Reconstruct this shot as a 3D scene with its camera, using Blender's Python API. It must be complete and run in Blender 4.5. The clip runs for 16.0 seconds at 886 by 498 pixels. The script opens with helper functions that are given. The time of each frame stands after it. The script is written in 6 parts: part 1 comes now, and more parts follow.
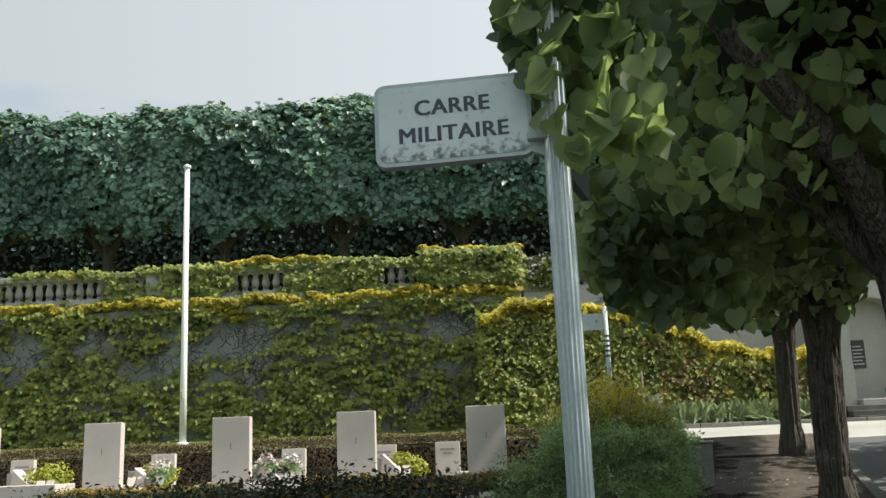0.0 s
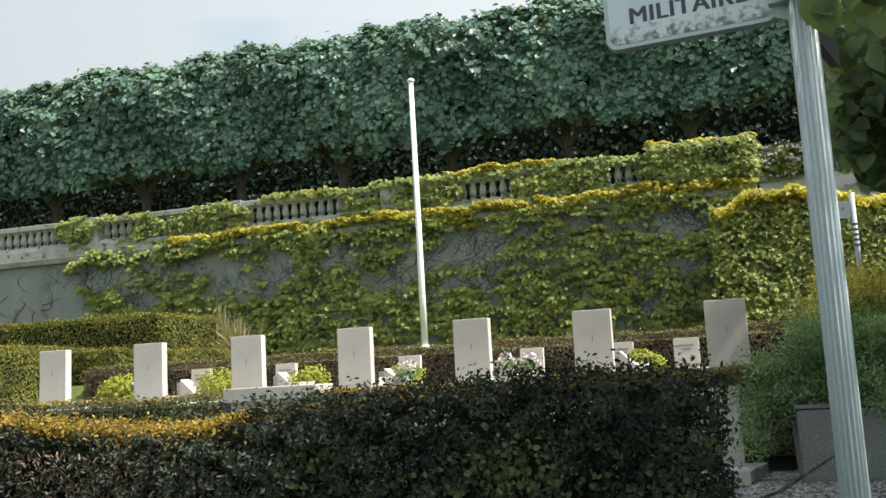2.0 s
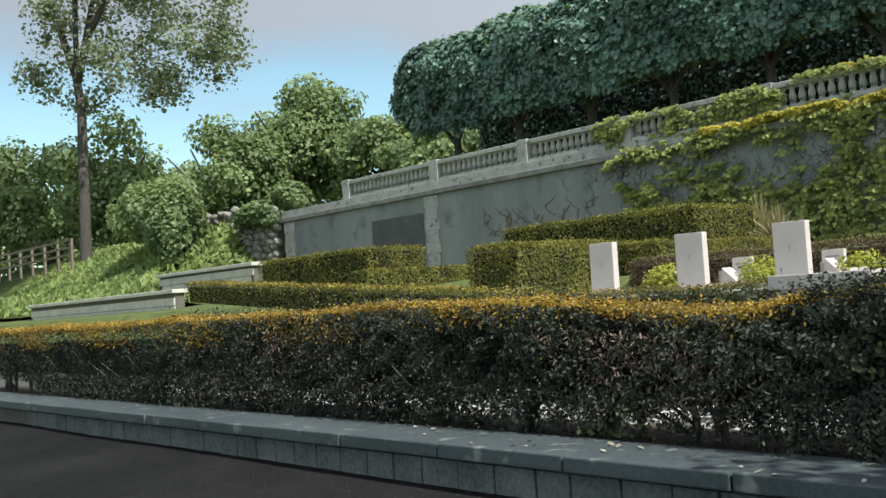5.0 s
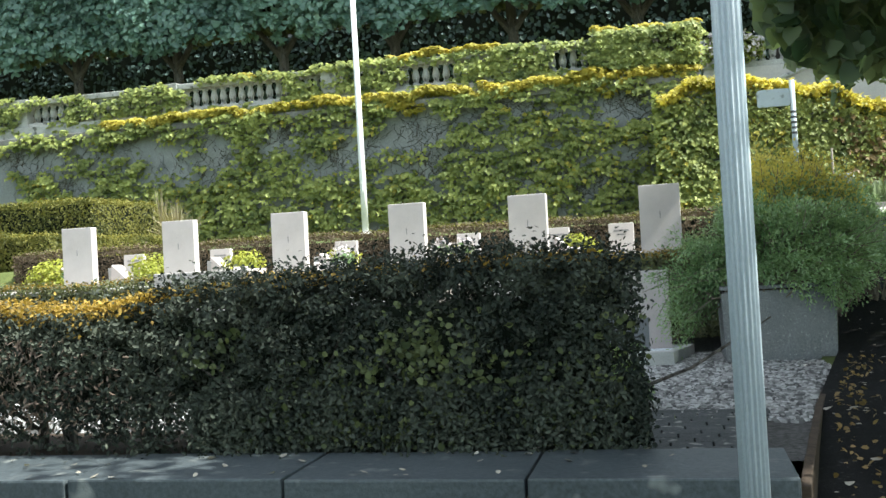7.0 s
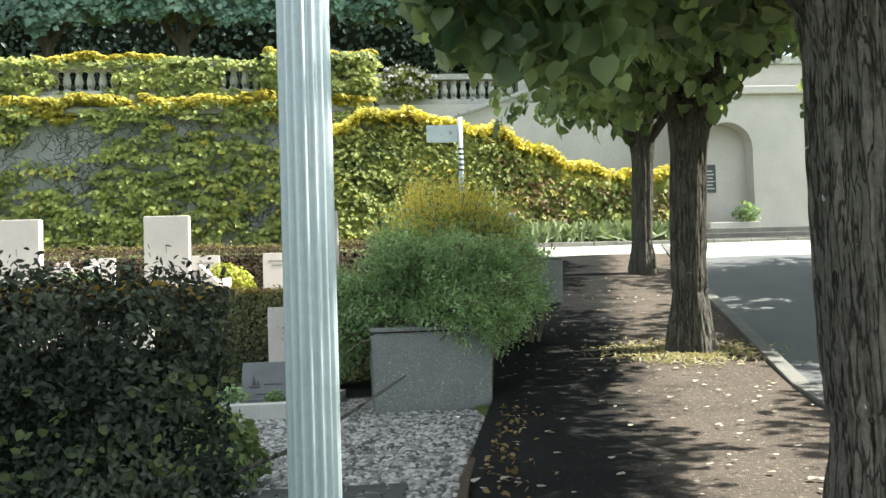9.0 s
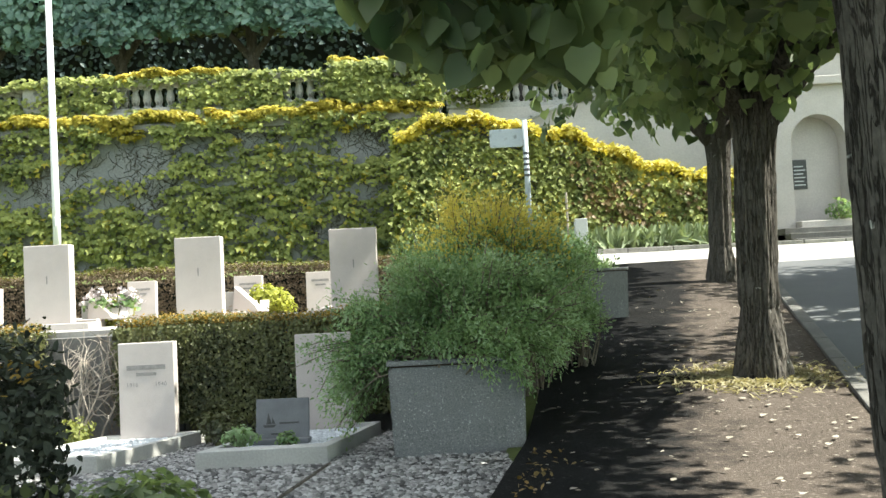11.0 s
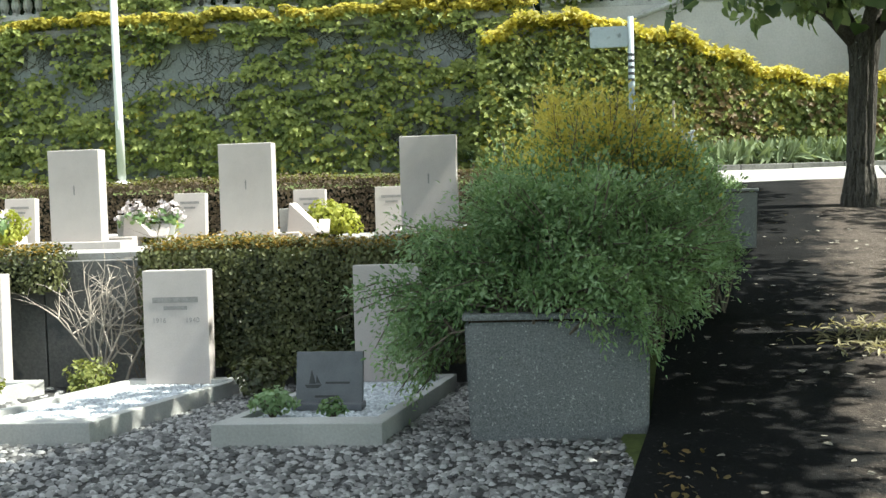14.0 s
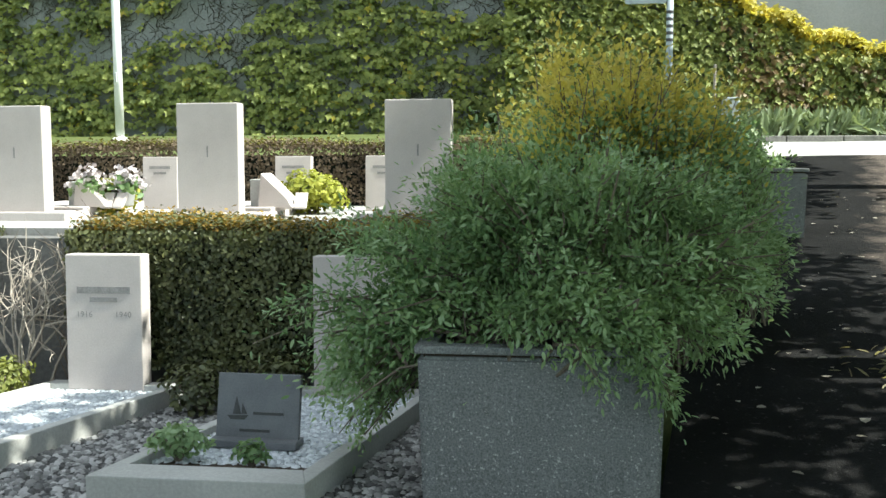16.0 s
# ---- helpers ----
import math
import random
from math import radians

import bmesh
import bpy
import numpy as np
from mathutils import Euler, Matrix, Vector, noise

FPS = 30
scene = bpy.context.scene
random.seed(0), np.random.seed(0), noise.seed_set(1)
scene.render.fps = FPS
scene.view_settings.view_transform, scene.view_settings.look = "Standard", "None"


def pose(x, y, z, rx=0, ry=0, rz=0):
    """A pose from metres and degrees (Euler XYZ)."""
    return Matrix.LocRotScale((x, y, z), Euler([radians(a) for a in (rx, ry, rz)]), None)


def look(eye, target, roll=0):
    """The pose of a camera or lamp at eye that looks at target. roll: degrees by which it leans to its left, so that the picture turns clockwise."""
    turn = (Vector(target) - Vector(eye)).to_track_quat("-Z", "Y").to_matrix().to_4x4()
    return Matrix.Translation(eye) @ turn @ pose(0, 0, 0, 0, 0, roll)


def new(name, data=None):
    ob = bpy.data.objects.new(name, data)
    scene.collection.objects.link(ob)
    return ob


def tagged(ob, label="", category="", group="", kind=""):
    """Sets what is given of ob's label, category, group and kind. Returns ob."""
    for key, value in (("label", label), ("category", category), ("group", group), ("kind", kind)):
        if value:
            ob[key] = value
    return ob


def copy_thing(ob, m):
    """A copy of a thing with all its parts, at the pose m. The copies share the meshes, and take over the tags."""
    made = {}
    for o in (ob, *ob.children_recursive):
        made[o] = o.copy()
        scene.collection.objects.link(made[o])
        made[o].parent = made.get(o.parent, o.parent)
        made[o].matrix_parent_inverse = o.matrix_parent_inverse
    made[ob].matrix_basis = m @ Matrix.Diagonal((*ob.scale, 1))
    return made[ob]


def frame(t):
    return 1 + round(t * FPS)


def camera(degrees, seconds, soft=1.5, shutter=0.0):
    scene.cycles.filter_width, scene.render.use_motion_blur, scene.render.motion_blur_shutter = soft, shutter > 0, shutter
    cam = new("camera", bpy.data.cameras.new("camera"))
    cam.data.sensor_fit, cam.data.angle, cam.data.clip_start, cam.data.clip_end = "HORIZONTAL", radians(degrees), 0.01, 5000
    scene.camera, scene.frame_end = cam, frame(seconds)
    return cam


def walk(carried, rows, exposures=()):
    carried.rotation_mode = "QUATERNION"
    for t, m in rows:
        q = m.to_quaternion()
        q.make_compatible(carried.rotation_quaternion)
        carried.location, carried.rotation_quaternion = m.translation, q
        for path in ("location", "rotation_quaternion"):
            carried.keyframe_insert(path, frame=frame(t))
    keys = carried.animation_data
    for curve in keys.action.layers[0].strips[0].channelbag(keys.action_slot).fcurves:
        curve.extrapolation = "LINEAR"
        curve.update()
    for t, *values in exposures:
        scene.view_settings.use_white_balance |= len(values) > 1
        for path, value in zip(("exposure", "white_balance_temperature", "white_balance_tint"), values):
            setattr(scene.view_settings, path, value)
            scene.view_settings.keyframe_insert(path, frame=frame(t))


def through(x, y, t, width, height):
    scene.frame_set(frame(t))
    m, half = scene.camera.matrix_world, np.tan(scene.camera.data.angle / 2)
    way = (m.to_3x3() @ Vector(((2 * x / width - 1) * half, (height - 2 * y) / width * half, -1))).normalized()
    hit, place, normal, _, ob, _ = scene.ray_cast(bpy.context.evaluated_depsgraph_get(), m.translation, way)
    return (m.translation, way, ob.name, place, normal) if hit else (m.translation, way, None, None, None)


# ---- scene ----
cam = camera(49.6, 16.0)
PATH = [
    (0, (-0.444, -2.376, 1.095), (-0.522, -0.424, 1.524), -2.4),
    (0.5, (-0.442, -2.365, 1.095), (-0.582, -0.409, 1.489), -2.7),
    (1, (-0.449, -2.392, 1.07), (-0.686, -0.438, 1.424), -2.9),
    (1.5, (-0.46, -2.382, 1.063), (-0.838, -0.442, 1.367), -3.1),
    (2, (-0.482, -2.39, 1.045), (-1.034, -0.485, 1.302), -3.3),
    (2.5, (-0.528, -2.427, 1.03), (-1.283, -0.588, 1.255), -3.5),
    (3, (-0.557, -2.419, 1.037), (-1.523, -0.68, 1.246), -3.9),
    (3.5, (-0.593, -2.424, 1.023), (-1.746, -0.803, 1.223), -3.9),
    (4, (-0.586, -2.449, 1.039), (-1.897, -0.949, 1.222), -4.0),
    (4.2, (-0.553, -2.476, 1.035), (-1.919, -1.026, 1.213), -4.0),
    (5.1, (-0.55, -2.43, 1.0), (-2.022, -1.085, 1.10), -3.9),
    (6.3, (-0.524, -2.315, 0.975), (-1.687, -0.69, 1.075), -3.0),
    (6.5, (-0.441, -2.33, 1.003), (-1.362, -0.556, 1.07), -2.8),
    (7, (-0.37, -2.203, 0.987), (-0.835, -0.258, 1.008), -3.3),
    (7.5, (-0.338, -1.99, 0.963), (-0.451, 0.007, 0.973), -2.1),
    (8, (-0.297, -1.75, 0.975), (-0.148, 0.244, 1.019), -1.3),
    (8.2, (-0.286, -1.545, 0.955), (-0.081, 0.443, 1.013), -1.5),
    (10.3, (0.18, -0.698, 1.038), (0.293, 1.298, 1.095), -2.7),
    (10.5, (0.215, -0.642, 1.031), (0.302, 1.355, 1.099), -2.8),
    (11, (0.382, -0.27, 1.116), (0.386, 1.728, 1.188), -3.0),
    (11.5, (0.382, -0.079, 1.078), (0.335, 1.918, 1.183), -0.9),
    (12, (0.368, 0.211, 1.149), (0.261, 2.205, 1.248), -0.4),
    (12.5, (0.419, 0.525, 1.114), (0.221, 2.514, 1.192), -1.1),
    (13, (0.475, 0.788, 1.179), (0.197, 2.769, 1.163), -2.1),
    (13.5, (0.438, 1.119, 1.118), (0.164, 3.098, 1.037), -2.2),
    (14, (0.323, 1.378, 1.187), (0.142, 3.367, 1.083), -1.8),
    (14.5, (0.408, 1.701, 1.18), (0.251, 3.693, 1.092), -2.1),
    (15, (0.506, 1.99, 1.245), (0.343, 3.981, 1.142), -1.8),
    (15.5, (0.526, 2.289, 1.225), (0.352, 4.278, 1.1), -1.0),
    (16, (0.528, 2.587, 1.3), (0.275, 4.562, 1.112), -0.3),
]
EXPOSURES = [(0, 0.79, 6450, 3), (1.5, 0.98, 6500, 3), (2.5, 1.17, 6330, 5), (3.2, 1.03, 6280, 5), (3.7, 0.76, 6080, 6), (4.2, 0.75, 6080, 6), (6.5, 1.10, 5850, 4), (7.2, 1.86, 5980, 4), (8.2, 2.0, 6320, 4), (10.3, 1.97, 6380, 4), (13, 1.55, 6190, 2), (16, 1.57, 6050, 1)]
walk(cam, [(t, look(eye, target, roll)) for t, eye, target, roll in PATH], EXPOSURES)

# ---- world, sun ----
SUN_AZ, SUN_EL = 91.5, 52.0
world = bpy.data.worlds.new("sky")
world.use_nodes = True
scene.world = world
wn, wl = world.node_tree.nodes, world.node_tree.links
wn.clear()
w_out = wn.new("ShaderNodeOutputWorld")
w_bg = wn.new("ShaderNodeBackground")
w_bg.inputs["Strength"].default_value = 0.15
sky = wn.new("ShaderNodeTexSky")
sky.sky_type = "NISHITA"
sky.sun_disc = False
sky.ozone_density = 3.0
sky.dust_density = 0.6
sky.sun_elevation = radians(SUN_EL)
sky.sun_rotation = radians(SUN_AZ)
w_co = wn.new("ShaderNodeTexCoord")
w_map = wn.new("ShaderNodeMapping")
w_map.inputs["Scale"].default_value = (1.0, 1.0, 3.2)
w_map.inputs["Location"].default_value = (0.3, 0.0, 0.25)
w_noise = wn.new("ShaderNodeTexNoise")
w_noise.inputs["Scale"].default_value = 1.7
w_noise.inputs["Detail"].default_value = 5.0
w_noise.inputs["Roughness"].default_value = 0.5
w_ramp = wn.new("ShaderNodeValToRGB")
w_ramp.color_ramp.elements[0].position = 0.40
w_ramp.color_ramp.elements[1].position = 0.58
w_mix = wn.new("ShaderNodeMix")
w_mix.data_type = "RGBA"
wl.new(w_co.outputs["Generated"], w_map.inputs["Vector"])
wl.new(w_map.outputs["Vector"], w_noise.inputs["Vector"])
w_sep = wn.new("ShaderNodeSeparateXYZ")
w_high = wn.new("ShaderNodeMath")
w_high.operation = "MULTIPLY_ADD"
w_high.inputs[1].default_value = 1.6
w_high.inputs[2].default_value = -0.42
w_add = wn.new("ShaderNodeMath")
w_add.operation = "ADD"
w_cap = wn.new("ShaderNodeMath")
w_cap.operation = "MINIMUM"
w_cap.inputs[1].default_value = 0.20
wl.new(w_co.outputs["Generated"], w_sep.inputs["Vector"])
wl.new(w_sep.outputs["Z"], w_high.inputs[0])
w_glow = wn.new("ShaderNodeMath")
w_glow.operation = "MULTIPLY_ADD"
w_glow.inputs[1].default_value = 1.1
w_glow.inputs[2].default_value = 2.98
w_tint = wn.new("ShaderNodeVectorMath")
w_tint.operation = "SCALE"
w_tint.inputs[0].default_value = (0.97, 1.0, 1.08)
wl.new(w_sep.outputs["X"], w_glow.inputs[0])
wl.new(w_glow.outputs["Value"], w_tint.inputs["Scale"])
wl.new(w_tint.outputs["Vector"], w_mix.inputs["B"])
wl.new(w_high.outputs["Value"], w_cap.inputs[0])
wl.new(w_cap.outputs["Value"], w_add.inputs[0])
wl.new(w_noise.outputs["Fac"], w_add.inputs[1])
wl.new(w_add.outputs["Value"], w_ramp.inputs["Fac"])
w_deep = wn.new("ShaderNodeMix")
w_deep.data_type, w_deep.blend_type = "RGBA", "MULTIPLY"
w_deep.inputs["Factor"].default_value = 1.0
w_deep.inputs["B"].default_value = (0.90, 0.86, 0.66, 1)
wl.new(w_ramp.outputs["Color"], w_mix.inputs["Factor"])
wl.new(sky.outputs["Color"], w_deep.inputs["A"])
wl.new(w_deep.outputs["Result"], w_mix.inputs["A"])
wl.new(w_mix.outputs["Result"], w_bg.inputs["Color"])
wl.new(w_bg.outputs["Background"], w_out.inputs["Surface"])

sun = new("sun", bpy.data.lights.new("sun", "SUN"))
sun.data.energy = 4.6
sun.data.angle = radians(0.6)
sun.data.color = (1.0, 0.93, 0.82)
_a, _e = radians(SUN_AZ), radians(SUN_EL)
sun.matrix_world = look((0, 0, 0), (-math.sin(_a) * math.cos(_e), -math.cos(_a) * math.cos(_e), -math.sin(_e)))


# ---- materials ----
def nodes_of(name):
    m = bpy.data.materials.new(name)
    m.use_nodes = True
    nt = m.node_tree
    return m, nt, nt.nodes["Principled BSDF"]


def link_noise(nt, scale, detail=4.0, rough=0.6, coord="Object", stretch=(1, 1, 1)):
    co = nt.nodes.new("ShaderNodeTexCoord")
    mp = nt.nodes.new("ShaderNodeMapping")
    mp.inputs["Scale"].default_value = stretch
    no = nt.nodes.new("ShaderNodeTexNoise")
    no.inputs["Scale"].default_value = scale
    no.inputs["Detail"].default_value = detail
    no.inputs["Roughness"].default_value = rough
    nt.links.new(co.outputs[coord], mp.inputs["Vector"])
    nt.links.new(mp.outputs["Vector"], no.inputs["Vector"])
    return no.outputs["Fac"]


def ramp(nt, fac, stops):
    r = nt.nodes.new("ShaderNodeValToRGB")
    r.color_ramp.elements[0].position, r.color_ramp.elements[0].color = stops[0][0], (*stops[0][1], 1)
    r.color_ramp.elements[1].position, r.color_ramp.elements[1].color = stops[-1][0], (*stops[-1][1], 1)
    for p, c in stops[1:-1]:
        e = r.color_ramp.elements.new(p)
        e.color = (*c, 1)
    nt.links.new(fac, r.inputs["Fac"])
    return r.outputs["Color"]


def mix(nt, fac, a, b, mode="MIX"):
    n = nt.nodes.new("ShaderNodeMix")
    n.data_type, n.blend_type = "RGBA", mode
    for v, s in ((fac, "Factor"), (a, "A"), (b, "B")):
        if isinstance(v, (int, float)):
            n.inputs[s].default_value = v
        elif isinstance(v, tuple):
            n.inputs[s].default_value = (*v, 1)
        else:
            nt.links.new(v, n.inputs[s])
    return n.outputs["Result"]


def bump(nt, bsdf, fac, strength=0.3, distance=0.01):
    b = nt.nodes.new("ShaderNodeBump")
    b.inputs["Strength"].default_value, b.inputs["Distance"].default_value = strength, distance
    nt.links.new(fac, b.inputs["Height"])
    nt.links.new(b.outputs["Normal"], bsdf.inputs["Normal"])


def surface(name, dark, light, scale=3.0, fine=40.0, rough=0.85, grain=0.3, dist=0.006, spots=None, metal=0.0, coord="Object", stretch=(1, 1, 1)):
    """A mineral or painted surface: stains at a large scale, grain at a small one, optional speckles."""
    m, nt, b = nodes_of(name)
    big = link_noise(nt, scale, 5, 0.65, coord, stretch)
    small = link_noise(nt, fine, 3, 0.7, coord)
    c = ramp(nt, big, [(0.32, dark), (0.68, light)])
    c = mix(nt, grain, c, ramp(nt, small, [(0.35, tuple(v * 0.45 for v in dark)), (0.7, tuple(min(1, v * 1.25) for v in light))]))
    if spots:
        size, lo, hi, col = spots
        sp = ramp(nt, link_noise(nt, size, 2, 0.5, coord), [(lo, (0, 0, 0)), (hi, (1, 1, 1))])
        c = mix(nt, sp, c, col)
    nt.links.new(c, b.inputs["Base Color"])
    b.inputs["Roughness"].default_value, b.inputs["Metallic"].default_value = rough, metal
    b.inputs["Specular IOR Level"].default_value = 0.5 if rough < 0.8 else 0.2
    bump(nt, b, small, 0.5, dist)
    return m


def foliage(name, colours, through=0.35, rough=0.55, drift=0.6, spec=0.3):
    """Leaves: a colour for each leaf, drifting over the plant, partly letting the sun through."""
    m, nt, b = nodes_of(name)
    g = nt.nodes.new("ShaderNodeNewGeometry")
    n = len(colours) - 1
    c = ramp(nt, g.outputs["Random Per Island"], [(0.08 + 0.84 * i / n, col) for i, col in enumerate(colours)])
    d = link_noise(nt, drift, 3, 0.6, "Object")
    c = mix(nt, 0.55, c, ramp(nt, d, [(0.35, tuple(v * 0.8 for v in colours[0])), (0.65, tuple(v * 1.15 for v in colours[-1]))]))
    nt.links.new(c, b.inputs["Base Color"])
    b.inputs["Roughness"].default_value = rough
    b.inputs["Specular IOR Level"].default_value = spec
    t = nt.nodes.new("ShaderNodeBsdfTranslucent")
    nt.links.new(mix(nt, 1.0, c, (1.0, 1.0, 0.6), "MULTIPLY"), t.inputs["Color"])
    s = nt.nodes.new("ShaderNodeMixShader")
    s.inputs["Fac"].default_value = through
    nt.links.new(b.outputs["BSDF"], s.inputs[1])
    nt.links.new(t.outputs["BSDF"], s.inputs[2])
    nt.links.new(s.outputs["Shader"], nt.nodes["Material Output"].inputs["Surface"])
    return m


M = {}
M["earth"] = surface("earth", (0.07, 0.055, 0.035), (0.14, 0.11, 0.06), 0.6, 14)
M["lawn"] = surface("lawn_green", (0.05, 0.07, 0.02), (0.11, 0.13, 0.04), 1.2, 30)


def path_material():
    """Asphalt darkened as shade; trodden brown earth from the trees' side, paled as sunlit."""
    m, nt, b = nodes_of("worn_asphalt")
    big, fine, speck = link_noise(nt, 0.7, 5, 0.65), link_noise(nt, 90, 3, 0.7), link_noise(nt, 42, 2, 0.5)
    # The base is near black to hold the tree shade over the path.
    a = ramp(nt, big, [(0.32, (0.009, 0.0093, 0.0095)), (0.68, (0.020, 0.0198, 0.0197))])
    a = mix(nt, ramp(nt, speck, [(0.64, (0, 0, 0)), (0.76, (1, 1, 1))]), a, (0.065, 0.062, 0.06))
    # Brown earth, paled to read as the strip in the sun.
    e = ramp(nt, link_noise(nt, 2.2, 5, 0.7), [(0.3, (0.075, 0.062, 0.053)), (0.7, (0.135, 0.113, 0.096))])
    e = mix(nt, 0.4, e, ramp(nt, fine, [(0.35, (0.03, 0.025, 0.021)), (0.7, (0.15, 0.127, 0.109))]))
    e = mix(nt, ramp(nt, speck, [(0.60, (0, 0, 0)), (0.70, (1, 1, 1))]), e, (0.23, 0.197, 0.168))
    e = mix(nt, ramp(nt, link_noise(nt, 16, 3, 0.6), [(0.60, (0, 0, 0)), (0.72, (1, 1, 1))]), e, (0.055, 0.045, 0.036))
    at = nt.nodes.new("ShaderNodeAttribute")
    at.attribute_name = "sunlit_dust"
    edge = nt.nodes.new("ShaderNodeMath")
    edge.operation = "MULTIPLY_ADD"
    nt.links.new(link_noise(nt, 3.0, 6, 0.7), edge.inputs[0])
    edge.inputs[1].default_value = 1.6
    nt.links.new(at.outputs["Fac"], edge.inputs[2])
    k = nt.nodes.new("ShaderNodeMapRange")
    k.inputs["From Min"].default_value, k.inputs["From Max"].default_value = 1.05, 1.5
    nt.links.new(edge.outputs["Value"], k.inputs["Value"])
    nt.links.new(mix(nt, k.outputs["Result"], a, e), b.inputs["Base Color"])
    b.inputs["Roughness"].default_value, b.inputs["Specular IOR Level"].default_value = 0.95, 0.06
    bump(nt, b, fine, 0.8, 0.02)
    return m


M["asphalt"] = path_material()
M["road"] = surface("road_asphalt", (0.085, 0.09, 0.095), (0.125, 0.13, 0.135), 0.5, 70, 0.85, 0.35, 0.008)
M["bright"] = surface("pale_concrete", (0.30, 0.29, 0.275), (0.42, 0.41, 0.39), 0.8, 50, 0.8, 0.2)
M["kerb"] = surface("kerb_stone", (0.10, 0.098, 0.092), (0.18, 0.175, 0.165), 2.0, 60)
M["gravel"] = surface("gravel_ground", (0.035, 0.034, 0.033), (0.09, 0.088, 0.084), 3.0, 38, 0.9, 0.8, 0.02)
M["coping"] = surface("dark_slate_coping", (0.030, 0.040, 0.045), (0.074, 0.088, 0.094), 1.6, 45, 0.55, 0.4, 0.004, (7, 0.62, 0.74, (0.17, 0.18, 0.17)), stretch=(0.4, 1, 1))
M["paver"] = surface("dark_worn_paver", (0.032, 0.036, 0.038), (0.075, 0.08, 0.08), 3.0, 60, 0.8, 0.4, 0.006, (11, 0.60, 0.70, (0.24, 0.24, 0.225)), stretch=(0.5, 2, 1))
M["block"] = surface("low_wall_stone", (0.065, 0.072, 0.076), (0.17, 0.18, 0.182), 2.5, 40)
M["mortar"] = surface("mortar", (0.09, 0.085, 0.075), (0.15, 0.14, 0.12), 4, 50)
M["wall"] = surface("weathered_render", (0.17, 0.18, 0.184), (0.285, 0.295, 0.297), 0.8, 22, 0.9, 0.3, 0.006, (1.3, 0.56, 0.80, (0.10, 0.11, 0.112)), stretch=(1, 1, 0.16))
M["patch"] = surface("dark_patched_render", (0.075, 0.08, 0.082), (0.12, 0.125, 0.125), 1.2, 20)
M["stone"] = surface("balustrade_stone", (0.28, 0.28, 0.265), (0.47, 0.465, 0.44), 1.8, 35, 0.85, 0.3, 0.006, (5, 0.60, 0.72, (0.12, 0.12, 0.11)))
M["cornice"] = surface("stained_cornice_stone", (0.10, 0.10, 0.095), (0.30, 0.29, 0.27), 1.4, 30)
M["rubble"] = surface("rubble_stone", (0.12, 0.115, 0.10), (0.30, 0.285, 0.25), 1.2, 12)
M["pale_stone"] = surface("pale_garden_stone", (0.44, 0.42, 0.37), (0.64, 0.61, 0.54), 1.5, 22)
M["plaster"] = surface("pale_plaster", (0.39, 0.37, 0.35), (0.50, 0.475, 0.45), 0.7, 22, 0.9, 0.15, 0.006)
M["concrete"] = surface("retaining_concrete", (0.10, 0.10, 0.10), (0.17, 0.165, 0.155), 1.5, 40, 0.9, 0.3, 0.006, (4, 0.6, 0.72, (0.06, 0.065, 0.07)))
M["stele"] = surface("white_limestone", (0.44, 0.395, 0.375), (0.54, 0.49, 0.465), 2.4, 120, 0.75, 0.18, 0.0015, (9, 0.68, 0.80, (0.46, 0.43, 0.41)))
M["ink"] = surface("engraved_letters", (0.20, 0.19, 0.19), (0.30, 0.29, 0.28), 20, 90)
M["grave"] = surface("grave_cement", (0.36, 0.36, 0.34), (0.48, 0.475, 0.455), 2.0, 70, 0.85, 0.2, 0.002, (6, 0.62, 0.75, (0.38, 0.38, 0.36)))
M["chips"] = surface("white_stone_chips", (0.40, 0.43, 0.46), (0.58, 0.61, 0.64), 30, 90, 0.6, 0.4, 0.02)
M["slate"] = surface("dark_grey_granite", (0.10, 0.105, 0.115), (0.16, 0.165, 0.175), 6, 160, 0.45, 0.3, 0.001)
M["planter"] = surface("washed_aggregate_concrete", (0.15, 0.156, 0.158), (0.255, 0.262, 0.264), 2.2, 140, 0.92, 0.6, 0.01, (85, 0.63, 0.70, (0.42, 0.42, 0.41)))
M["soil"] = surface("planting_soil", (0.03, 0.022, 0.015), (0.07, 0.05, 0.035), 9, 40)


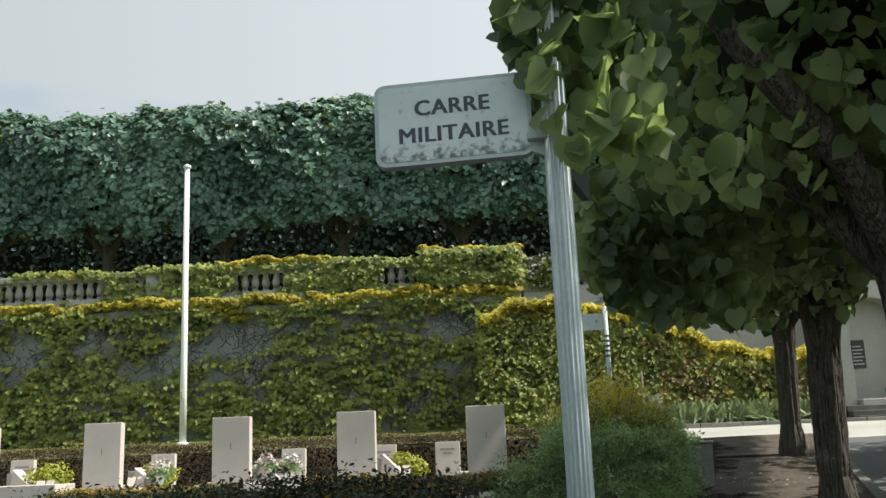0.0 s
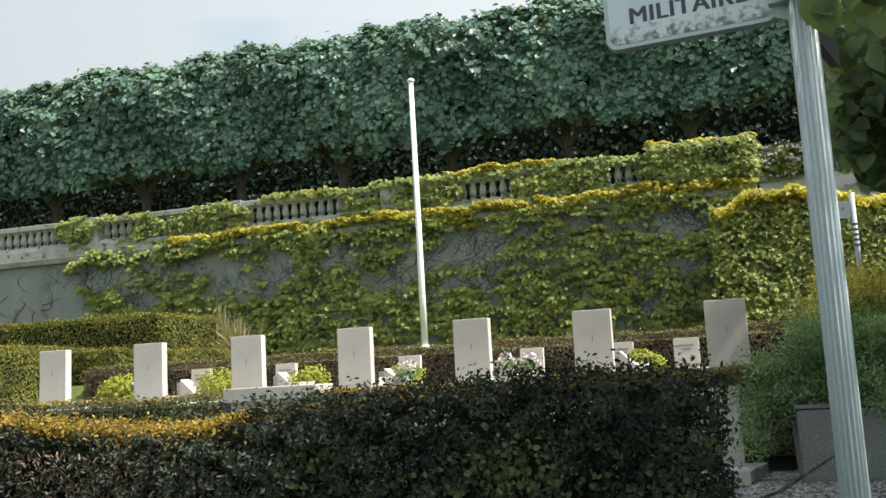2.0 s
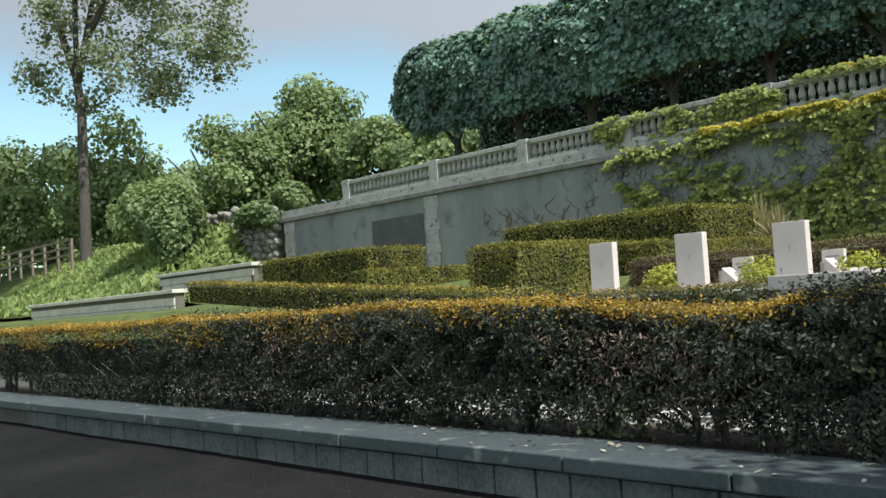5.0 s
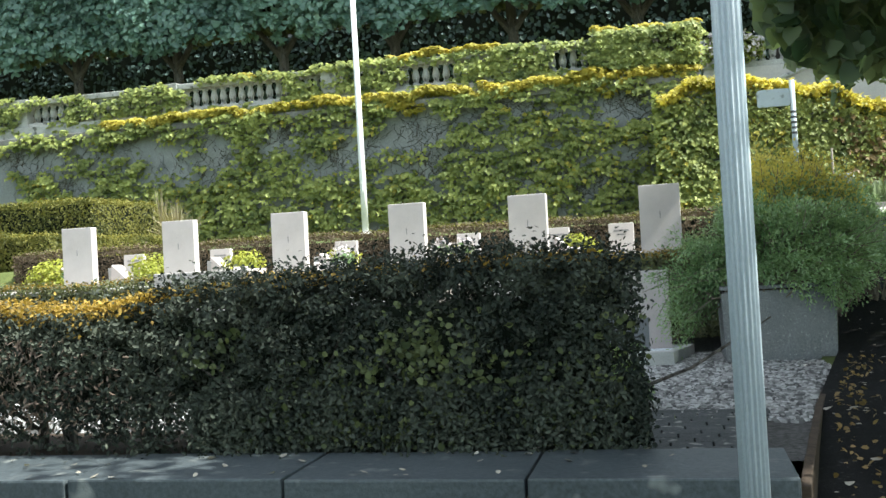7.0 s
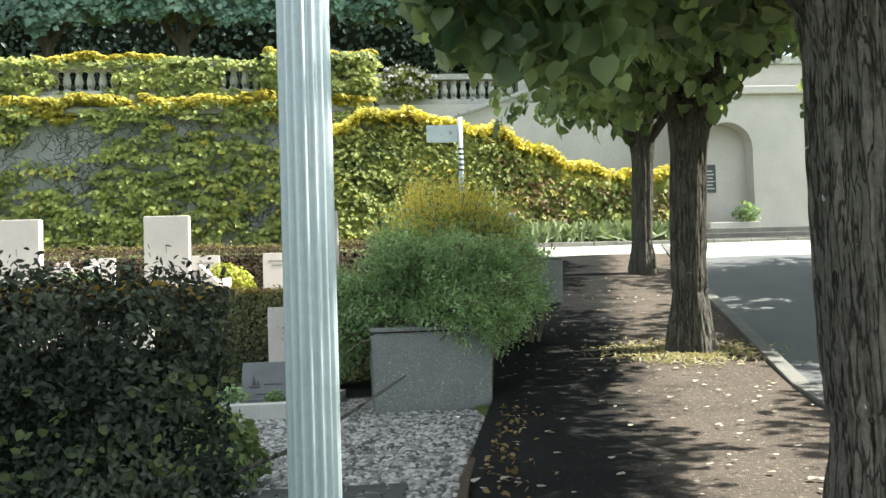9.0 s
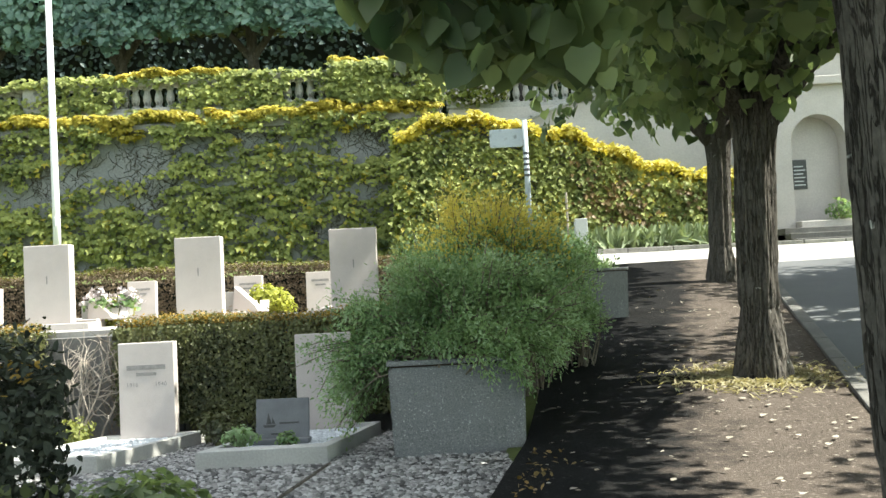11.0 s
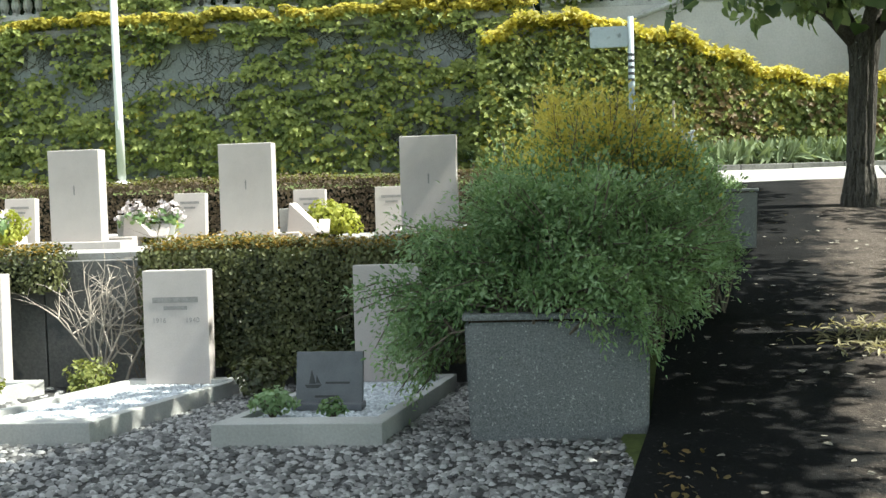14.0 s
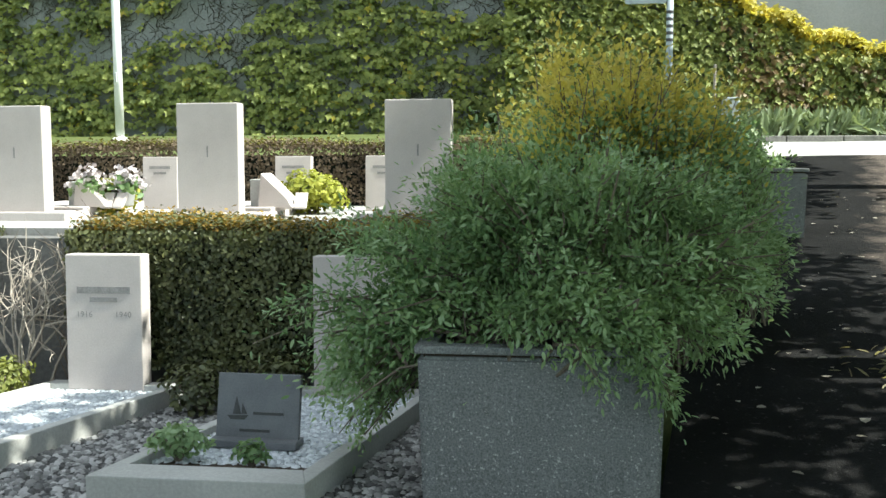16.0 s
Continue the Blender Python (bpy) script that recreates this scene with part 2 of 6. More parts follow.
def bark_material():
    """Deep vertical fissures between pale plates."""
    m, nt, b = nodes_of("fissured_bark")
    ridge = link_noise(nt, 30.0, 5, 0.6, "Object", (1, 1, 0.11))
    fine = link_noise(nt, 60.0, 4, 0.7, "Object", (1, 1, 0.45))
    dist = nt.nodes.new("ShaderNodeMath")
    dist.operation = "SUBTRACT"
    nt.links.new(ridge, dist.inputs[0])
    dist.inputs[1].default_value = 0.5
    crack = nt.nodes.new("ShaderNodeMath")
    crack.operation = "ABSOLUTE"
    nt.links.new(dist.outputs["Value"], crack.inputs[0])
    wide = nt.nodes.new("ShaderNodeMapRange")
    wide.inputs["From Min"].default_value, wide.inputs["From Max"].default_value = -0.012, 0.034
    nt.links.new(crack.outputs["Value"], wide.inputs["Value"])
    plate = ramp(nt, link_noise(nt, 6.0, 4, 0.6, "Object", (1, 1, 0.4)), [(0.3, (0.066, 0.06, 0.054)), (0.7, (0.115, 0.105, 0.094))])
    plate = mix(nt, 0.4, plate, ramp(nt, fine, [(0.35, (0.04, 0.034, 0.029)), (0.7, (0.21, 0.19, 0.165))]))
    lichen = ramp(nt, link_noise(nt, 21.0, 2, 0.5), [(0.735, (0, 0, 0)), (0.76, (1, 1, 1))])
    plate = mix(nt, lichen, plate, (0.42, 0.42, 0.38))
    c = mix(nt, wide.outputs["Result"], (0.04, 0.034, 0.029), plate)
    nt.links.new(c, b.inputs["Base Color"])
    b.inputs["Roughness"].default_value, b.inputs["Specular IOR Level"].default_value = 0.95, 0.15
    bump(nt, b, wide.outputs["Result"], 0.9, 0.025)
    return m


M["bark"] = bark_material()
M["twig"] = surface("dry_twigs", (0.10, 0.08, 0.06), (0.24, 0.20, 0.16), 12, 60)
M["deadwood"] = surface("dead_shrub_wood", (0.27, 0.23, 0.19), (0.45, 0.40, 0.34), 12, 60)
M["white"] = surface("white_pole_paint", (0.70, 0.70, 0.70), (0.80, 0.80, 0.80), 3, 60, 0.4, 0.1, 0.001)
M["post"] = surface("grey_blue_paint", (0.33, 0.38, 0.41), (0.39, 0.44, 0.47), 3, 70, 0.45, 0.15, 0.001)
M["plate"] = surface("enamel_sign_face", (0.42, 0.48, 0.52), (0.53, 0.59, 0.63), 4, 50, 0.3, 0.12, 0.001, (9, 0.58, 0.74, (0.24, 0.27, 0.28)))


def sign_face():
    """Grey-white enamel, mottled with dark mould that thickens towards the lower edge."""
    m, nt, b = nodes_of("enamel_sign_face_stained")
    base = ramp(nt, link_noise(nt, 5.0, 4, 0.6), [(0.3, (0.42, 0.48, 0.52)), (0.7, (0.53, 0.59, 0.63))])
    co = nt.nodes.new("ShaderNodeTexCoord")
    sp = nt.nodes.new("ShaderNodeSeparateXYZ")
    nt.links.new(co.outputs["Object"], sp.inputs["Vector"])
    low = nt.nodes.new("ShaderNodeMapRange")
    low.inputs["From Min"].default_value, low.inputs["From Max"].default_value = -0.05, -0.13
    low.inputs["To Min"].default_value, low.inputs["To Max"].default_value = 0.0, 0.24
    nt.links.new(sp.outputs["Z"], low.inputs["Value"])
    add = nt.nodes.new("ShaderNodeMath")
    add.operation = "ADD"
    nt.links.new(link_noise(nt, 34.0, 5, 0.7), add.inputs[0])
    nt.links.new(low.outputs["Result"], add.inputs[1])
    nt.links.new(mix(nt, ramp(nt, add.outputs["Value"], [(0.60, (0, 0, 0)), (0.78, (1, 1, 1))]), base, (0.10, 0.115, 0.11)), b.inputs["Base Color"])
    b.inputs["Roughness"].default_value = 0.35
    return m


M["stained_plate"] = sign_face()
M["navy"] = surface("sign_back_paint", (0.05, 0.06, 0.075), (0.08, 0.09, 0.11), 4, 60, 0.5)
M["letters"] = surface("dark_blue_lettering", (0.02, 0.028, 0.05), (0.04, 0.05, 0.075), 30, 90, 0.5)
M["black"] = surface("black_plaque", (0.02, 0.022, 0.022), (0.05, 0.05, 0.05), 8, 60, 0.4)
M["band"] = surface("dark_band_paint", (0.05, 0.05, 0.06), (0.08, 0.08, 0.09), 8, 60, 0.5)
M["box"] = surface("grey_metal_box", (0.42, 0.45, 0.45), (0.52, 0.55, 0.55), 4, 60, 0.5)
M["petal"] = surface("white_petals", (0.48, 0.42, 0.42), (0.66, 0.60, 0.60), 20, 60, 0.7)
M["dryleaf"] = foliage("fallen_leaves", [(0.20, 0.175, 0.135), (0.42, 0.39, 0.33)], 0.1, 0.7)
# The lime green is shifted to teal to hold the distant haze.
M["lime"] = foliage("lime_tree_leaves", [(0.046, 0.098, 0.080), (0.11, 0.20, 0.16), (0.21, 0.32, 0.255)], 0.3, 0.4, 0.4, 0.45)
# Paler lime leaves that carry the sunlit top edge in their colour.
M["lime_sunlit"] = foliage("sunlit_lime_leaves", [(0.16, 0.22, 0.09), (0.26, 0.33, 0.14), (0.38, 0.44, 0.21)], 0.45, 0.4, 0.5, 0.4)
M["near"] = foliage("broad_green_leaves", [(0.045, 0.085, 0.045), (0.155, 0.225, 0.115), (0.37, 0.45, 0.235)], 0.64, 0.38, 1.6, 0.5)
M["yew"] = foliage("dark_hedge_leaves", [(0.010, 0.015, 0.012), (0.028, 0.036, 0.028), (0.080, 0.090, 0.066)], 0.13, 0.7, 2.2, 0.18)
M["box_green"] = foliage("clipped_box_leaves", [(0.05, 0.064, 0.016), (0.115, 0.122, 0.028), (0.22, 0.205, 0.048)], 0.3, 0.6, 1.6)
M["grave_green"] = foliage("grave_plant_leaves", [(0.09, 0.12, 0.03), (0.18, 0.205, 0.05), (0.30, 0.31, 0.09)], 0.4, 0.5, 3.0)
# Lighter box green painted for the sunlit hedge tops.
M["box_top"] = foliage("sunlit_box_top_growth", [(0.13, 0.125, 0.03), (0.22, 0.20, 0.045), (0.32, 0.28, 0.07)], 0.35, 0.6, 1.6)
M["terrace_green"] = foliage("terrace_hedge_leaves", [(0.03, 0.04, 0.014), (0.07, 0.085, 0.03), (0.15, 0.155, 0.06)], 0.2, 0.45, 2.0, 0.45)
M["purple"] = foliage("purplish_hedge_twigs", [(0.075, 0.05, 0.038), (0.15, 0.108, 0.08), (0.23, 0.175, 0.135)], 0.15, 0.6, 2.0)
M["dry_front"] = foliage("dry_hedge_front", [(0.07, 0.052, 0.035), (0.13, 0.10, 0.07), (0.20, 0.155, 0.105)], 0.25, 0.7, 1.5, 0.2)
M["bramble"] = foliage("hedge_bindweed_leaves", [(0.035, 0.05, 0.018), (0.075, 0.095, 0.032), (0.14, 0.16, 0.06)], 0.3, 0.5, 3.0, 0.35)
M["meadow"] = foliage("meadow_grass", [(0.13, 0.185, 0.055), (0.21, 0.275, 0.09), (0.31, 0.37, 0.14)], 0.4, 0.6, 0.5)
# Ochre that puts the sun on clipped tops into leaf colour.
M["ochre"] = foliage("ochre_sunlit_growth", [(0.19, 0.12, 0.025), (0.31, 0.20, 0.035), (0.40, 0.28, 0.06)], 0.4, 0.6, 1.6)
M["ivy"] = foliage("wall_creeper_leaves", [(0.075, 0.11, 0.035), (0.225, 0.27, 0.08), (0.43, 0.46, 0.14)], 0.4, 0.55, 2.6, 0.25)
# The yellow of sun on the creeper, put into the leaf colour.
M["ivy_sunlit"] = foliage("sunlit_creeper", [(0.33, 0.30, 0.05), (0.50, 0.44, 0.07), (0.64, 0.54, 0.11)], 0.5, 0.5, 0.8)
M["ivy_red"] = foliage("russet_creeper_leaves", [(0.11, 0.085, 0.035), (0.20, 0.145, 0.06), (0.30, 0.20, 0.08)], 0.35, 0.5, 0.6)
M["shrub"] = foliage("narrow_shrub_leaves", [(0.11, 0.20, 0.085), (0.20, 0.315, 0.135), (0.33, 0.44, 0.225)], 0.45, 0.5, 1.4)
M["shrub_tip"] = foliage("pale_shrub_tips", [(0.22, 0.33, 0.16), (0.32, 0.44, 0.24), (0.42, 0.54, 0.33)], 0.4, 0.45, 1.4)
# Bright gold stands for sun falling on the shrub's top.
M["shrub_sunlit"] = foliage("sunlit_golden_leaves", [(0.48, 0.42, 0.10), (0.64, 0.55, 0.14), (0.76, 0.65, 0.21)], 0.6, 0.5, 1.4)
M["bright_shrub"] = foliage("lime_yellow_leaves", [(0.20, 0.24, 0.03), (0.32, 0.34, 0.05), (0.42, 0.42, 0.08)], 0.4, 0.5, 1.4)
M["iris"] = foliage("pale_green_blades", [(0.14, 0.19, 0.09), (0.22, 0.28, 0.14), (0.30, 0.36, 0.20)], 0.3, 0.5, 1.4)
M["straw"] = foliage("dry_straw", [(0.20, 0.17, 0.09), (0.34, 0.30, 0.17), (0.46, 0.42, 0.27)], 0.3, 0.6, 1.4)
M["far"] = foliage("far_tree_leaves", [(0.088, 0.137, 0.06), (0.175, 0.238, 0.105), (0.285, 0.35, 0.165)], 0.45, 0.55, 0.25)
M["airy"] = foliage("loose_tree_leaves", [(0.13, 0.16, 0.10), (0.20, 0.23, 0.15), (0.27, 0.30, 0.21)], 0.4, 0.55, 0.3)
# Blue-green of hazy shade, painted into the backing hedge's leaves.
M["shade_green"] = foliage("hazy_shade_leaves", [(0.035, 0.06, 0.055), (0.07, 0.11, 0.10), (0.11, 0.165, 0.145)], 0.2, 0.5, 0.5)
# Near-black filling that paints the shade between leaves as a solid colour.
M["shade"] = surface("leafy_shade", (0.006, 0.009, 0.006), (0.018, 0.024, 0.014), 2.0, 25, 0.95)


# ---- building helpers ----
rng = np.random.default_rng(7)


def thing(name, label, category, at=(0, 0, 0), rz=0.0, group="", kind=""):
    e = new(name)
    e.matrix_world = pose(*at, 0, 0, rz)
    e.empty_display_size = 0.1
    return tagged(e, label, category, group, kind)


def hang(name, me, mat, parent, label="", kind=""):
    o = new(name, me)
    if mat is not None and not me.materials:
        me.materials.append(mat)
    o.parent = parent
    return tagged(o, label, kind=kind)


def part(name, bm, mat, parent, label="", smooth=False, kind=""):
    me = bpy.data.meshes.new(name)
    bm.normal_update()
    bm.to_mesh(me)
    bm.free()
    if smooth:
        me.polygons.foreach_set("use_smooth", [True] * len(me.polygons))
    return hang(name, me, mat, parent, label, kind)


def add_box(bm, x0, x1, y0, y1, z0, z1, bev=0.0, m=None):
    vs = [bm.verts.new(v) for v in ((x0, y0, z0), (x1, y0, z0), (x1, y1, z0), (x0, y1, z0), (x0, y0, z1), (x1, y0, z1), (x1, y1, z1), (x0, y1, z1))]
    fs = [bm.faces.new([vs[i] for i in f]) for f in ((3, 2, 1, 0), (4, 5, 6, 7), (0, 1, 5, 4), (1, 2, 6, 5), (2, 3, 7, 6), (3, 0, 4, 7))]
    if bev:
        es = list({e for f in fs for e in f.edges})
        r = bmesh.ops.bevel(bm, geom=es, offset=bev, segments=2, affect="EDGES", profile=0.6)
        vs = list({v for f in r["faces"] for v in f.verts} | {v for v in vs if v.is_valid})
    if m is not None:
        bmesh.ops.transform(bm, matrix=m, verts=vs)
    return bm


def box(*a, **k):
    return add_box(bmesh.new(), *a, **k)


def prism(outline, z0, z1, bev=0.0):
    """An upright block over a plan outline given counter-clockwise."""
    bm = bmesh.new()
    lo, hi = [bm.verts.new((x, y, z0)) for x, y in outline], [bm.verts.new((x, y, z1)) for x, y in outline]
    n = len(outline)
    bm.faces.new(lo[::-1])
    bm.faces.new(hi)
    for i in range(n):
        bm.faces.new((lo[i], lo[(i + 1) % n], hi[(i + 1) % n], hi[i]))
    if bev:
        bmesh.ops.bevel(bm, geom=list(bm.edges), offset=bev, segments=2, affect="EDGES", profile=0.6)
    return bm


def lathe(profile, sides=16, flute=0, depth=0.0):
    """A turned or fluted body from (radius, height) pairs."""
    bm = bmesh.new()
    rings = []
    for r, z in profile:
        ring = []
        for i in range(sides):
            a = 2 * math.pi * i / sides
            rr = r - (depth * (0.5 - 0.5 * math.cos(flute * a)) if flute else 0)
            ring.append(bm.verts.new((rr * math.cos(a), rr * math.sin(a), z)))
        rings.append(ring)
    for lo, hi in zip(rings, rings[1:]):
        for i in range(sides):
            bm.faces.new((lo[i], lo[(i + 1) % sides], hi[(i + 1) % sides], hi[i]))
    bm.faces.new(rings[0][::-1])
    bm.faces.new(rings[-1])
    return bm


def tube(bm, pts, radii, sides=7):
    """A tapering limb along points, added to bm."""
    rings = []
    for i, p in enumerate(pts):
        p = Vector(p)
        d = (Vector(pts[min(i + 1, len(pts) - 1)]) - Vector(pts[max(i - 1, 0)])).normalized()
        u = d.cross(Vector((0.3, 0.9, 0.2))).normalized()
        v = d.cross(u)
        rings.append([bm.verts.new(p + radii[i] * (math.cos(a) * u + math.sin(a) * v)) for a in (2 * math.pi * k / sides for k in range(sides))])
    for lo, hi in zip(rings, rings[1:]):
        for k in range(sides):
            bm.faces.new((lo[k], lo[(k + 1) % sides], hi[(k + 1) % sides], hi[k]))
    bm.faces.new(rings[0][::-1])
    bm.faces.new(rings[-1])


def np_mesh(name, verts, quads):
    me = bpy.data.meshes.new(name)
    me.vertices.add(len(verts))
    me.vertices.foreach_set("co", np.asarray(verts, np.float32).ravel())
    me.loops.add(quads.size)
    me.loops.foreach_set("vertex_index", quads.astype(np.int32).ravel())
    me.polygons.add(len(quads))
    me.polygons.foreach_set("loop_start", np.arange(0, quads.size, 4, dtype=np.int32))
    me.polygons.foreach_set("loop_total", np.full(len(quads), 4, np.int32))
    me.update(calc_edges=True)
    me.validate()
    return me


LEAF = np.array([(0, 0, 0), (-0.30, 0.28, 0.06), (-0.24, 0.68, 0.05), (0, 1.0, -0.05), (0.24, 0.68, 0.05), (0.30, 0.28, 0.06)])
HEART = np.array([(0, 0.06, 0), (-0.46, 0.18, 0.08), (-0.36, 0.66, 0.05), (0, 1.0, -0.12), (0.36, 0.66, 0.05), (0.46, 0.18, 0.08)])
ROUND = np.array([(0, 0.10, 0), (-0.28, 0, 0.04), (-0.49, 0.26, 0.05), (-0.42, 0.62, 0.02), (0, 1.06, -0.16), (0.42, 0.62, 0.02), (0.49, 0.26, 0.05), (0.28, 0, 0.04), (0, 0.48, -0.05)])
IVY = np.array([(0, 0, 0), (-0.50, 0.40, 0.05), (-0.19, 0.58, 0.03), (0, 1.0, -0.10), (0.19, 0.58, 0.03), (0.50, 0.40, 0.05)])
BLADE = np.array([(0, 0, 0), (-0.09, 0.3, 0.02), (-0.07, 0.7, 0.02), (0, 1.0, -0.06), (0.07, 0.7, 0.02), (0.09, 0.3, 0.02)])


def unit(v):
    return v / np.maximum(np.linalg.norm(v, axis=1, keepdims=True), 1e-9)


def leaf_mesh(name, pts, nrm, size, shape=LEAF, hang_down=0.5, spread=0.6, vary=0.35):
    """One mesh of many folded leaves at the points, facing roughly along the normals."""
    n = len(pts)
    nrm = unit(np.asarray(nrm, float) * np.ones((n, 3)) + spread * rng.normal(size=(n, 3)))
    ax = rng.normal(size=(n, 3)) + np.array([0, 0, -1.0]) * hang_down * 2
    ax = unit(ax - (ax * nrm).sum(1, keepdims=True) * nrm)
    side = np.cross(ax, nrm)
    s = (size * (1 + vary * rng.uniform(-1, 1, n)))[:, None, None]
    v = np.asarray(pts)[:, None] + s * (shape[None, :, 0, None] * side[:, None] + (shape[None, :, 1, None] - 0.4) * ax[:, None] + shape[None, :, 2, None] * nrm[:, None])
    fan = [(0, 1, 2, 8), (8, 2, 3, 4), (0, 8, 6, 7), (8, 4, 5, 6)] if len(shape) == 9 else [(0, 1, 2, 3), (0, 3, 4, 5)]
    q = np.array(fan)[None] + len(shape) * np.arange(n)[:, None, None]
    return np_mesh(name, v.reshape(-1, 3), q.reshape(-1, 4))


def box_points(n, x0, x1, y0, y1, z0, z1, faces="fblrt", jitter=0.03, wave=0.0):
    """Points and normals spread over the faces of a clipped block (f front, b back, l left, r right, t top)."""
    area = {"f": (x1 - x0) * (z1 - z0), "b": (x1 - x0) * (z1 - z0), "l": (y1 - y0) * (z1 - z0), "r": (y1 - y0) * (z1 - z0), "t": (x1 - x0) * (y1 - y0)}
    tot = sum(area[f] for f in faces)
    P, N = [], []
    for f in faces:
        k = int(n * area[f] / tot)
        x, y, z = rng.uniform(x0, x1, k), rng.uniform(y0, y1, k), rng.uniform(z0, z1, k)
        o = np.full(k, 1.0)
        nv = {"f": (0, -1, 0), "b": (0, 1, 0), "l": (-1, 0, 0), "r": (1, 0, 0), "t": (0, 0, 1)}[f]
        if f == "f": y = o * y0
        if f == "b": y = o * y1
        if f == "l": x = o * x0
        if f == "r": x = o * x1
        if f == "t": z = o * z1
        p = np.stack([x, y, z], 1)
        bulge = wave * (np.sin(1.9 * x + 0.7 * z) + np.sin(3.7 * x + 2.3 * y + 1.1) + np.sin(2.9 * z + 1.3 * y)) / 2
        p = p + np.array(nv) * (rng.normal(0, jitter, k) + bulge)[:, None]
        P.append(p)
        N.append(np.tile(nv, (k, 1)))
    return np.concatenate(P), np.concatenate(N).astype(float)


def hedge(name, label, dims, count, size, mat="box_green", at=(0, 0, 0), rz=0.0, top=None, faces="fblrt", wave=0.02, group="", hang_down=0.2, z_leaf=0.0):
    x0, x1, y0, y1, z0, z1 = dims
    h = thing(name, label, "hedge", at, rz, group)
    d = 0.05 + 2 * wave
    # The near-black core stands in for the shade inside the hedge.
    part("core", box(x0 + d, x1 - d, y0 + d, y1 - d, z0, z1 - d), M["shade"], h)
    p, n = box_points(count, x0, x1, y0, y1, z0 + z_leaf, z1, faces, 0.03, wave)
    hang("leaves", leaf_mesh("leaves", p, n, size, LEAF, hang_down, 0.38), M[mat], h)
    # The top layer is coloured as sunlit.
    if top:
        p, n = box_points(int(count * 0.16), x0, x1, y0, y1, z1 - 0.05, z1 + 0.012, "t", 0.03, wave)
        hang("top_growth", leaf_mesh("top_growth", p, n, size, LEAF, 0.0), M[top], h, "ochre growth along the clipped top, coloured as sunlit", kind="stuff")
    return h


def blob(n, c, r, shell=0.35, flat=None):
    """Points in an ellipsoid, most near its skin, with normals outward."""
    d = unit(rng.normal(size=(n, 3)))
    k = 1 - shell * rng.random(n) ** 1.5
    lump = 1 + 0.12 * np.sin(4 * d[:, 0] + 3 * d[:, 2] + c[0]) + 0.10 * np.sin(7 * d[:, 1] + 5 * d[:, 2] + c[1])
    p = np.array(c) + d * np.array(r) * (k * lump)[:, None]
    return p, d


# ---- ground ----
def zp(y):
    return float(np.interp(y, (-400, -8, -2, 1.4, 2.4, 3.2, 4, 6, 7.4, 14.3, 19, 24, 60, 1500), (-3, -0.75, -0.47, -0.14, -0.01, 0.015, 0.02, 0.06, 0.2, 0.9, 1.5, 1.7, 1.9, 3)))


def edge_x(y):
    return 0.42 + 0.16 * (y - 3.85) + 0.05 * min(max(0.0, y - 3.85), 2.2)


def kerb_x(y):
    return 3.5 + 0.257 * (y - 6.8)


def wall_y(x):
    return 22.75


def ground_z(x, y):
    behind = wall_y(x) + 0.5
    if x > 0.7:
        behind = 27.5
    if y > behind:
        return 5.35 if x > -39.3 else 3.0
    if x < edge_x(min(y, 8.5)) - 0.15 and y > 1.62:
        if y < 8.7:
            return -0.30
        if y < 11.9:
            return 0.80
        s = float(np.interp(y, (11.9, 18, 24.5), (1.15, 1.62, 1.9)))
        if x > 1.2:
            s = s + (zp(y) - s) * min(1, (x - 1.2) / 1.5)
        return s
    return zp(y) - (0.03 if x < kerb_x(y) - 0.1 else 0.14)


gx = np.unique(np.concatenate([np.linspace(-1500, -60, 8), np.arange(-60, -12, 2.0), np.arange(-12, 12, 0.25), np.arange(12, 40, 2.0), np.linspace(40, 1500, 8)]))
gy = np.unique(np.concatenate([np.linspace(-1500, -20, 8), np.arange(-20, -2, 1.5), np.arange(-2, 30, 0.25), np.arange(30, 70, 4.0), np.linspace(70, 1500, 8)]))
gv = np.array([(x, y, ground_z(x, y)) for y in gy for x in gx])
ix, iy = np.meshgrid(np.arange(len(gx) - 1), np.arange(len(gy) - 1))
gq = (iy * len(gx) + ix).ravel()
ground = new("ground", np_mesh("ground", gv, np.stack([gq, gq + 1, gq + 1 + len(gx), gq + len(gx)], 1)))
ground.data.materials.append(M["lawn"])
tagged(ground, "sloping grass and earth ground of the hillside", "ground", kind="structure")


def strip(name, left, right, ys, lift, mat, label):
    vs, qs = [], []
    cols = 24
    for y in ys:
        for k in range(cols + 1):
            x = left(y) + (right(y) - left(y)) * k / cols
            vs.append((x, y, zp(y) + lift + 0.006 * math.sin(2.1 * x + 1.3 * y)))
    n = cols + 1
    for j in range(len(ys) - 1):
        for k in range(cols):
            a = j * n + k
            qs.append((a, a + 1, a + 1 + n, a + n))
    ob = new(name, np_mesh(name, np.array(vs), np.array(qs)))
    ob.data.materials.append(M[mat])
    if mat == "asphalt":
        # The earth mask follows the sunlit strip beside the kerb.
        sunlit_dust = ob.data.attributes.new("sunlit_dust", "FLOAT", "POINT")
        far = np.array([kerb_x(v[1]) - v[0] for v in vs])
        sunlit_dust.data.foreach_set("value", np.clip((1.72 - far) / 0.9, 0, 1).astype(np.float32))
    return tagged(ob, label, name.split("_")[-1], kind="structure")


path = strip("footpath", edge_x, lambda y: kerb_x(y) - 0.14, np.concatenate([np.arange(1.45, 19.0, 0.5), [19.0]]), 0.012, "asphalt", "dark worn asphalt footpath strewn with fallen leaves")
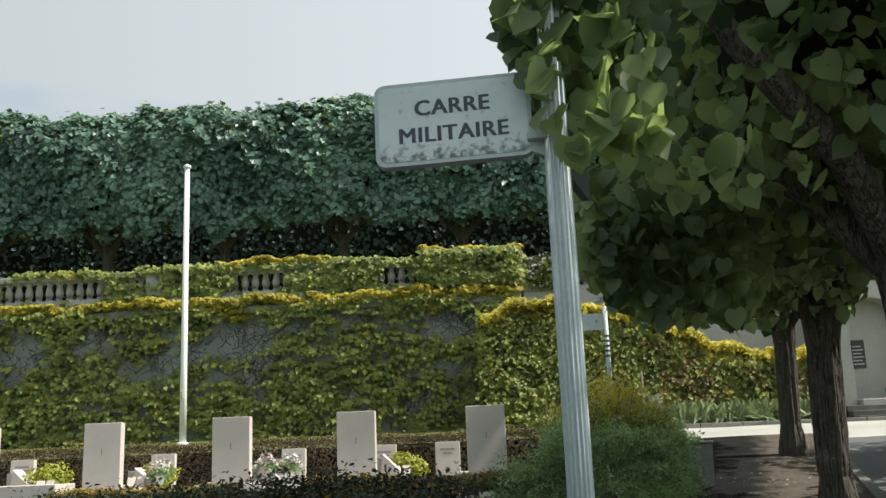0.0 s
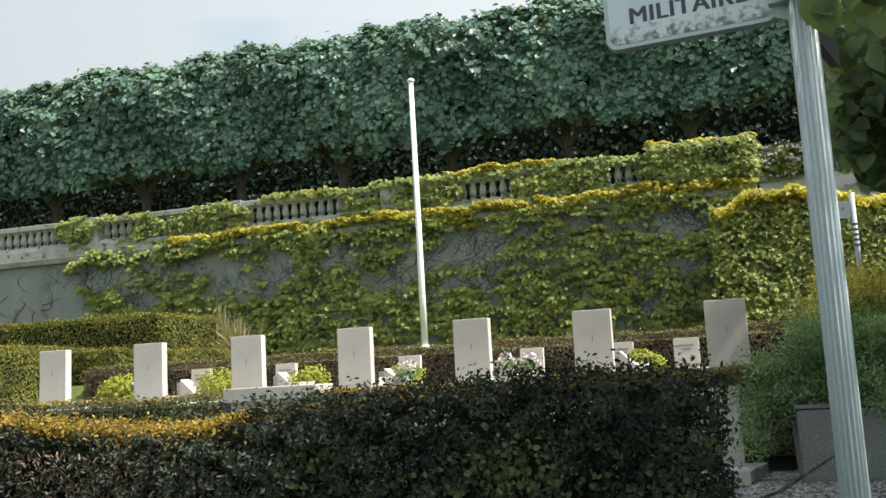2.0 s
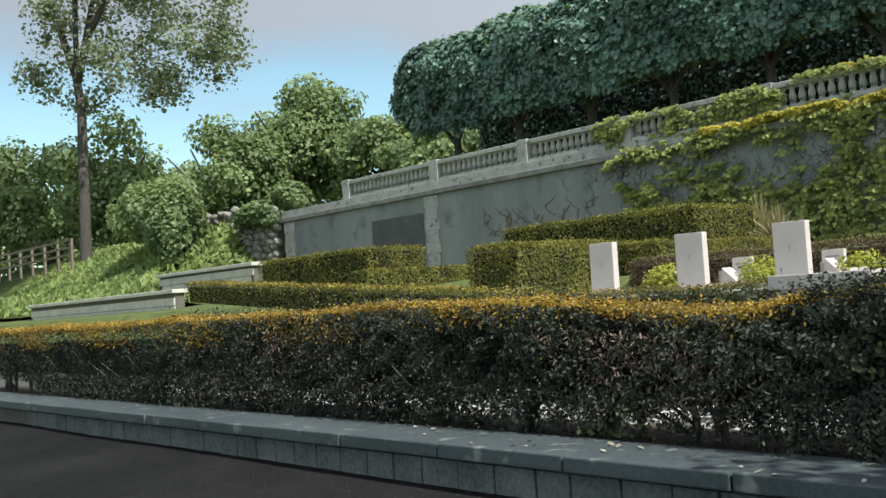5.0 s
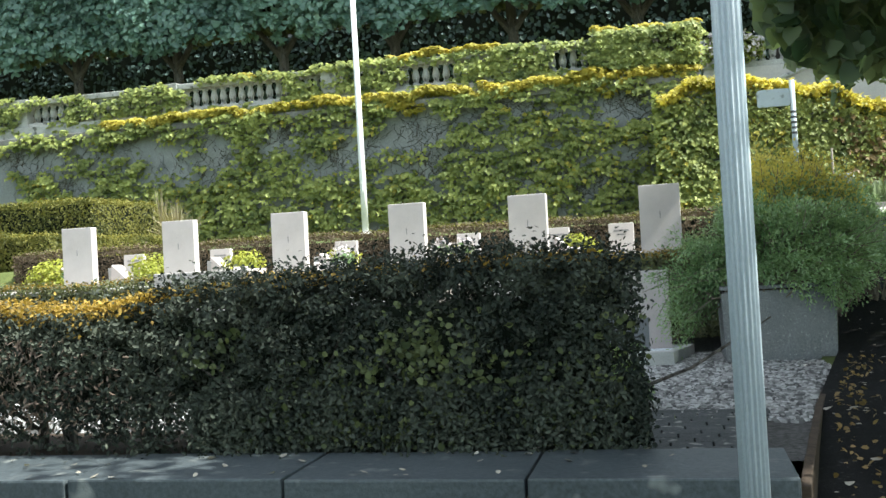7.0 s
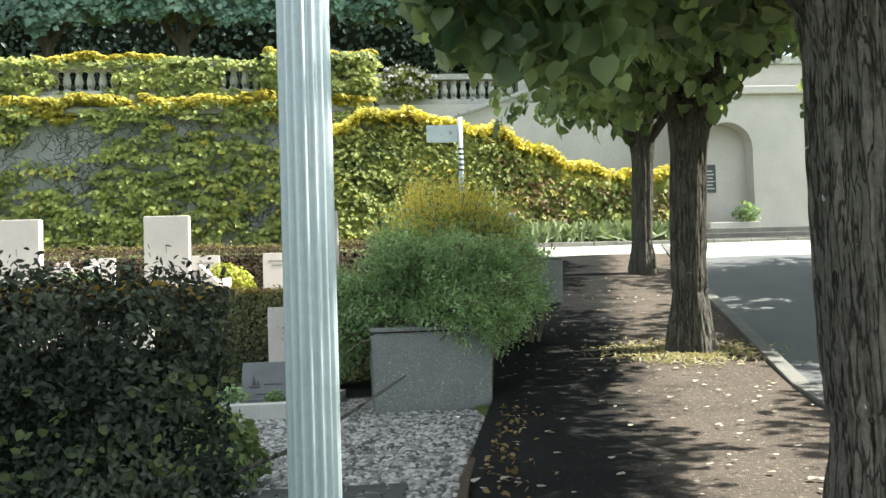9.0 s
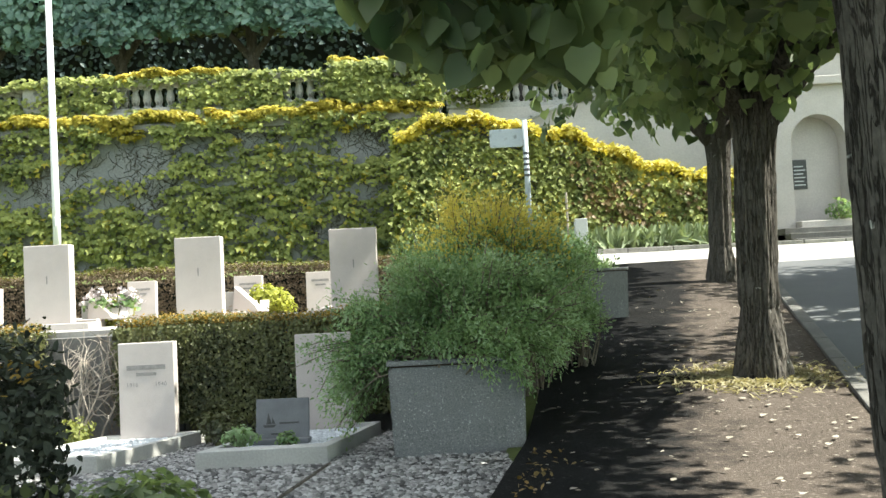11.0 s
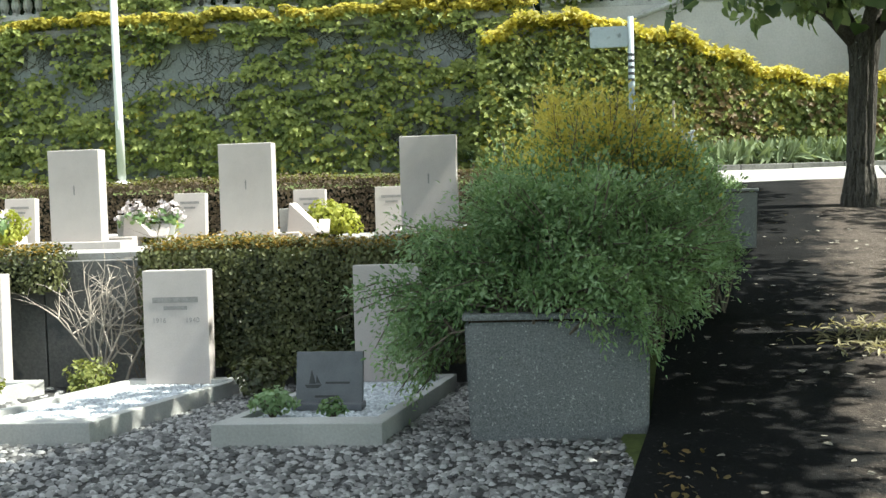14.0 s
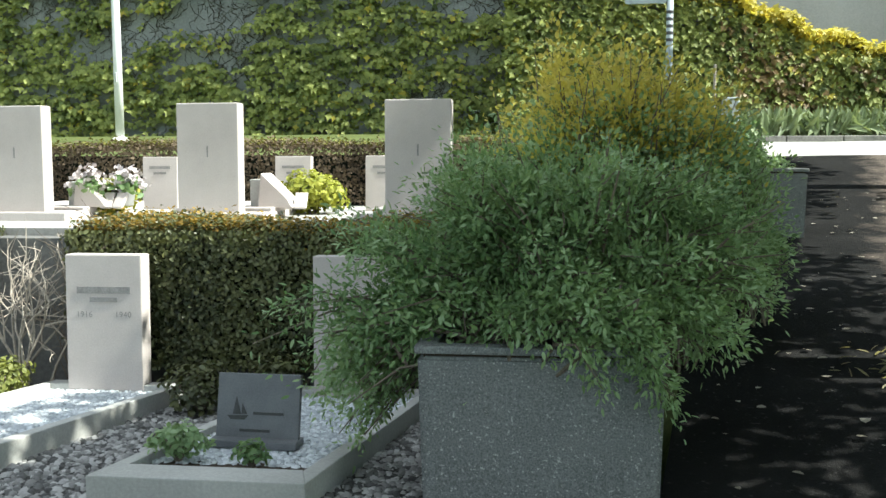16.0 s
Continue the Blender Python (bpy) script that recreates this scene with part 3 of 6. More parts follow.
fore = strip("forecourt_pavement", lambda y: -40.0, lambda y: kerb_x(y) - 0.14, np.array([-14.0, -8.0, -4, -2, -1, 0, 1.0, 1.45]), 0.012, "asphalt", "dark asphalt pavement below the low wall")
road = strip("road", lambda y: kerb_x(y), lambda y: kerb_x(y) + 7.0, np.concatenate([np.arange(-14, 19.0, 1.0), [19.0]]), -0.05, "road", "grey asphalt road beside the kerb")
plaza = strip("upper_road", lambda y: 2.6, lambda y: 30.0, np.array([16.9, 17.5, 18.2, 19.0, 19.9]), 0.022, "bright", "sunlit pale concrete road at the top of the path")

for v in plaza.data.vertices:
    if v.co.y < 17.0:
        v.co.z -= 0.10

# ---- kerb ----
kerb = thing("kerb", "grey stone kerb between footpath and road", "kerb", kind="structure")
for j in range(-12, 19):
    y0, y1 = j * 1.0, j * 1.0 + 0.985
    bm = prism([(kerb_x(y0) - 0.14, y0), (kerb_x(y0), y0), (kerb_x(y1), y1), (kerb_x(y1) - 0.14, y1)], 0, 0.1, 0.012)
    for v in bm.verts:
        v.co.z += zp(v.co.y) - 0.055
    part("kerb_stone", bm, M["kerb"], kerb)

# ---- lower terrace ----
gravel_bed = new("gravel_bed")
tagged(gravel_bed, "grey gravel bed round the graves", "gravel", kind="structure")
bm = bmesh.new()
ys = [1.86, 2.6, 3.4, 4.2, 5.0, 6.0, 7.0, 8.42]
for y in ys:
    z = float(np.interp(y, (1.8, 4.0, 6.0, 8.4), (0.10, 0.02, 0.0, -0.17)))
    bm.verts.new((-30, y, z)), bm.verts.new((-6, y, z)), bm.verts.new((edge_x(y), y, z))
bm.verts.ensure_lookup_table()
for j in range(len(ys) - 1):
    for k in (0, 1):
        a = 3 * j + k
        bm.faces.new([bm.verts[i] for i in (a, a + 1, a + 4, a + 3)])
part("gravel_sheet", bm, M["gravel"], gravel_bed)


def pebbles(name, pts, size, mat, parent, squash=0.6):
    """Many small uneven stones in one mesh."""
    base = np.array([(0.9, 0.5, -0.3), (-0.6, 0.9, -0.3), (-0.9, -0.5, -0.3), (0.6, -0.9, -0.3), (0.5, 0.3, 0.6), (-0.3, 0.5, 0.6), (-0.5, -0.3, 0.6), (0.3, -0.5, 0.6)])
    quads = np.array([(0, 1, 5, 4), (1, 2, 6, 5), (2, 3, 7, 6), (3, 0, 4, 7), (4, 5, 6, 7)])
    n = len(pts)
    a = rng.uniform(0, 6.28, n)
    c, s = np.cos(a), np.sin(a)
    jit = base[None] * rng.uniform(0.6, 1.3, (n, 8, 3))
    sc = size * rng.uniform(0.5, 1.4, n)
    x = (jit[..., 0] * c[:, None] - jit[..., 1] * s[:, None]) * sc[:, None]
    y = (jit[..., 0] * s[:, None] + jit[..., 1] * c[:, None]) * sc[:, None]
    z = jit[..., 2] * squash * sc[:, None]
    v = np.asarray(pts)[:, None] + np.stack([x, y, z], -1)
    q = quads[None] + 8 * np.arange(n)[:, None, None]
    return hang(name, np_mesh(name, v.reshape(-1, 3), q.reshape(-1, 4)), mat, parent, kind="stuff")


def stone_mat(name, cols, rough=0.8):
    m, nt, b = nodes_of(name)
    g = nt.nodes.new("ShaderNodeNewGeometry")
    n = len(cols) - 1
    c = ramp(nt, g.outputs["Random Per Island"], [(0.05 + 0.9 * i / n, col) for i, col in enumerate(cols)])
    nt.links.new(c, b.inputs["Base Color"])
    b.inputs["Roughness"].default_value = rough
    return m


M["pebble"] = stone_mat("grey_gravel_stones", [(0.06, 0.06, 0.06), (0.17, 0.168, 0.163), (0.26, 0.255, 0.247), (0.42, 0.415, 0.405)])
M["pale_pebble"] = stone_mat("white_gravel_stones", [(0.36, 0.39, 0.42), (0.50, 0.53, 0.56), (0.68, 0.71, 0.74)])


def gravel_z(y):
    return np.interp(y, (1.8, 4.0, 6.0, 8.4), (0.10, 0.02, 0.0, -0.17))


n = 26000
px, py = rng.uniform(-3.0, 0.9, n), rng.uniform(2.9, 8.3, n)
keep = px < 0.40 + 0.16 * (py - 3.85) + 0.05 * np.clip(py - 3.85, 0, 2.2)
px, py = px[keep], py[keep]
pebbles("gravel_stones", np.stack([px, py, gravel_z(py) + 0.006], 1), 0.0195, M["pebble"], gravel_bed)
n = 9000
px, py = rng.uniform(-14, -2.5, n), rng.uniform(2.8, 8.3, n)
pebbles("gravel_stones", np.stack([px, py, gravel_z(py) + 0.004], 1), 0.03, M["pebble"], gravel_bed)

# paved slabs by the terrace corner
slabs = thing("paving", "worn dark stone pavers in rows at the terrace corner", "paving", kind="structure")
for j in range(12):
    y0 = 1.87 + 0.122 * j
    for k in range(4):
        x1 = -0.06 + 0.14 * (y0 - 2.0) - 0.02 - 0.185 * k + 0.09 * (j % 2) * (k > 0)
        x0 = x1 - (0.176 if k else 0.176 - 0.09 * (j % 2))
        zt = float(gravel_z(y0 + 0.06)) + 0.02 + 0.004 * rng.random()
        part("paver", box(x0, x1, y0, y0 + 0.112, zt - 0.06, zt, bev=0.006), M["paver"], slabs)
# terrace edge stones along the path
edging = thing("edging", "low dark stone edging along the footpath", "edging", kind="structure")
for j in range(9):
    y0 = 1.4 + 0.55 * j
    y1 = y0 + 0.54
    zt = float(gravel_z((y0 + y1) / 2)) + 0.008
    part("edging_stone", prism([(edge_x(y0) - 0.01, y0), (edge_x(y0) + 0.03, y0), (edge_x(y1) + 0.03, y1), (edge_x(y1) - 0.01, y1)], min(zp(y0), zt) - 0.15, zt, 0.006), M["soil"], edging)

# low front wall with coping slabs and stone blocks
low_wall = thing("wall_low", "low stone wall with dark slate coping below the hedge", "low wall", kind="structure")
part("wall_body", box(-30, 0.0, 1.47, 1.86, -1.0, 0.06), M["mortar"], low_wall)
for j in range(31):
    x1 = 0.02 - 0.98 * j
    part("coping_slab", box(x1 - 0.968, x1, 1.35 + 0.004 * (j % 3), 1.88, 0.062, 0.15 - 0.003 * (j % 2), bev=0.01), M["coping"], low_wall)
for c in range(3):
    x = -0.02 - 0.11 * (c % 2)
    while x > -12:
        w = 0.24 + 0.12 * rng.random()
        part("stone_block", box(x - w + 0.012, x, 1.44 - 0.012 * rng.random(), 1.475, -0.52 + 0.19 * c, -0.52 + 0.19 * c + 0.178, bev=0.008), M["block"], low_wall)
        x -= w

# clipped near hedge
def slant(p, n):
    """Cuts the hedge's end back towards its rear."""
    k = p[:, 0] < -0.51 - 0.8 * (p[:, 1] - 1.93) + 0.05
    return p[k], n[k]


def dip(p, n):
    """Lets the clipped top sag a little along the middle of its run."""
    q = p.copy()
    q[:, 2] -= (0.02 + 0.125 * np.exp(-((p[:, 0] + 3.2) / 1.0) ** 2) + 0.02 * (p[:, 0] < -3.0)) * np.clip((p[:, 2] - 0.3) / 0.6, 0, 1)
    return q, n


BRAMBLE = ((-1.50, 0.58, 0.14, 0.09, 260), (-1.25, 0.40, 0.20, 0.10, 200), (-0.80, 0.35, 0.14, 0.12, 130), (-1.6, 0.25, 0.2, 0.06, 90))
# A dark strip covers the pale gravel below the hedge.
hedge_foot_strip = thing("hedge_foot_strip", "dark strip over the gravel under the clipped hedge", "soil", kind="structure")
part("dark_foot_strip", prism([(-16, 1.89), (-0.55, 1.89), (-1.0, 2.62), (-16, 2.62)], 0.0, 0.118, 0.01), M["soil"], hedge_foot_strip)
near_hedge = thing("hedge", "dark clipped evergreen hedge above the low wall, bare at its foot", "hedge")
# Dark filling painted as the shade within this hedge.
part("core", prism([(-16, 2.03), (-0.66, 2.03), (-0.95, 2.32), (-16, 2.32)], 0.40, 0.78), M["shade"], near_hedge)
p, nn = box_points(185000, -9.5, -0.51, 1.93, 2.42, 0.34, 0.99, "frtb", 0.05, 0.035)
# Dark leaves thin out where the top is painted sunlit.
bald = (nn[:, 2] > 0.5) & (p[:, 0] < -2.9) & (rng.random(len(p)) < 0.85)
p, nn = p[~bald], nn[~bald]
pit = np.sin(13 * p[:, 0] + 5 * np.sin(7 * p[:, 2])) + np.sin(29 * p[:, 2] + 3 * np.sin(11 * p[:, 0])) + 0.8 * np.sin(23 * p[:, 0] - 17 * p[:, 2]) + 0.7 * np.sin(5.3 * p[:, 0] + 4.1 * p[:, 2])
p = p - nn * (0.075 * np.clip(pit, -0.4, 1.6) * (np.abs(nn[:, 1]) > 0.5))[:, None]
p2, n2 = box_points(16000, -16, -9.5, 1.93, 2.42, 0.30, 0.99, "f", 0.035, 0.03)
p3, n3 = box_points(60000, -13, -0.6, 1.98, 2.3, 0.10, 0.44, "f", 0.08, 0.03)
inside = (p3[:, 0] > -5.5) & (p3[:, 0] < -2.6)
hole = np.sin(4.1 * p3[:, 0]) + np.sin(2.3 * p3[:, 0] + 1) + 1.1 * np.sin(11 * p3[:, 0] + 17 * p3[:, 2]) + 0.8 * np.sin(23 * p3[:, 0] - 13 * p3[:, 2])
gap = (hole > np.where(inside, -0.9, -2.4) + 2.2 * (p3[:, 2] < 0.2) * inside) | (rng.random(len(p3)) < 0.12)
p3, n3 = p3[gap], n3[gap]
p4, n4 = box_points(24000, -2.6, -0.51, 1.93, 2.42, 0.15, 0.44, "fr", 0.05, 0.03)
hang("leaves", leaf_mesh("leaves", *dip(*slant(np.concatenate([p, p2, p3, p4]), np.concatenate([nn, n2, n3, n4]))), 0.027, LEAF * np.array([0.75, 1, 1]), 0.1, 0.8), M["yew"], near_hedge)
p, nn = slant(*box_points(80000, -16, -0.55, 1.92, 2.44, 0.96, 0.99, "t", 0.022, 0.02))
pf, nf = box_points(24000, -16, -2.4, 1.89, 2.42, 0.62, 1.0, "f", 0.03, 0.03)
fk = rng.random(len(pf)) < np.clip((pf[:, 2] - 0.86 + 0.16 * np.clip((-4.0 - pf[:, 0]) / 3.0, 0, 1)) / 0.10, 0.02, 1) * (0.35 + 0.35 * np.sin(3.1 * pf[:, 0] + 5 * pf[:, 2])) * np.clip((-2.4 - pf[:, 0]) / 2.5, 0, 1)
p, nn = np.concatenate([p, pf[fk]]), np.concatenate([nn, nf[fk]])
# Sunlit ochre mainly on the left stretch of the top.
tk = (p[:, 0] < -2.8) | (rng.random(len(p)) < 0.12)
hang("top_growth", leaf_mesh("top_growth", *dip(p[tk], nn[tk]), 0.023, LEAF, -0.2), M["ochre"], near_hedge, "ochre growth along the clipped top, coloured as sunlit")
pp, pn = box_points(13000, -9.5, -2.2, 1.885, 2.42, 0.25, 0.86, "f", 0.03, 0.035)
pk = np.sin(1.7 * pp[:, 0] + 2) + np.sin(4.3 * pp[:, 2] + 2.1 * pp[:, 0]) + 0.8 * rng.normal(size=len(pp)) > 0.6 + 0.5 * (pp[:, 0] + 4.0) * (pp[:, 0] > -4.0)
hang("purple_growth", leaf_mesh("purple_growth", *dip(pp[pk], pn[pk]), 0.030, LEAF * np.array([0.55, 1, 1]), -0.5, 0.9), M["purple"], near_hedge, "purplish clipped twig ends", kind="stuff")
p, nn = slant(*box_points(2600, -4.2, -0.5, 1.89, 2.4, 0.16, 0.72, "fr", 0.03, 0.03))
tk = np.sin(2.9 * p[:, 0] + 1) + np.sin(5 * p[:, 2] + 3 * p[:, 0]) + 0.8 * np.sin(7 * p[:, 0] - 9 * p[:, 2]) > 0.6 + 0.5 * (p[:, 0] < -2.2)
p, nn = p[tk], nn[tk]
for bx, bz, sx, sz, m in BRAMBLE:
    g = np.stack([rng.normal(bx, sx, m), 1.87 + 0.05 * rng.random(m), np.clip(rng.normal(bz, sz, m), 0.17, 0.8)], 1)
    p, nn = np.concatenate([p, g]), np.concatenate([nn, np.tile((0.2, -0.8, 0.5), (m, 1))])
hang("bramble", leaf_mesh("bramble", p, nn, 0.032, LEAF * np.array([1.3, 1, 1]), 0.3), M["bramble"], near_hedge, "lighter creeper leaves growing through the hedge", kind="stuff")
for k in range(52):
    x = -0.9 - 0.28 * k + 0.15 * rng.normal()
    y = 2.17 + 0.05 * rng.normal()
    bm = bmesh.new()
    tube(bm, [(x, y, 0.02), (x + 0.03 * rng.normal(), y, 0.25), (x + 0.09 * rng.normal(), y, 0.62)], [0.032, 0.024, 0.014])
    for b in range(4):
        d = rng.normal(size=2) * 0.17
        tube(bm, [(x, y, 0.14 + 0.07 * b), (x + d[0], y + 0.4 * d[1] - 0.06, 0.36 + 0.07 * b), (x + 1.6 * d[0], y + 0.8 * d[1] - 0.1, 0.58 + 0.06 * b)], [0.012, 0.008, 0.004], 5)
    part("stem", bm, M["bark"], near_hedge)

# ---- sign post ----
sign = thing("sign_post", "grey fluted metal post carrying a white cemetery section sign", "sign", (-0.197, 0.42, zp(0.46)))
part("pole", lathe([(0.0385, 0.0), (0.0385, 2.86)], 96, 16, 0.008), M["post"], sign, smooth=True)
part("cap", lathe([(0.043, 2.86), (0.043, 2.89), (0.02, 2.905)], 24), M["post"], sign, smooth=True)
PZ = 2.136 - zp(0.46)
SIGN = pose(-0.02, 0.0, PZ) @ pose(0, 0, 0, -6, -1.4, -3.4)


def rounded_plate(w, h, r, t):
    bm = bmesh.new()
    pts = []
    for cx, cz, a0 in ((w / 2 - r, h / 2 - r, 0), (-w / 2 + r, h / 2 - r, 90), (-w / 2 + r, -h / 2 + r, 180), (w / 2 - r, -h / 2 + r, 270)):
        for k in range(6):
            a = radians(a0 + 18 * k)
            pts.append((cx + r * math.cos(a), cz + r * math.sin(a)))
    f = [bm.verts.new((x, -t / 2, z)) for x, z in pts]
    b = [bm.verts.new((x, t / 2, z)) for x, z in pts]
    bm.faces.new(f[::-1]), bm.faces.new(b)
    for i in range(len(f)):
        j = (i + 1) % len(f)
        bm.faces.new((f[i], f[j], b[j], b[i]))
    bmesh.ops.recalc_face_normals(bm, faces=bm.faces)
    return bm


def text_mesh(body, size, name, heavy=False):
    c = bpy.data.curves.new(name, "FONT")
    c.body, c.size, c.extrude, c.align_x, c.align_y = body, size, 0.0006, "CENTER", "CENTER"
    c.space_character = 1.08
    ob = new("letter_source", c)
    src = bpy.data.meshes.new_from_object(ob)
    bpy.data.objects.remove(ob)
    bm = bmesh.new()
    for k in (range(-2, 3) if heavy else (0,)):
        n0 = len(bm.verts)
        bm.from_mesh(src)
        bm.verts.ensure_lookup_table()
        bmesh.ops.translate(bm, verts=bm.verts[n0:], vec=(0.017 * size * k, 0.011 * size * (k % 2), 0.00012 * k))
    me = bpy.data.meshes.new(name)
    bm.to_mesh(me), bm.free()
    return me


def put(ob, m):
    ob.matrix_basis = m
    return ob


panel = put(part("panel", rounded_plate(0.49, 0.283, 0.034, 0.03), M["post"], sign, "white enamelled panel with a raised rim"), SIGN @ pose(-0.295, 0.03, 0))
face = part("face", rounded_plate(0.464, 0.257, 0.024, 0.006), M["stained_plate"], panel, "stained white enamel face")
face.matrix_basis = pose(0, -0.0135, 0)
for body, z, sz in (("CARRE", 0.046, 0.073), ("MILITAIRE", -0.046, 0.073)):
    t = hang("lettering", text_mesh(body, sz, "lettering", True), M["letters"], panel, "dark blue capital letters")
    t.matrix_basis = pose(0.0, -0.0175, z, 90, 0, 0)
for z in (-0.09, 0.09):
    put(part("bracket", box(-0.07, 0.0, -0.012, 0.03, -0.012, 0.012, bev=0.002), M["post"], sign), SIGN @ pose(0.0, 0, z))
put(part("gusset", prism([(-0.06, -0.13), (0.0, -0.16), (0.0, -0.02), (-0.06, -0.05)], -0.004, 0.004), M["post"], sign, "angled bracket plate"), SIGN @ pose(0.0, 0.02, 0, 90, 0, 0))
put(part("back_panel", rounded_plate(0.36, 0.30, 0.02, 0.025), M["navy"], sign, "dark side panel seen almost edge-on"), pose(0.07, 0.19, PZ - 0.06, 0, 0, 74))

# ---- graves ----
def stele(name, label, w, h, t, bev=0.008, group=""):
    s = thing(name, label, "headstone", group=group)
    part("slab", box(-w / 2, w / 2, 0, t, 0, h, bev=bev), M["stele"], s)
    return s


def sunk(bm):
    """Graves that have settled towards the retaining wall."""
    for v in bm.verts:
        v.co.z -= 0.075 * max(0.0, v.co.y - 5.97)
    return bm


def grave_frame(name, label, quad, z0, z1, infill, group="graves in the lower row"):
    """A cement grave surround over a plan quad FL, FR, BR, BL with a filled inside."""
    g = thing(name, label, "grave", group=group)
    q = [Vector((*c, 0)) for c in quad]
    c = sum(q, Vector()) / 4
    inner = [p + (c - p) * k for p, k in zip(q, (0.17, 0.17, 0.13, 0.13))]
    for i in range(4):
        j = (i + 1) % 4
        pts = [q[i], q[j], inner[j], inner[i]]
        part("border", sunk(prism([(p.x, p.y) for p in pts], z0, z1 - 0.002 * (i % 2), 0.006)), M["grave"], g)
    part("bed", sunk(prism([(p.x, p.y) for p in inner], z0, z1 - 0.045)), infill[0], g, infill[1])
    return g, inner


def scatter_quad(quad, n):
    a, b = rng.random(n)[:, None], rng.random(n)[:, None]
    q = np.array([tuple(p)[:2] for p in quad])
    return (q[0] * (1 - a) + q[1] * a) * (1 - b) + (q[3] * (1 - a) + q[2] * a) * b


def bars(parent, rows, y, mat="ink"):
    """Engraved lines that cannot be read, as plain bars (x0, x1, z0, z1)."""
    for x0, x1, z0, z1 in rows:
        part("engraved_bar", box(x0, x1, y - 0.003, y + 0.001, z0, z1), M[mat], parent)


LOW = [(-3.91, 6.02), (-2.40, 5.97), (-0.90, 5.90)]
for k, (x, yf) in enumerate(LOW):
    quad = [(x - 0.36 + 0.0, yf), (x + 0.49, yf), (x + 0.69, 8.0), (x - 0.16, 8.0)]
    fill = (M["chips"], "white stone chips")
    g, inner = grave_frame("grave", "pale cement grave surround filled with white stone chips", quad, -0.10, 0.12, fill)
    xy = scatter_quad(inner, 2600)
    xy = xy[xy[:, 1] > 6.25]
    pebbles("chip_layer", np.column_stack([xy, 0.083 - 0.075 * (xy[:, 1] - 5.97)]), 0.014, M["pale_pebble"], g)
    s = stele("headstone", "white limestone military headstone with engraved lines", 0.47, 0.805, 0.12, group="headstones in the lower row")
    s.matrix_world = pose(x + 0.235, 7.86, -0.055, -1.8, 0, 0)
    if k < 2:
        bars(s, [(-0.165, 0.165, 0.575, 0.615), (-0.085, 0.085, 0.525, 0.552)], 0.0)
    if k == 1:
        for body, xx in (("1916", -0.12), ("1940", 0.12)):
            t = hang("engraved_year", text_mesh(body, 0.048, "engraved_year"), M["ink"], s)
            t.matrix_basis = pose(xx, -0.001, 0.45, 90, 0, 0)
    elif k == 0:
        bars(s, [(-0.17, -0.07, 0.435, 0.462), (0.07, 0.17, 0.435, 0.462)], 0.0)

part("planting_strip", sunk(box(-1.12, -0.50, 6.10, 6.32, 0.04, 0.079)), M["soil"], bpy.data.objects["grave.002"], "dark planted strip")
plaque = thing("memorial_plaque", "dark grey granite memorial plaque with an engraved sailing ship", "plaque")
plaque.matrix_world = pose(-0.81, 6.55, 0.05, 0, 0, -3)
put(part("tablet", box(-0.19, 0.19, 0, 0.03, 0.03, 0.315, bev=0.004), M["slate"], plaque), pose(0, 0, 0, -12, 0, 0))
part("foot", box(-0.2, 0.2, -0.05, 0.06, 0.0, 0.035, bev=0.006), M["slate"], plaque)
bm = bmesh.new()
hull = [(-0.14, 0.13), (-0.125, 0.112), (-0.06, 0.112), (-0.04, 0.132)]
for tri in (hull, [(-0.115, 0.135), (-0.075, 0.135), (-0.10, 0.215)], [(-0.075, 0.137), (-0.048, 0.137), (-0.072, 0.185)]):
    bm.faces.new([bm.verts.new((x, -0.0025, z)) for x, z in tri])
put(part("engraved_ship", bm, M["black"], plaque), pose(0, 0, 0, -12, 0, 0))
for x0, x1, z in ((-0.02, 0.12, 0.135), (-0.08, 0.06, 0.06)):
    put(part("engraved_bar", box(x0, x1, -0.003, 0.001, z, z + 0.012), M["black"], plaque), pose(0, 0, 0, -12, 0, 0))


def small_plant(name, label, at, r, n, size, mat="shrub", shape=LEAF, stems=5, group=""):
    """A low leafy plant on its stems."""
    pl = thing(name, label, "plant", at, rng.uniform(0, 360), group)
    bm = bmesh.new()
    for k in range(stems):
        a = 2 * math.pi * k / stems
        tube(bm, [(0, 0, -0.02), (0.3 * r[0] * math.cos(a), 0.3 * r[1] * math.sin(a), 0.5 * r[2]), (0.75 * r[0] * math.cos(a), 0.75 * r[1] * math.sin(a), 1.3 * r[2])], [0.012, 0.008, 0.004], 5)
    part("stem_work", bm, M["twig"], pl)
    p, d = blob(n, (0, 0, r[2]), r, 0.6)
    p[:, 2] = np.maximum(p[:, 2], 0.01)
    hang("leaves", leaf_mesh("leaves", p, d + np.array([0, 0, 0.6]), size, shape, 0.2), M[mat], pl)
    return pl


small_plant("grave_plant", "small leafy plant on a grave", (-1.05, 6.28, 0.08), (0.13, 0.09, 0.07), 420, 0.032, "shrub_tip")
small_plant("grave_plant", "small leafy plant on a grave", (-0.72, 6.22, 0.08), (0.08, 0.06, 0.05), 160, 0.03, "shrub")
small_plant("grave_plant", "small leafy plant beside a grave", (-1.50, 7.65, -0.1), (0.24, 0.2, 0.13), 900, 0.036, "terrace_green")
small_plant("grave_plant", "small leafy plant beside a grave", (-1.15, 7.95, -0.14), (0.2, 0.16, 0.16), 700, 0.036, "terrace_green")
small_plant("grave_plant", "yellow-green plant at the foot of a headstone", (-3.05, 6.75, 0.0), (0.28, 0.2, 0.13), 1100, 0.032, "grave_green")
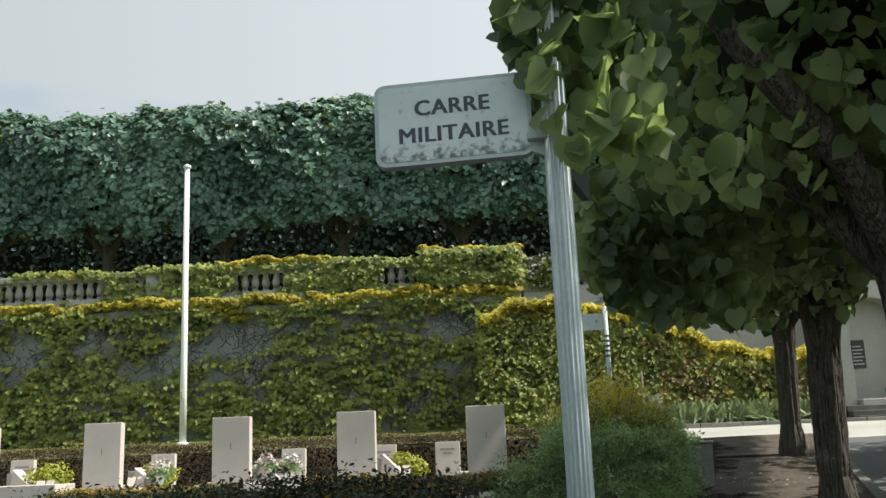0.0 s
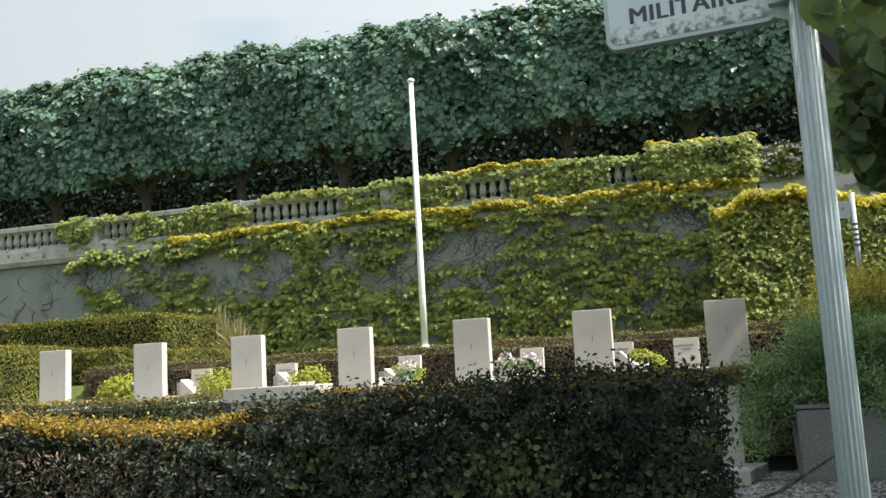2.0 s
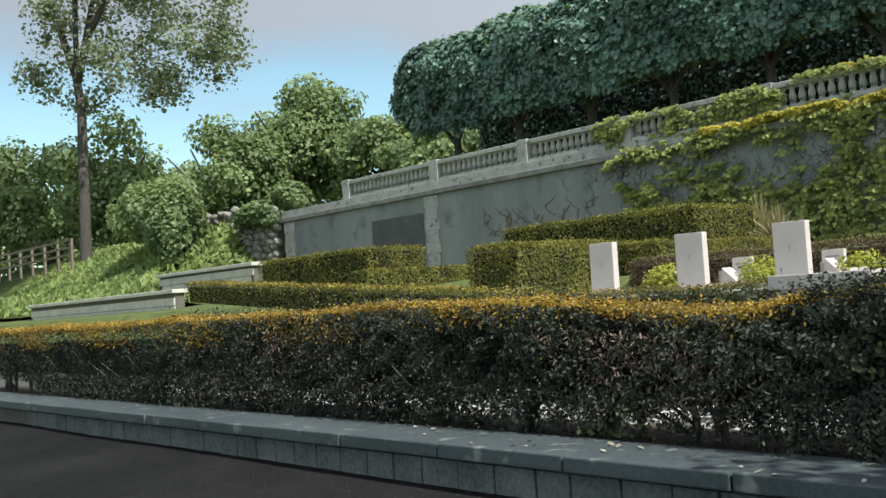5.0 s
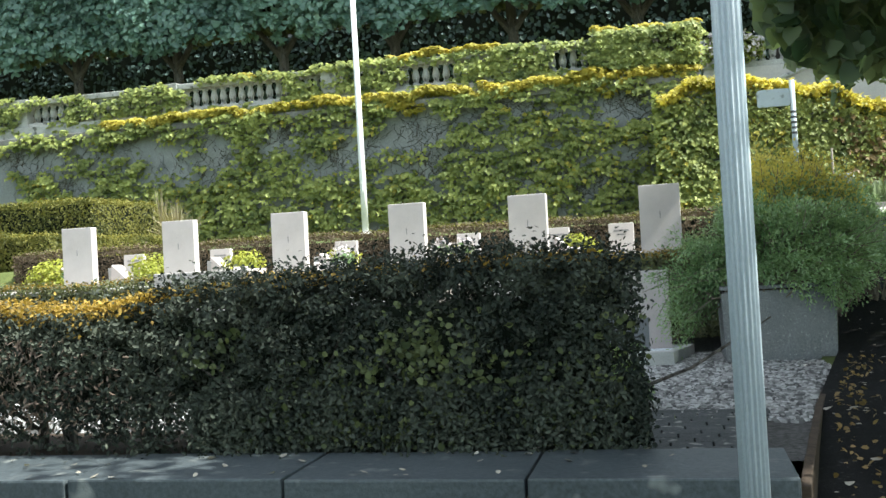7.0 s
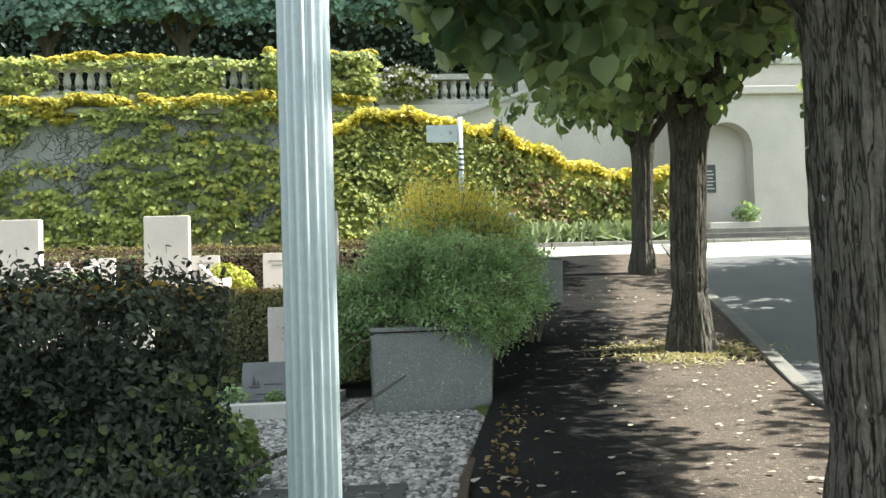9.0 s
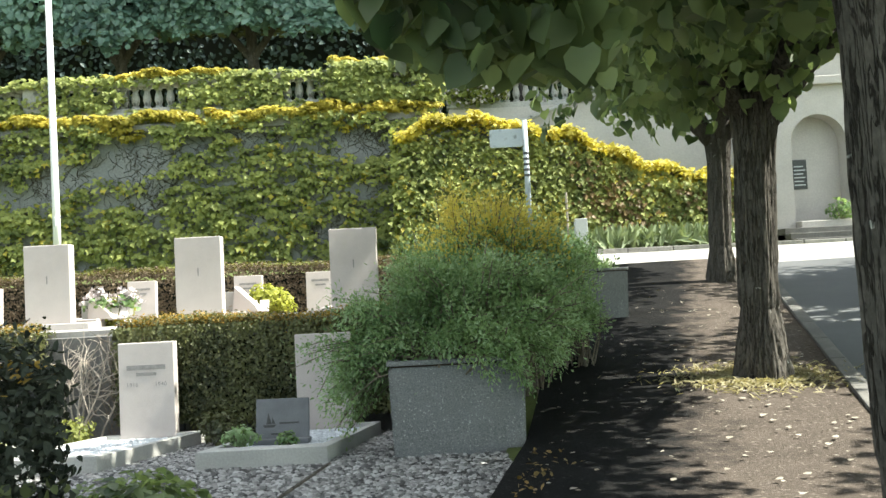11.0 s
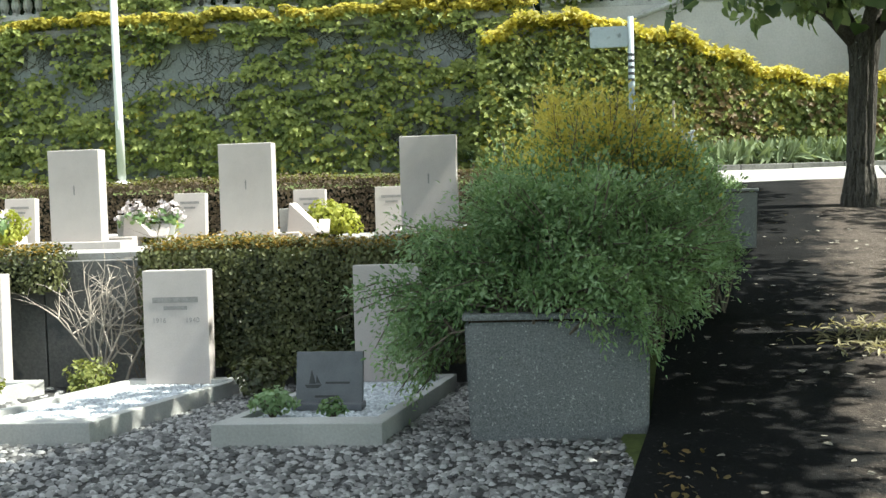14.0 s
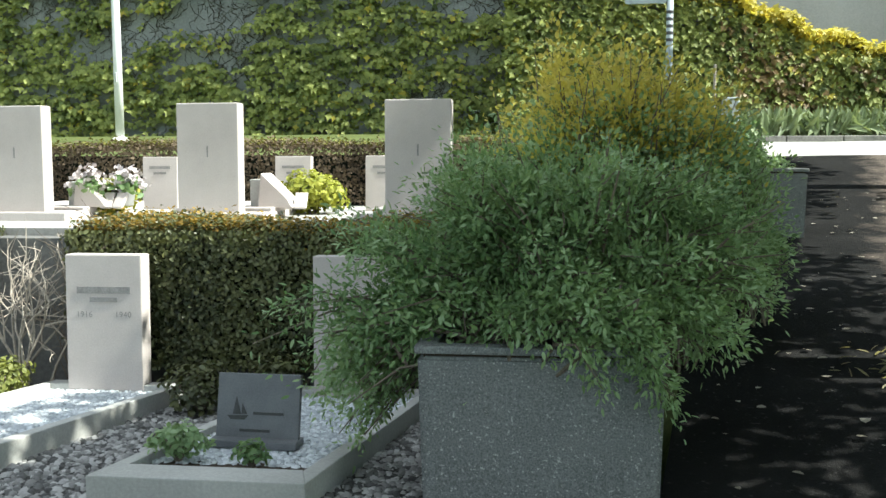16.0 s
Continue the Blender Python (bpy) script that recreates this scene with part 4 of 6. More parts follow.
small_plant("front_shrub", "low leafy shrub growing at the hedge end", (-0.86, 3.5, 0.02), (0.32, 0.28, 0.20), 2000, 0.055, "near")
small_plant("front_shrub", "low leafy shrub growing at the hedge end", (-1.35, 3.6, 0.03), (0.3, 0.2, 0.10), 500, 0.06, "near")
# dead climbing shrub against the retaining wall
dead = thing("dead_shrub", "bare dead climbing shrub against the retaining wall", "shrub", (-2.85, 8.1, -0.12))
dg = np.random.default_rng(21)


def bare_branch(bm, p, d, length, r, depth):
    """A crooked branch that forks into thinner ones."""
    pts, rad = [tuple(p)], [r]
    for k in range(4):
        d = d + 0.17 * dg.normal(size=3) * np.array([1, 0.5, 0.8])
        d = d / np.linalg.norm(d)
        p = p + d * length / 4
        pts.append(tuple(p)), rad.append(r * (1 - 0.17 * (k + 1)))
        if depth and k:
            for f in range(2 if depth > 1 else 1):
                e = d + 0.75 * dg.normal(size=3) * np.array([1, 0.45, 0.7])
                bare_branch(bm, p, e / np.linalg.norm(e), length * dg.uniform(0.35, 0.7), r * 0.55, depth - 1)
    tube(bm, pts, rad, 5)


bm = bmesh.new()
for k in range(8):
    bare_branch(bm, np.array([0.05 * dg.normal(), 0.03 * dg.normal(), 0.0]), np.array([0.36 * dg.normal(), 0.02, 1.0]), 0.62, 0.012, 2)
part("dead_wood", bm, M["deadwood"], dead)
bm = bmesh.new()
for k in range(60):
    x = dg.uniform(0.25, 0.75)
    bare_branch(bm, np.array([x, 0.12, dg.uniform(0.0, 0.75)]), np.array([0.5 * dg.normal(), -0.1, 1.0]), 0.35, 0.005, 1)
part("twig_mat", bm, M["twig"], dead, "fine grey twigs clinging to the wall", kind="stuff")
small_plant("grave_plant", "yellow-green plant at the foot of a dead shrub", (-2.75, 7.75, -0.1), (0.26, 0.16, 0.13), 800, 0.032, "grave_green")

# ---- retaining wall of the upper terrace, hedge on it ----
ret = thing("wall_retaining", "dark concrete retaining wall below the upper graves", "wall", kind="structure")
for k in range(12):
    part("wall_panel", box(-16 + 1.4 * k, -14.612 + 1.4 * k, 8.42, 8.6, -0.4, 0.80, bev=0.006), M["concrete"], ret)
hedge("terrace_hedge", "dark green clipped hedge hanging over the retaining wall", (-2.5, 0.9, 8.12, 8.75, 0.02, 0.87), 52000, 0.029, "terrace_green", wave=0.035, top="ochre", faces="flrt")
hedge("terrace_hedge", "low clipped hedge with ochre top along the terrace edge", (-10.3, -6.62, 8.18, 8.60, 0.62, 0.90), 7000, 0.036, "terrace_green", top="ochre", faces="flrt")
hedge("terrace_hedge", "low clipped hedge with ochre top along the terrace edge", (-4.1, -3.25, 8.18, 8.60, 0.58, 0.86), 4000, 0.029, "terrace_green", top="ochre", faces="flrt")
hedge("terrace_hedge", "dark green clipped hedge with ochre top below the upper graves", (-5.3, -4.1, 8.14, 8.62, -0.05, 0.86), 18000, 0.029, "terrace_green", top="ochre", faces="flrt")
terrace = new("upper_terrace")
tagged(terrace, "pale gravel terrace of the upper graves", "terrace", kind="structure")
part("gravel_sheet", box(-16, 0.7, 8.61, 12.3, 0.3, 0.85), M["bright"], terrace)

STELES = [(-0.72, 9.16), (-2.286, 9.30), (-3.825, 9.37), (-5.45, 9.45), (-7.06, 9.52), (-8.66, 9.60), (-10.33, 9.67)]
first = None
for x, y in STELES:
    if first is None:
        first = thing("headstone", "tall white limestone headstone on a stone base", "headstone", group="headstones on the upper terrace")
        part("slab", box(-0.2325, 0.2325, 0, 0.13, 0.07, 0.87, bev=0.008), M["stele"], first)
        part("base", box(-0.44, 0.44, -0.08, 0.25, 0.0, 0.075, bev=0.008), M["stele"], first)
        part("engraved_mark", box(-0.006, 0.006, -0.003, 0.001, 0.48, 0.56), M["ink"], first)
        st = first
    else:
        st = copy_thing(first, Matrix())
    st.matrix_world = pose(x + 0.2325, y, 0.84, -0.8 + 0.5 * rng.normal(), 0, -0.5 + 0.6 * rng.normal())
    slab = thing("grave_slab", "white stone grave slab behind a headstone", "grave", (x + 0.23, y + 0.3, 0.848), 0, "grave slabs on the upper terrace")
    part("slab", box(-0.38, 0.38, 0.0, 1.1, 0.0, 0.09, bev=0.01), M["stele"], slab)


plinth = thing("stone_bench", "long low white stone slab at the terrace edge", "slab", (-5.85, 8.35, 0.835))
part("foot", box(-0.55, 0.55, -0.05, 0.26, -0.40, 0.002), M["stele"], plinth)
part("slab", box(-0.62, 0.62, -0.12, 0.40, 0.0, 0.17, bev=0.01), M["stele"], plinth)

# ---- upper terrace: hedge behind, flagpole, box hedges ----
hedge("low_hedge", "low clipped hedge with dry brown front behind the graves", (-11.0, 0.9, 11.6, 12.2, 0.86, 1.43), 42000, 0.035, "dry_front", top="box_green", faces="flrt")
hedge("box_hedge", "square clipped box hedge, sunlit side", (-13.5, -12.2, 10.0, 13.6, 0.82, 1.88), 24000, 0.042, "box_green", top="box_top", faces="frt", group="box hedges")
hedge("box_hedge", "square clipped box hedge, sunlit side", (-12.1, -11.1, 12.6, 17.2, 0.9, 1.80), 24000, 0.042, "box_green", top="box_top", faces="frt", group="box hedges")
hedge("box_hedge", "tall clipped box hedge with a flat top", (-18.1, -12.2, 15.7, 18.4, 1.2, 2.68), 30000, 0.05, "box_green", top="box_top", faces="frt", group="box hedges")
hedge("box_hedge", "long clipped box hedge", (-26.4, -20.9, 13.4, 15.5, 0.9, 2.5), 26000, 0.05, "box_green", top="box_top", faces="frt", group="box hedges")
hedge("box_hedge", "low clipped box hedge", (-20.85, -20.2, 12.8, 17.0, 0.9, 1.85), 9000, 0.06, "box_green", top="box_top", faces="frt", group="box hedges")
edge_hedge = hedge("edge_hedge", "clipped hedge with ochre top climbing the slope", (-14.0, 0.0, 0.0, 0.6, -0.5, 0.0), 14000, 0.05, "box_green", (-10.6, 8.2, 1.02), -7.0, top="ochre", faces="frt")

edge_hedge.matrix_world = pose(-10.6, 8.2, 1.0, 0, 3.6, -7.0)
flag = thing("flagpole", "tall white metal flagpole on the grass bank", "flagpole", (-6.975, 18.135, 1.60))
part("pole", lathe([(0.075, 0), (0.07, 1.5), (0.055, 6.15)], 20), M["white"], flag, smooth=True)
part("base", lathe([(0.14, -0.05), (0.14, 0.06), (0.085, 0.09)], 20), M["white"], flag, smooth=True)
part("finial", lathe([(0.055, 6.15), (0.085, 6.18), (0.085, 6.22), (0.03, 6.26)], 16), M["white"], flag, smooth=True)
part("cleat", box(-0.015, 0.015, -0.10, -0.06, 1.0, 1.16, bev=0.004), M["box"], flag)

# ---- great retaining wall with balustrade ----
WR = 0.0
W0 = (0.5, 22.75)
wall = thing("wall_north", "weathered grey retaining wall overgrown with creeper", "wall", (W0[0], W0[1], 0), WR, kind="structure")
part("wall_body", box(-39.6, 0.02, 0.0, 0.9, 0.3, 5.1), M["wall"], wall)
part("cornice", box(-39.8, 0.06, -0.16, 0.95, 5.1, 5.30, bev=0.03), M["cornice"], wall, "stained projecting cornice")
part("upper_course", box(-39.7, 0.04, -0.05, 0.9, 5.302, 5.62, bev=0.015), M["stone"], wall)
for xc in (-29.05, -39.15):
    for k in range(8):
        w = 0.42 if k % 2 else 0.34
        part("quoin", box(xc - w, xc + w, -0.06, 0.0, 1.4 + 0.46 * k, 1.85 + 0.46 * k, bev=0.012), M["stone"], wall)
part("panel_recess", box(-32.9, -29.6, -0.035, 0.0, 2.2, 4.45, bev=0.01), M["patch"], wall, "darker patched panel")
balustrade = thing("balustrade", "weathered stone balustrade along the top of the wall", "balustrade", (W0[0], W0[1], 0), WR, kind="structure")
part("bottom_rail", box(-35.0, 0.0, 0.08, 0.42, 5.622, 5.74, bev=0.015), M["stone"], balustrade)
part("hand_rail", box(-35.0, 0.0, 0.04, 0.46, 6.27, 6.43, bev=0.025), M["stone"], balustrade)
PIERS = [-34.65, -28.87, -24.1, -19.6, -14.65, -9.8, -4.95, -0.12]
for xp in PIERS:
    part("pier", box(xp - 0.24, xp + 0.24, 0.02, 0.48, 5.63, 6.47, bev=0.015), M["stone"], balustrade)
bm = lathe([(0.09, 5.742), (0.09, 5.80), (0.065, 5.82), (0.105, 5.95), (0.10, 6.02), (0.065, 6.17), (0.07, 6.19), (0.09, 6.21), (0.09, 6.268)], 10)
bal_me = bpy.data.meshes.new("baluster")
bm.to_mesh(bal_me), bm.free()
bal_me.materials.append(M["stone"])
for a, b in zip(PIERS, PIERS[1:]):
    n = max(2, int((b - a - 0.6) / 0.27))
    for k in range(n):
        o = new("baluster", bal_me)
        o.parent = balustrade
        o.location = (a + 0.3 + (b - a - 0.6) * (k + 0.5) / n, 0.25, 0)

def field(u, v, k=1.0):
    """Patchiness of the creeper over the wall."""
    return np.sin(0.9 * u * k + 1.3 * np.sin(0.7 * v)) + np.sin(2.1 * u + 1.7 * v) * 0.7 + np.sin(0.37 * u + 2.3 * v + 2) * 0.8


creeper = thing("wall_creeper", "green creeper covering the retaining wall, yellow along the ledges", "creeper", (W0[0], W0[1], 0), WR)


def layered(n, x0, x1, z0, z1, out=0.10, edge=None):
    """Creeper points in overlapping tiers on a wall face at local y = 0."""
    x, z = rng.uniform(x0, x1, n), rng.uniform(z0, z1, n)
    tier = 0.34 + 0.05 * np.sin(1.3 * x)
    ph = (z / tier + 0.6 * np.sin(2.2 * x) + 0.4 * np.sin(5.1 * x)) % 1.0
    y = -0.02 - out * (0.35 + 0.65 * ph) * rng.uniform(0.4, 1.0, n)
    nn = np.stack([0.1 * rng.normal(size=n), -np.ones(n), 0.25 + 0.9 * ph], 1)
    keep = np.ones(n, bool)
    if edge is not None:
        keep = edge(x, z)
    return np.stack([x, y, z], 1)[keep], nn[keep]


def shelves(n, x0, x1, z0, z1, out, edge, per=18, wide=(0.08, 0.24)):
    """Creeper in jutting tufts of overlapping leaves, each shading the wall below it."""
    cx, cz = rng.uniform(x0, x1, n), rng.uniform(z0, z1, n)
    k = edge(cx, cz)
    cx, cz = cx[k], cz[k]
    m = len(cx)
    w = rng.uniform(*wide, m)
    o = out * rng.uniform(0.45, 1.0, m)
    x = (cx[:, None] + w[:, None] * np.clip(rng.normal(size=(m, per)), -1.6, 1.6))
    f = np.sqrt(rng.random((m, per)))
    y = -0.02 - o[:, None] * f
    z = cz[:, None] - 0.13 * f * f + 0.03 * rng.normal(size=(m, per)) - 0.6 * (x - cx[:, None]) ** 2
    p = np.stack([x, y, z], 2).reshape(-1, 3)
    nn = np.stack([0.12 + 0.2 * rng.normal(size=m * per), -0.35 - 0.7 * f.ravel(), 1.1 - 0.6 * f.ravel()], 1)
    return p, nn


# bare places on the wall: centre and half size along it and upwards
BARE = ((-13.3, 4.35, 0.5, 0.8), (-9.6, 3.95, 0.42, 0.6), (-7.5, 4.6, 0.9, 0.6), (-6.95, 3.55, 0.35, 0.4), (-4.5, 4.88, 0.5, 0.30), (-1.7, 4.6, 0.45, 0.3), (-16.0, 4.9, 0.5, 0.35), (-17.9, 3.7, 0.6, 0.5), (-19.6, 4.6, 0.7, 0.35), (-2.9, 2.6, 0.5, 0.35), (-11.2, 4.75, 0.5, 0.25))


def main_edge(x, z):
    lim = -16.0 - 5.2 * np.clip((z - 2.6) / 2.4, 0, 1) ** 0.7 + 0.5 * np.sin(3 * z) + 0.4 * np.sin(7 * z + x)
    f = 0.45 * field(x, z * 1.4) + 0.5 * np.sin(3.3 * x + 4.9 * z + np.sin(2 * z)) + 0.5 * np.sin(5.9 * x - 6.3 * z) + 0.5 * np.sin(9.1 * x + 9.7 * z)
    thin = -1.0 + 1.15 * np.clip((z - 3.2) / 1.5, 0, 1) + 0.5 * (x < -17)
    for bx, bz, rx, rz in BARE:
        thin = thin + 3.0 * np.clip(1.25 - np.sqrt(((x - bx) / rx) ** 2 + ((z - bz) / rz) ** 2), 0, 1)
    return (x > lim) & (rng.random(len(x)) < 1 / (1 + np.exp(-(f - thin) / 0.3)))


p, nn = shelves(2500, -22, -0.05, 1.6, 5.05, 0.34, main_edge, 14, (0.09, 0.22))
pb, nb = layered(1800, -22, -0.05, 1.6, 5.12, 0.05, main_edge)
p, nn = np.concatenate([p, pb]), np.concatenate([nn, nb])
# Scattered leaves take the painted sunlit yellow.
gold = rng.random(len(p)) < 0.03 + 0.05 * np.sin(1.1 * p[:, 0] + 2.0 * np.sin(1.3 * p[:, 2]))
hang("leaves", leaf_mesh("leaves", p[~gold], nn[~gold], 0.135, IVY, 0.9, 0.16), M["ivy"], creeper, kind="stuff")
hang("golden_leaves", leaf_mesh("golden_leaves", p[gold], nn[gold], 0.135, IVY, 0.9, 0.16), M["ivy_sunlit"], creeper, "yellow-green creeper leaves, coloured as sunlit", kind="stuff")


def ribbon(n, x0, x1, z, half, y, dens, per=22):
    """Shoots in plump tufts along a ledge, for the leaves coloured as sunlit."""
    cx = rng.uniform(x0, x1, n)
    cx = cx[dens(cx) > rng.random(n)]
    m = len(cx)
    cz = z + 0.05 * np.sin(1.7 * cx) + 0.04 * np.sin(4.3 * cx) + half * rng.uniform(-1, 0.6, m)
    d = unit(rng.normal(size=(m * per, 3))) * np.array([0.17, 0.11, 0.075]) * (0.6 + 0.4 * rng.random((m * per, 1)))
    c = np.stack([np.repeat(cx, per), np.repeat(y - 0.10 * rng.random(m), per), np.repeat(cz, per)], 1)
    return c + d, d / np.array([0.17, 0.11, 0.075]) + np.array([0.1, -0.3, 0.9])


bd = [ribbon(620, -16.7, 0.02, 5.46, 0.12, -0.16, lambda x: np.clip(0.9 + 0.5 * np.sin(1.3 * x) + 0.4 * np.sin(3.7 * x), 0.25, 1)),
      ribbon(110, -9.0, -0.1, 5.26, 0.10, -0.16, lambda x: np.clip(0.2 + np.sin(2.2 * x + 0.6), 0, 1)),
      ribbon(170, -12.6, -2.6, 6.54, 0.08, 0.12, lambda x: np.clip(0.25 + 0.8 * np.sin(0.9 * x + 1.2), 0, 1)),
      ribbon(80, -2.5, 0.05, 6.60, 0.07, 0.05, lambda x: np.ones_like(x)),
      ribbon(9, -5.4, 0.0, 4.95, 0.15, -0.12, lambda x: np.clip(np.sin(2.2 * x), 0, 1)),
      ribbon(8, -7.6, -7.2, 5.05, 0.06, -0.14, lambda x: np.ones_like(x), 12)]
n = 420
bd.append((np.stack([0.02 + 0.05 * rng.random(n), -0.05 + 0.35 * rng.random(n), rng.uniform(5.75, 6.65, n)], 1), np.tile((1.0, -0.5, 0.4), (n, 1))))
pl, nl = shelves(300, -20.8, 0.0, 5.0, 5.42, 0.22, lambda x, z: rng.random(len(x)) < np.clip((x + 21) / 3, 0, 1) * np.clip(0.7 + 0.5 * np.sin(1.9 * x), 0.2, 1))
hang("cornice_growth", leaf_mesh("cornice_growth", pl - np.array([0, 0.14, 0]), nl, 0.135, IVY, 0.8, 0.2), M["ivy"], creeper, "green creeper hanging over the cornice", kind="stuff")
hang("ledge_growth", leaf_mesh("ledge_growth", np.concatenate([b[0] for b in bd]), np.concatenate([b[1] for b in bd]), 0.125, IVY, 0.4, 0.25), M["ivy_sunlit"], creeper, "yellow-green shoots along the ledges, coloured as sunlit", kind="stuff")

# open stretches of the balustrade, where the balusters show
OPEN = ((-14.3, -11.0), (-7.7, -6.2), (-3.75, -2.7), (-19.4, -18.0), (-10.2, -9.4))


def bal_edge(x, z):
    k = np.ones(len(x), bool)
    for a, b in OPEN:
        k &= ~((x > a) & (x < b) & (z < 6.36) & (z > 5.66 + 0.1 * np.sin(5 * x)))
    thin = np.where(x < -14.9, 0.45 + 0.3 * np.sin(2.7 * x), 0.92) * np.where(z < 5.7, 0.5, 1)
    return k & (rng.random(len(x)) < thin)


p, nn = shelves(1000, -20.6, -0.02, 5.45, 6.56, 0.22, bal_edge)
p[:, 1] += 0.08
hang("rail_growth", leaf_mesh("rail_growth", p, nn, 0.13, IVY, 0.8, 0.2), M["ivy"], creeper, kind="stuff")
p, nn = shelves(190, -2.5, -0.02, 5.7, 6.62, 0.30, lambda x, z: ((x + 0.75) / 0.35) ** 2 + ((z - 6.15) / 0.25) ** 2 > 1)
hang("pier_growth", leaf_mesh("pier_growth", p, nn, 0.13, IVY, 0.8, 0.2), M["ivy"], creeper, "mounded creeper on the end pier", kind="stuff")
bm = bmesh.new()
for k in range(1100):
    if k % 3:
        bx, bz, rx, rz = BARE[k % len(BARE)]
        q = [(bx + 1.3 * rx * rng.normal(), -0.012, bz + 0.8 * rz * rng.normal())]
    else:
        q = [(-20 + 19.5 * rng.random(), -0.012, 1.6 + 3.1 * rng.random())]
    for m in range(5):
        q.append((q[-1][0] + 0.10 * rng.normal(), -0.012, q[-1][2] + 0.02 + 0.13 * rng.random()))
    q = [(min(-0.1, v[0]), v[1], v[2]) for v in q if v[2] < 5.08]
    if len(q) > 1:
        tube(bm, q, [0.008, 0.007, 0.006, 0.006, 0.005, 0.004][:len(q)], 4)
part("stem_network", bm, M["bark"], creeper, "dark woody creeper stems on the wall", kind="stuff")
bm = bmesh.new()
for k in range(26):
    x, z = -20.8 - 5.5 * rng.random(), 3.0 + 0.8 * rng.random()
    q = [(x, -0.02, z)]
    for m in range(5):
        q.append((q[-1][0] + 0.14 * rng.normal(), -0.02, q[-1][2] + 0.22 * rng.random()))
    tube(bm, q, [0.03, 0.025, 0.02, 0.016, 0.012, 0.008], 4)
part("bare_stem_network", bm, M["twig"], creeper, "leafless creeper stems on the bare plaster", kind="stuff")

# ---- ivy-covered wing wall descending with the stair ----
WING = [(-0.5, 4.60), (0.6, 4.68), (1.3, 4.80), (2.2, 4.72), (3.8, 4.30), (4.6, 3.95), (6.2, 3.42), (6.9, 3.5), (8.05, 3.45)]
wing = thing("wall_wing", "creeper-covered stair wall with a falling top edge", "wall", (0, 0, 0), 0, kind="structure")


def wing_y(x):
    return 20.95 + 0.2 * (x + 0.5)


bm = bmesh.new()
tops = [[bm.verts.new((x, wing_y(x) + d, z - 0.05)) for x, z in WING] for d in (0.08, 0.6)]
bots = [[bm.verts.new((x, wing_y(x) + d, 0.8)) for x, z in WING] for d in (0.08, 0.6)]
for i in range(len(WING) - 1):
    bm.faces.new((bots[0][i], bots[0][i + 1], tops[0][i + 1], tops[0][i]))
    bm.faces.new((tops[1][i], tops[1][i + 1], bots[1][i + 1], bots[1][i]))
    bm.faces.new((tops[0][i], tops[0][i + 1], tops[1][i + 1], tops[1][i]))
bm.faces.new((bots[0][0], tops[0][0], tops[1][0], bots[1][0]))
bm.faces.new((tops[0][-1], bots[0][-1], bots[1][-1], tops[1][-1]))
part("wall_body", bm, M["wall"], wing)
part("return_wall", box(-0.42, 0.1, 21.5, 22.74, 0.8, 4.5), M["wall"], wing)
wing_creeper = thing("wing_creeper", "dense creeper on the stair wall, golden along its top", "creeper")


def wing_top(x):
    return np.interp(x, [a for a, _ in WING], [b for _, b in WING])


def wing_points(n, x0, x1, gap=0.0):
    x = rng.uniform(x0, x1, n)
    z = 1.5 + (wing_top(x) - 1.5) * rng.random(n)
    tier = 0.30 + 0.04 * np.sin(1.7 * x)
    ph = (z / tier + 0.6 * np.sin(2.6 * x) + 0.4 * np.sin(6.1 * x)) % 1.0
    y = wing_y(x) + 0.06 - 0.16 * (0.3 + 0.7 * ph) * rng.uniform(0.4, 1, n)
    return np.stack([x, y, z], 1), np.stack([0.1 * rng.normal(size=n), -np.ones(n), 0.25 + 0.9 * ph], 1)


p, nn = shelves(1350, -0.5, 8.05, 0.0, 1.0, 0.32, lambda x, z: np.ones(len(x), bool), 15)
p[:, 2] = np.clip(p[:, 2], -0.02, 1.02)
p = np.stack([p[:, 0], wing_y(p[:, 0]) + 0.08 + p[:, 1], 1.5 + (wing_top(p[:, 0]) - 1.5) * p[:, 2]], 1)
pb, nb = wing_points(2600, -0.5, 8.05)
pb[:, 1] += 0.05
p, nn = np.concatenate([p, pb]), np.concatenate([nn, nb])
red = (p[:, 0] > 3.4) & (rng.random(len(p)) < np.clip((p[:, 0] - 3.0) / 3.0, 0, 0.5) * (0.6 + 0.5 * np.sin(1.9 * p[:, 0] + 2.3 * p[:, 2]))) & (p[:, 2] < wing_top(p[:, 0]) - 0.4)
# Sunlit gold is painted on, thicker towards the wall's top.
gold = ~red & (rng.random(len(p)) < 0.03 + 0.07 * np.sin(2.1 * p[:, 0] + 1.1 * p[:, 2]) + 0.5 * np.clip(1 - (wing_top(p[:, 0]) - p[:, 2]) / 0.7, 0, 1) ** 2)
green = ~red & ~gold
hang("leaves", leaf_mesh("leaves", p[green], nn[green], 0.125, IVY, 0.9, 0.16), M["ivy"], wing_creeper, kind="stuff")
hang("golden_leaves", leaf_mesh("golden_leaves", p[gold], nn[gold], 0.125, IVY, 0.9, 0.16), M["ivy_sunlit"], wing_creeper, "golden creeper leaves, coloured as sunlit", kind="stuff")
hang("russet_leaves", leaf_mesh("russet_leaves", p[red], nn[red], 0.125, IVY, 0.9, 0.16), M["ivy_red"], wing_creeper, "russet creeper leaves", kind="stuff")
pt, nt_ = ribbon(640, -0.45, 8.05, -0.02, 0.14, -0.06, lambda x: np.ones_like(x), 26)
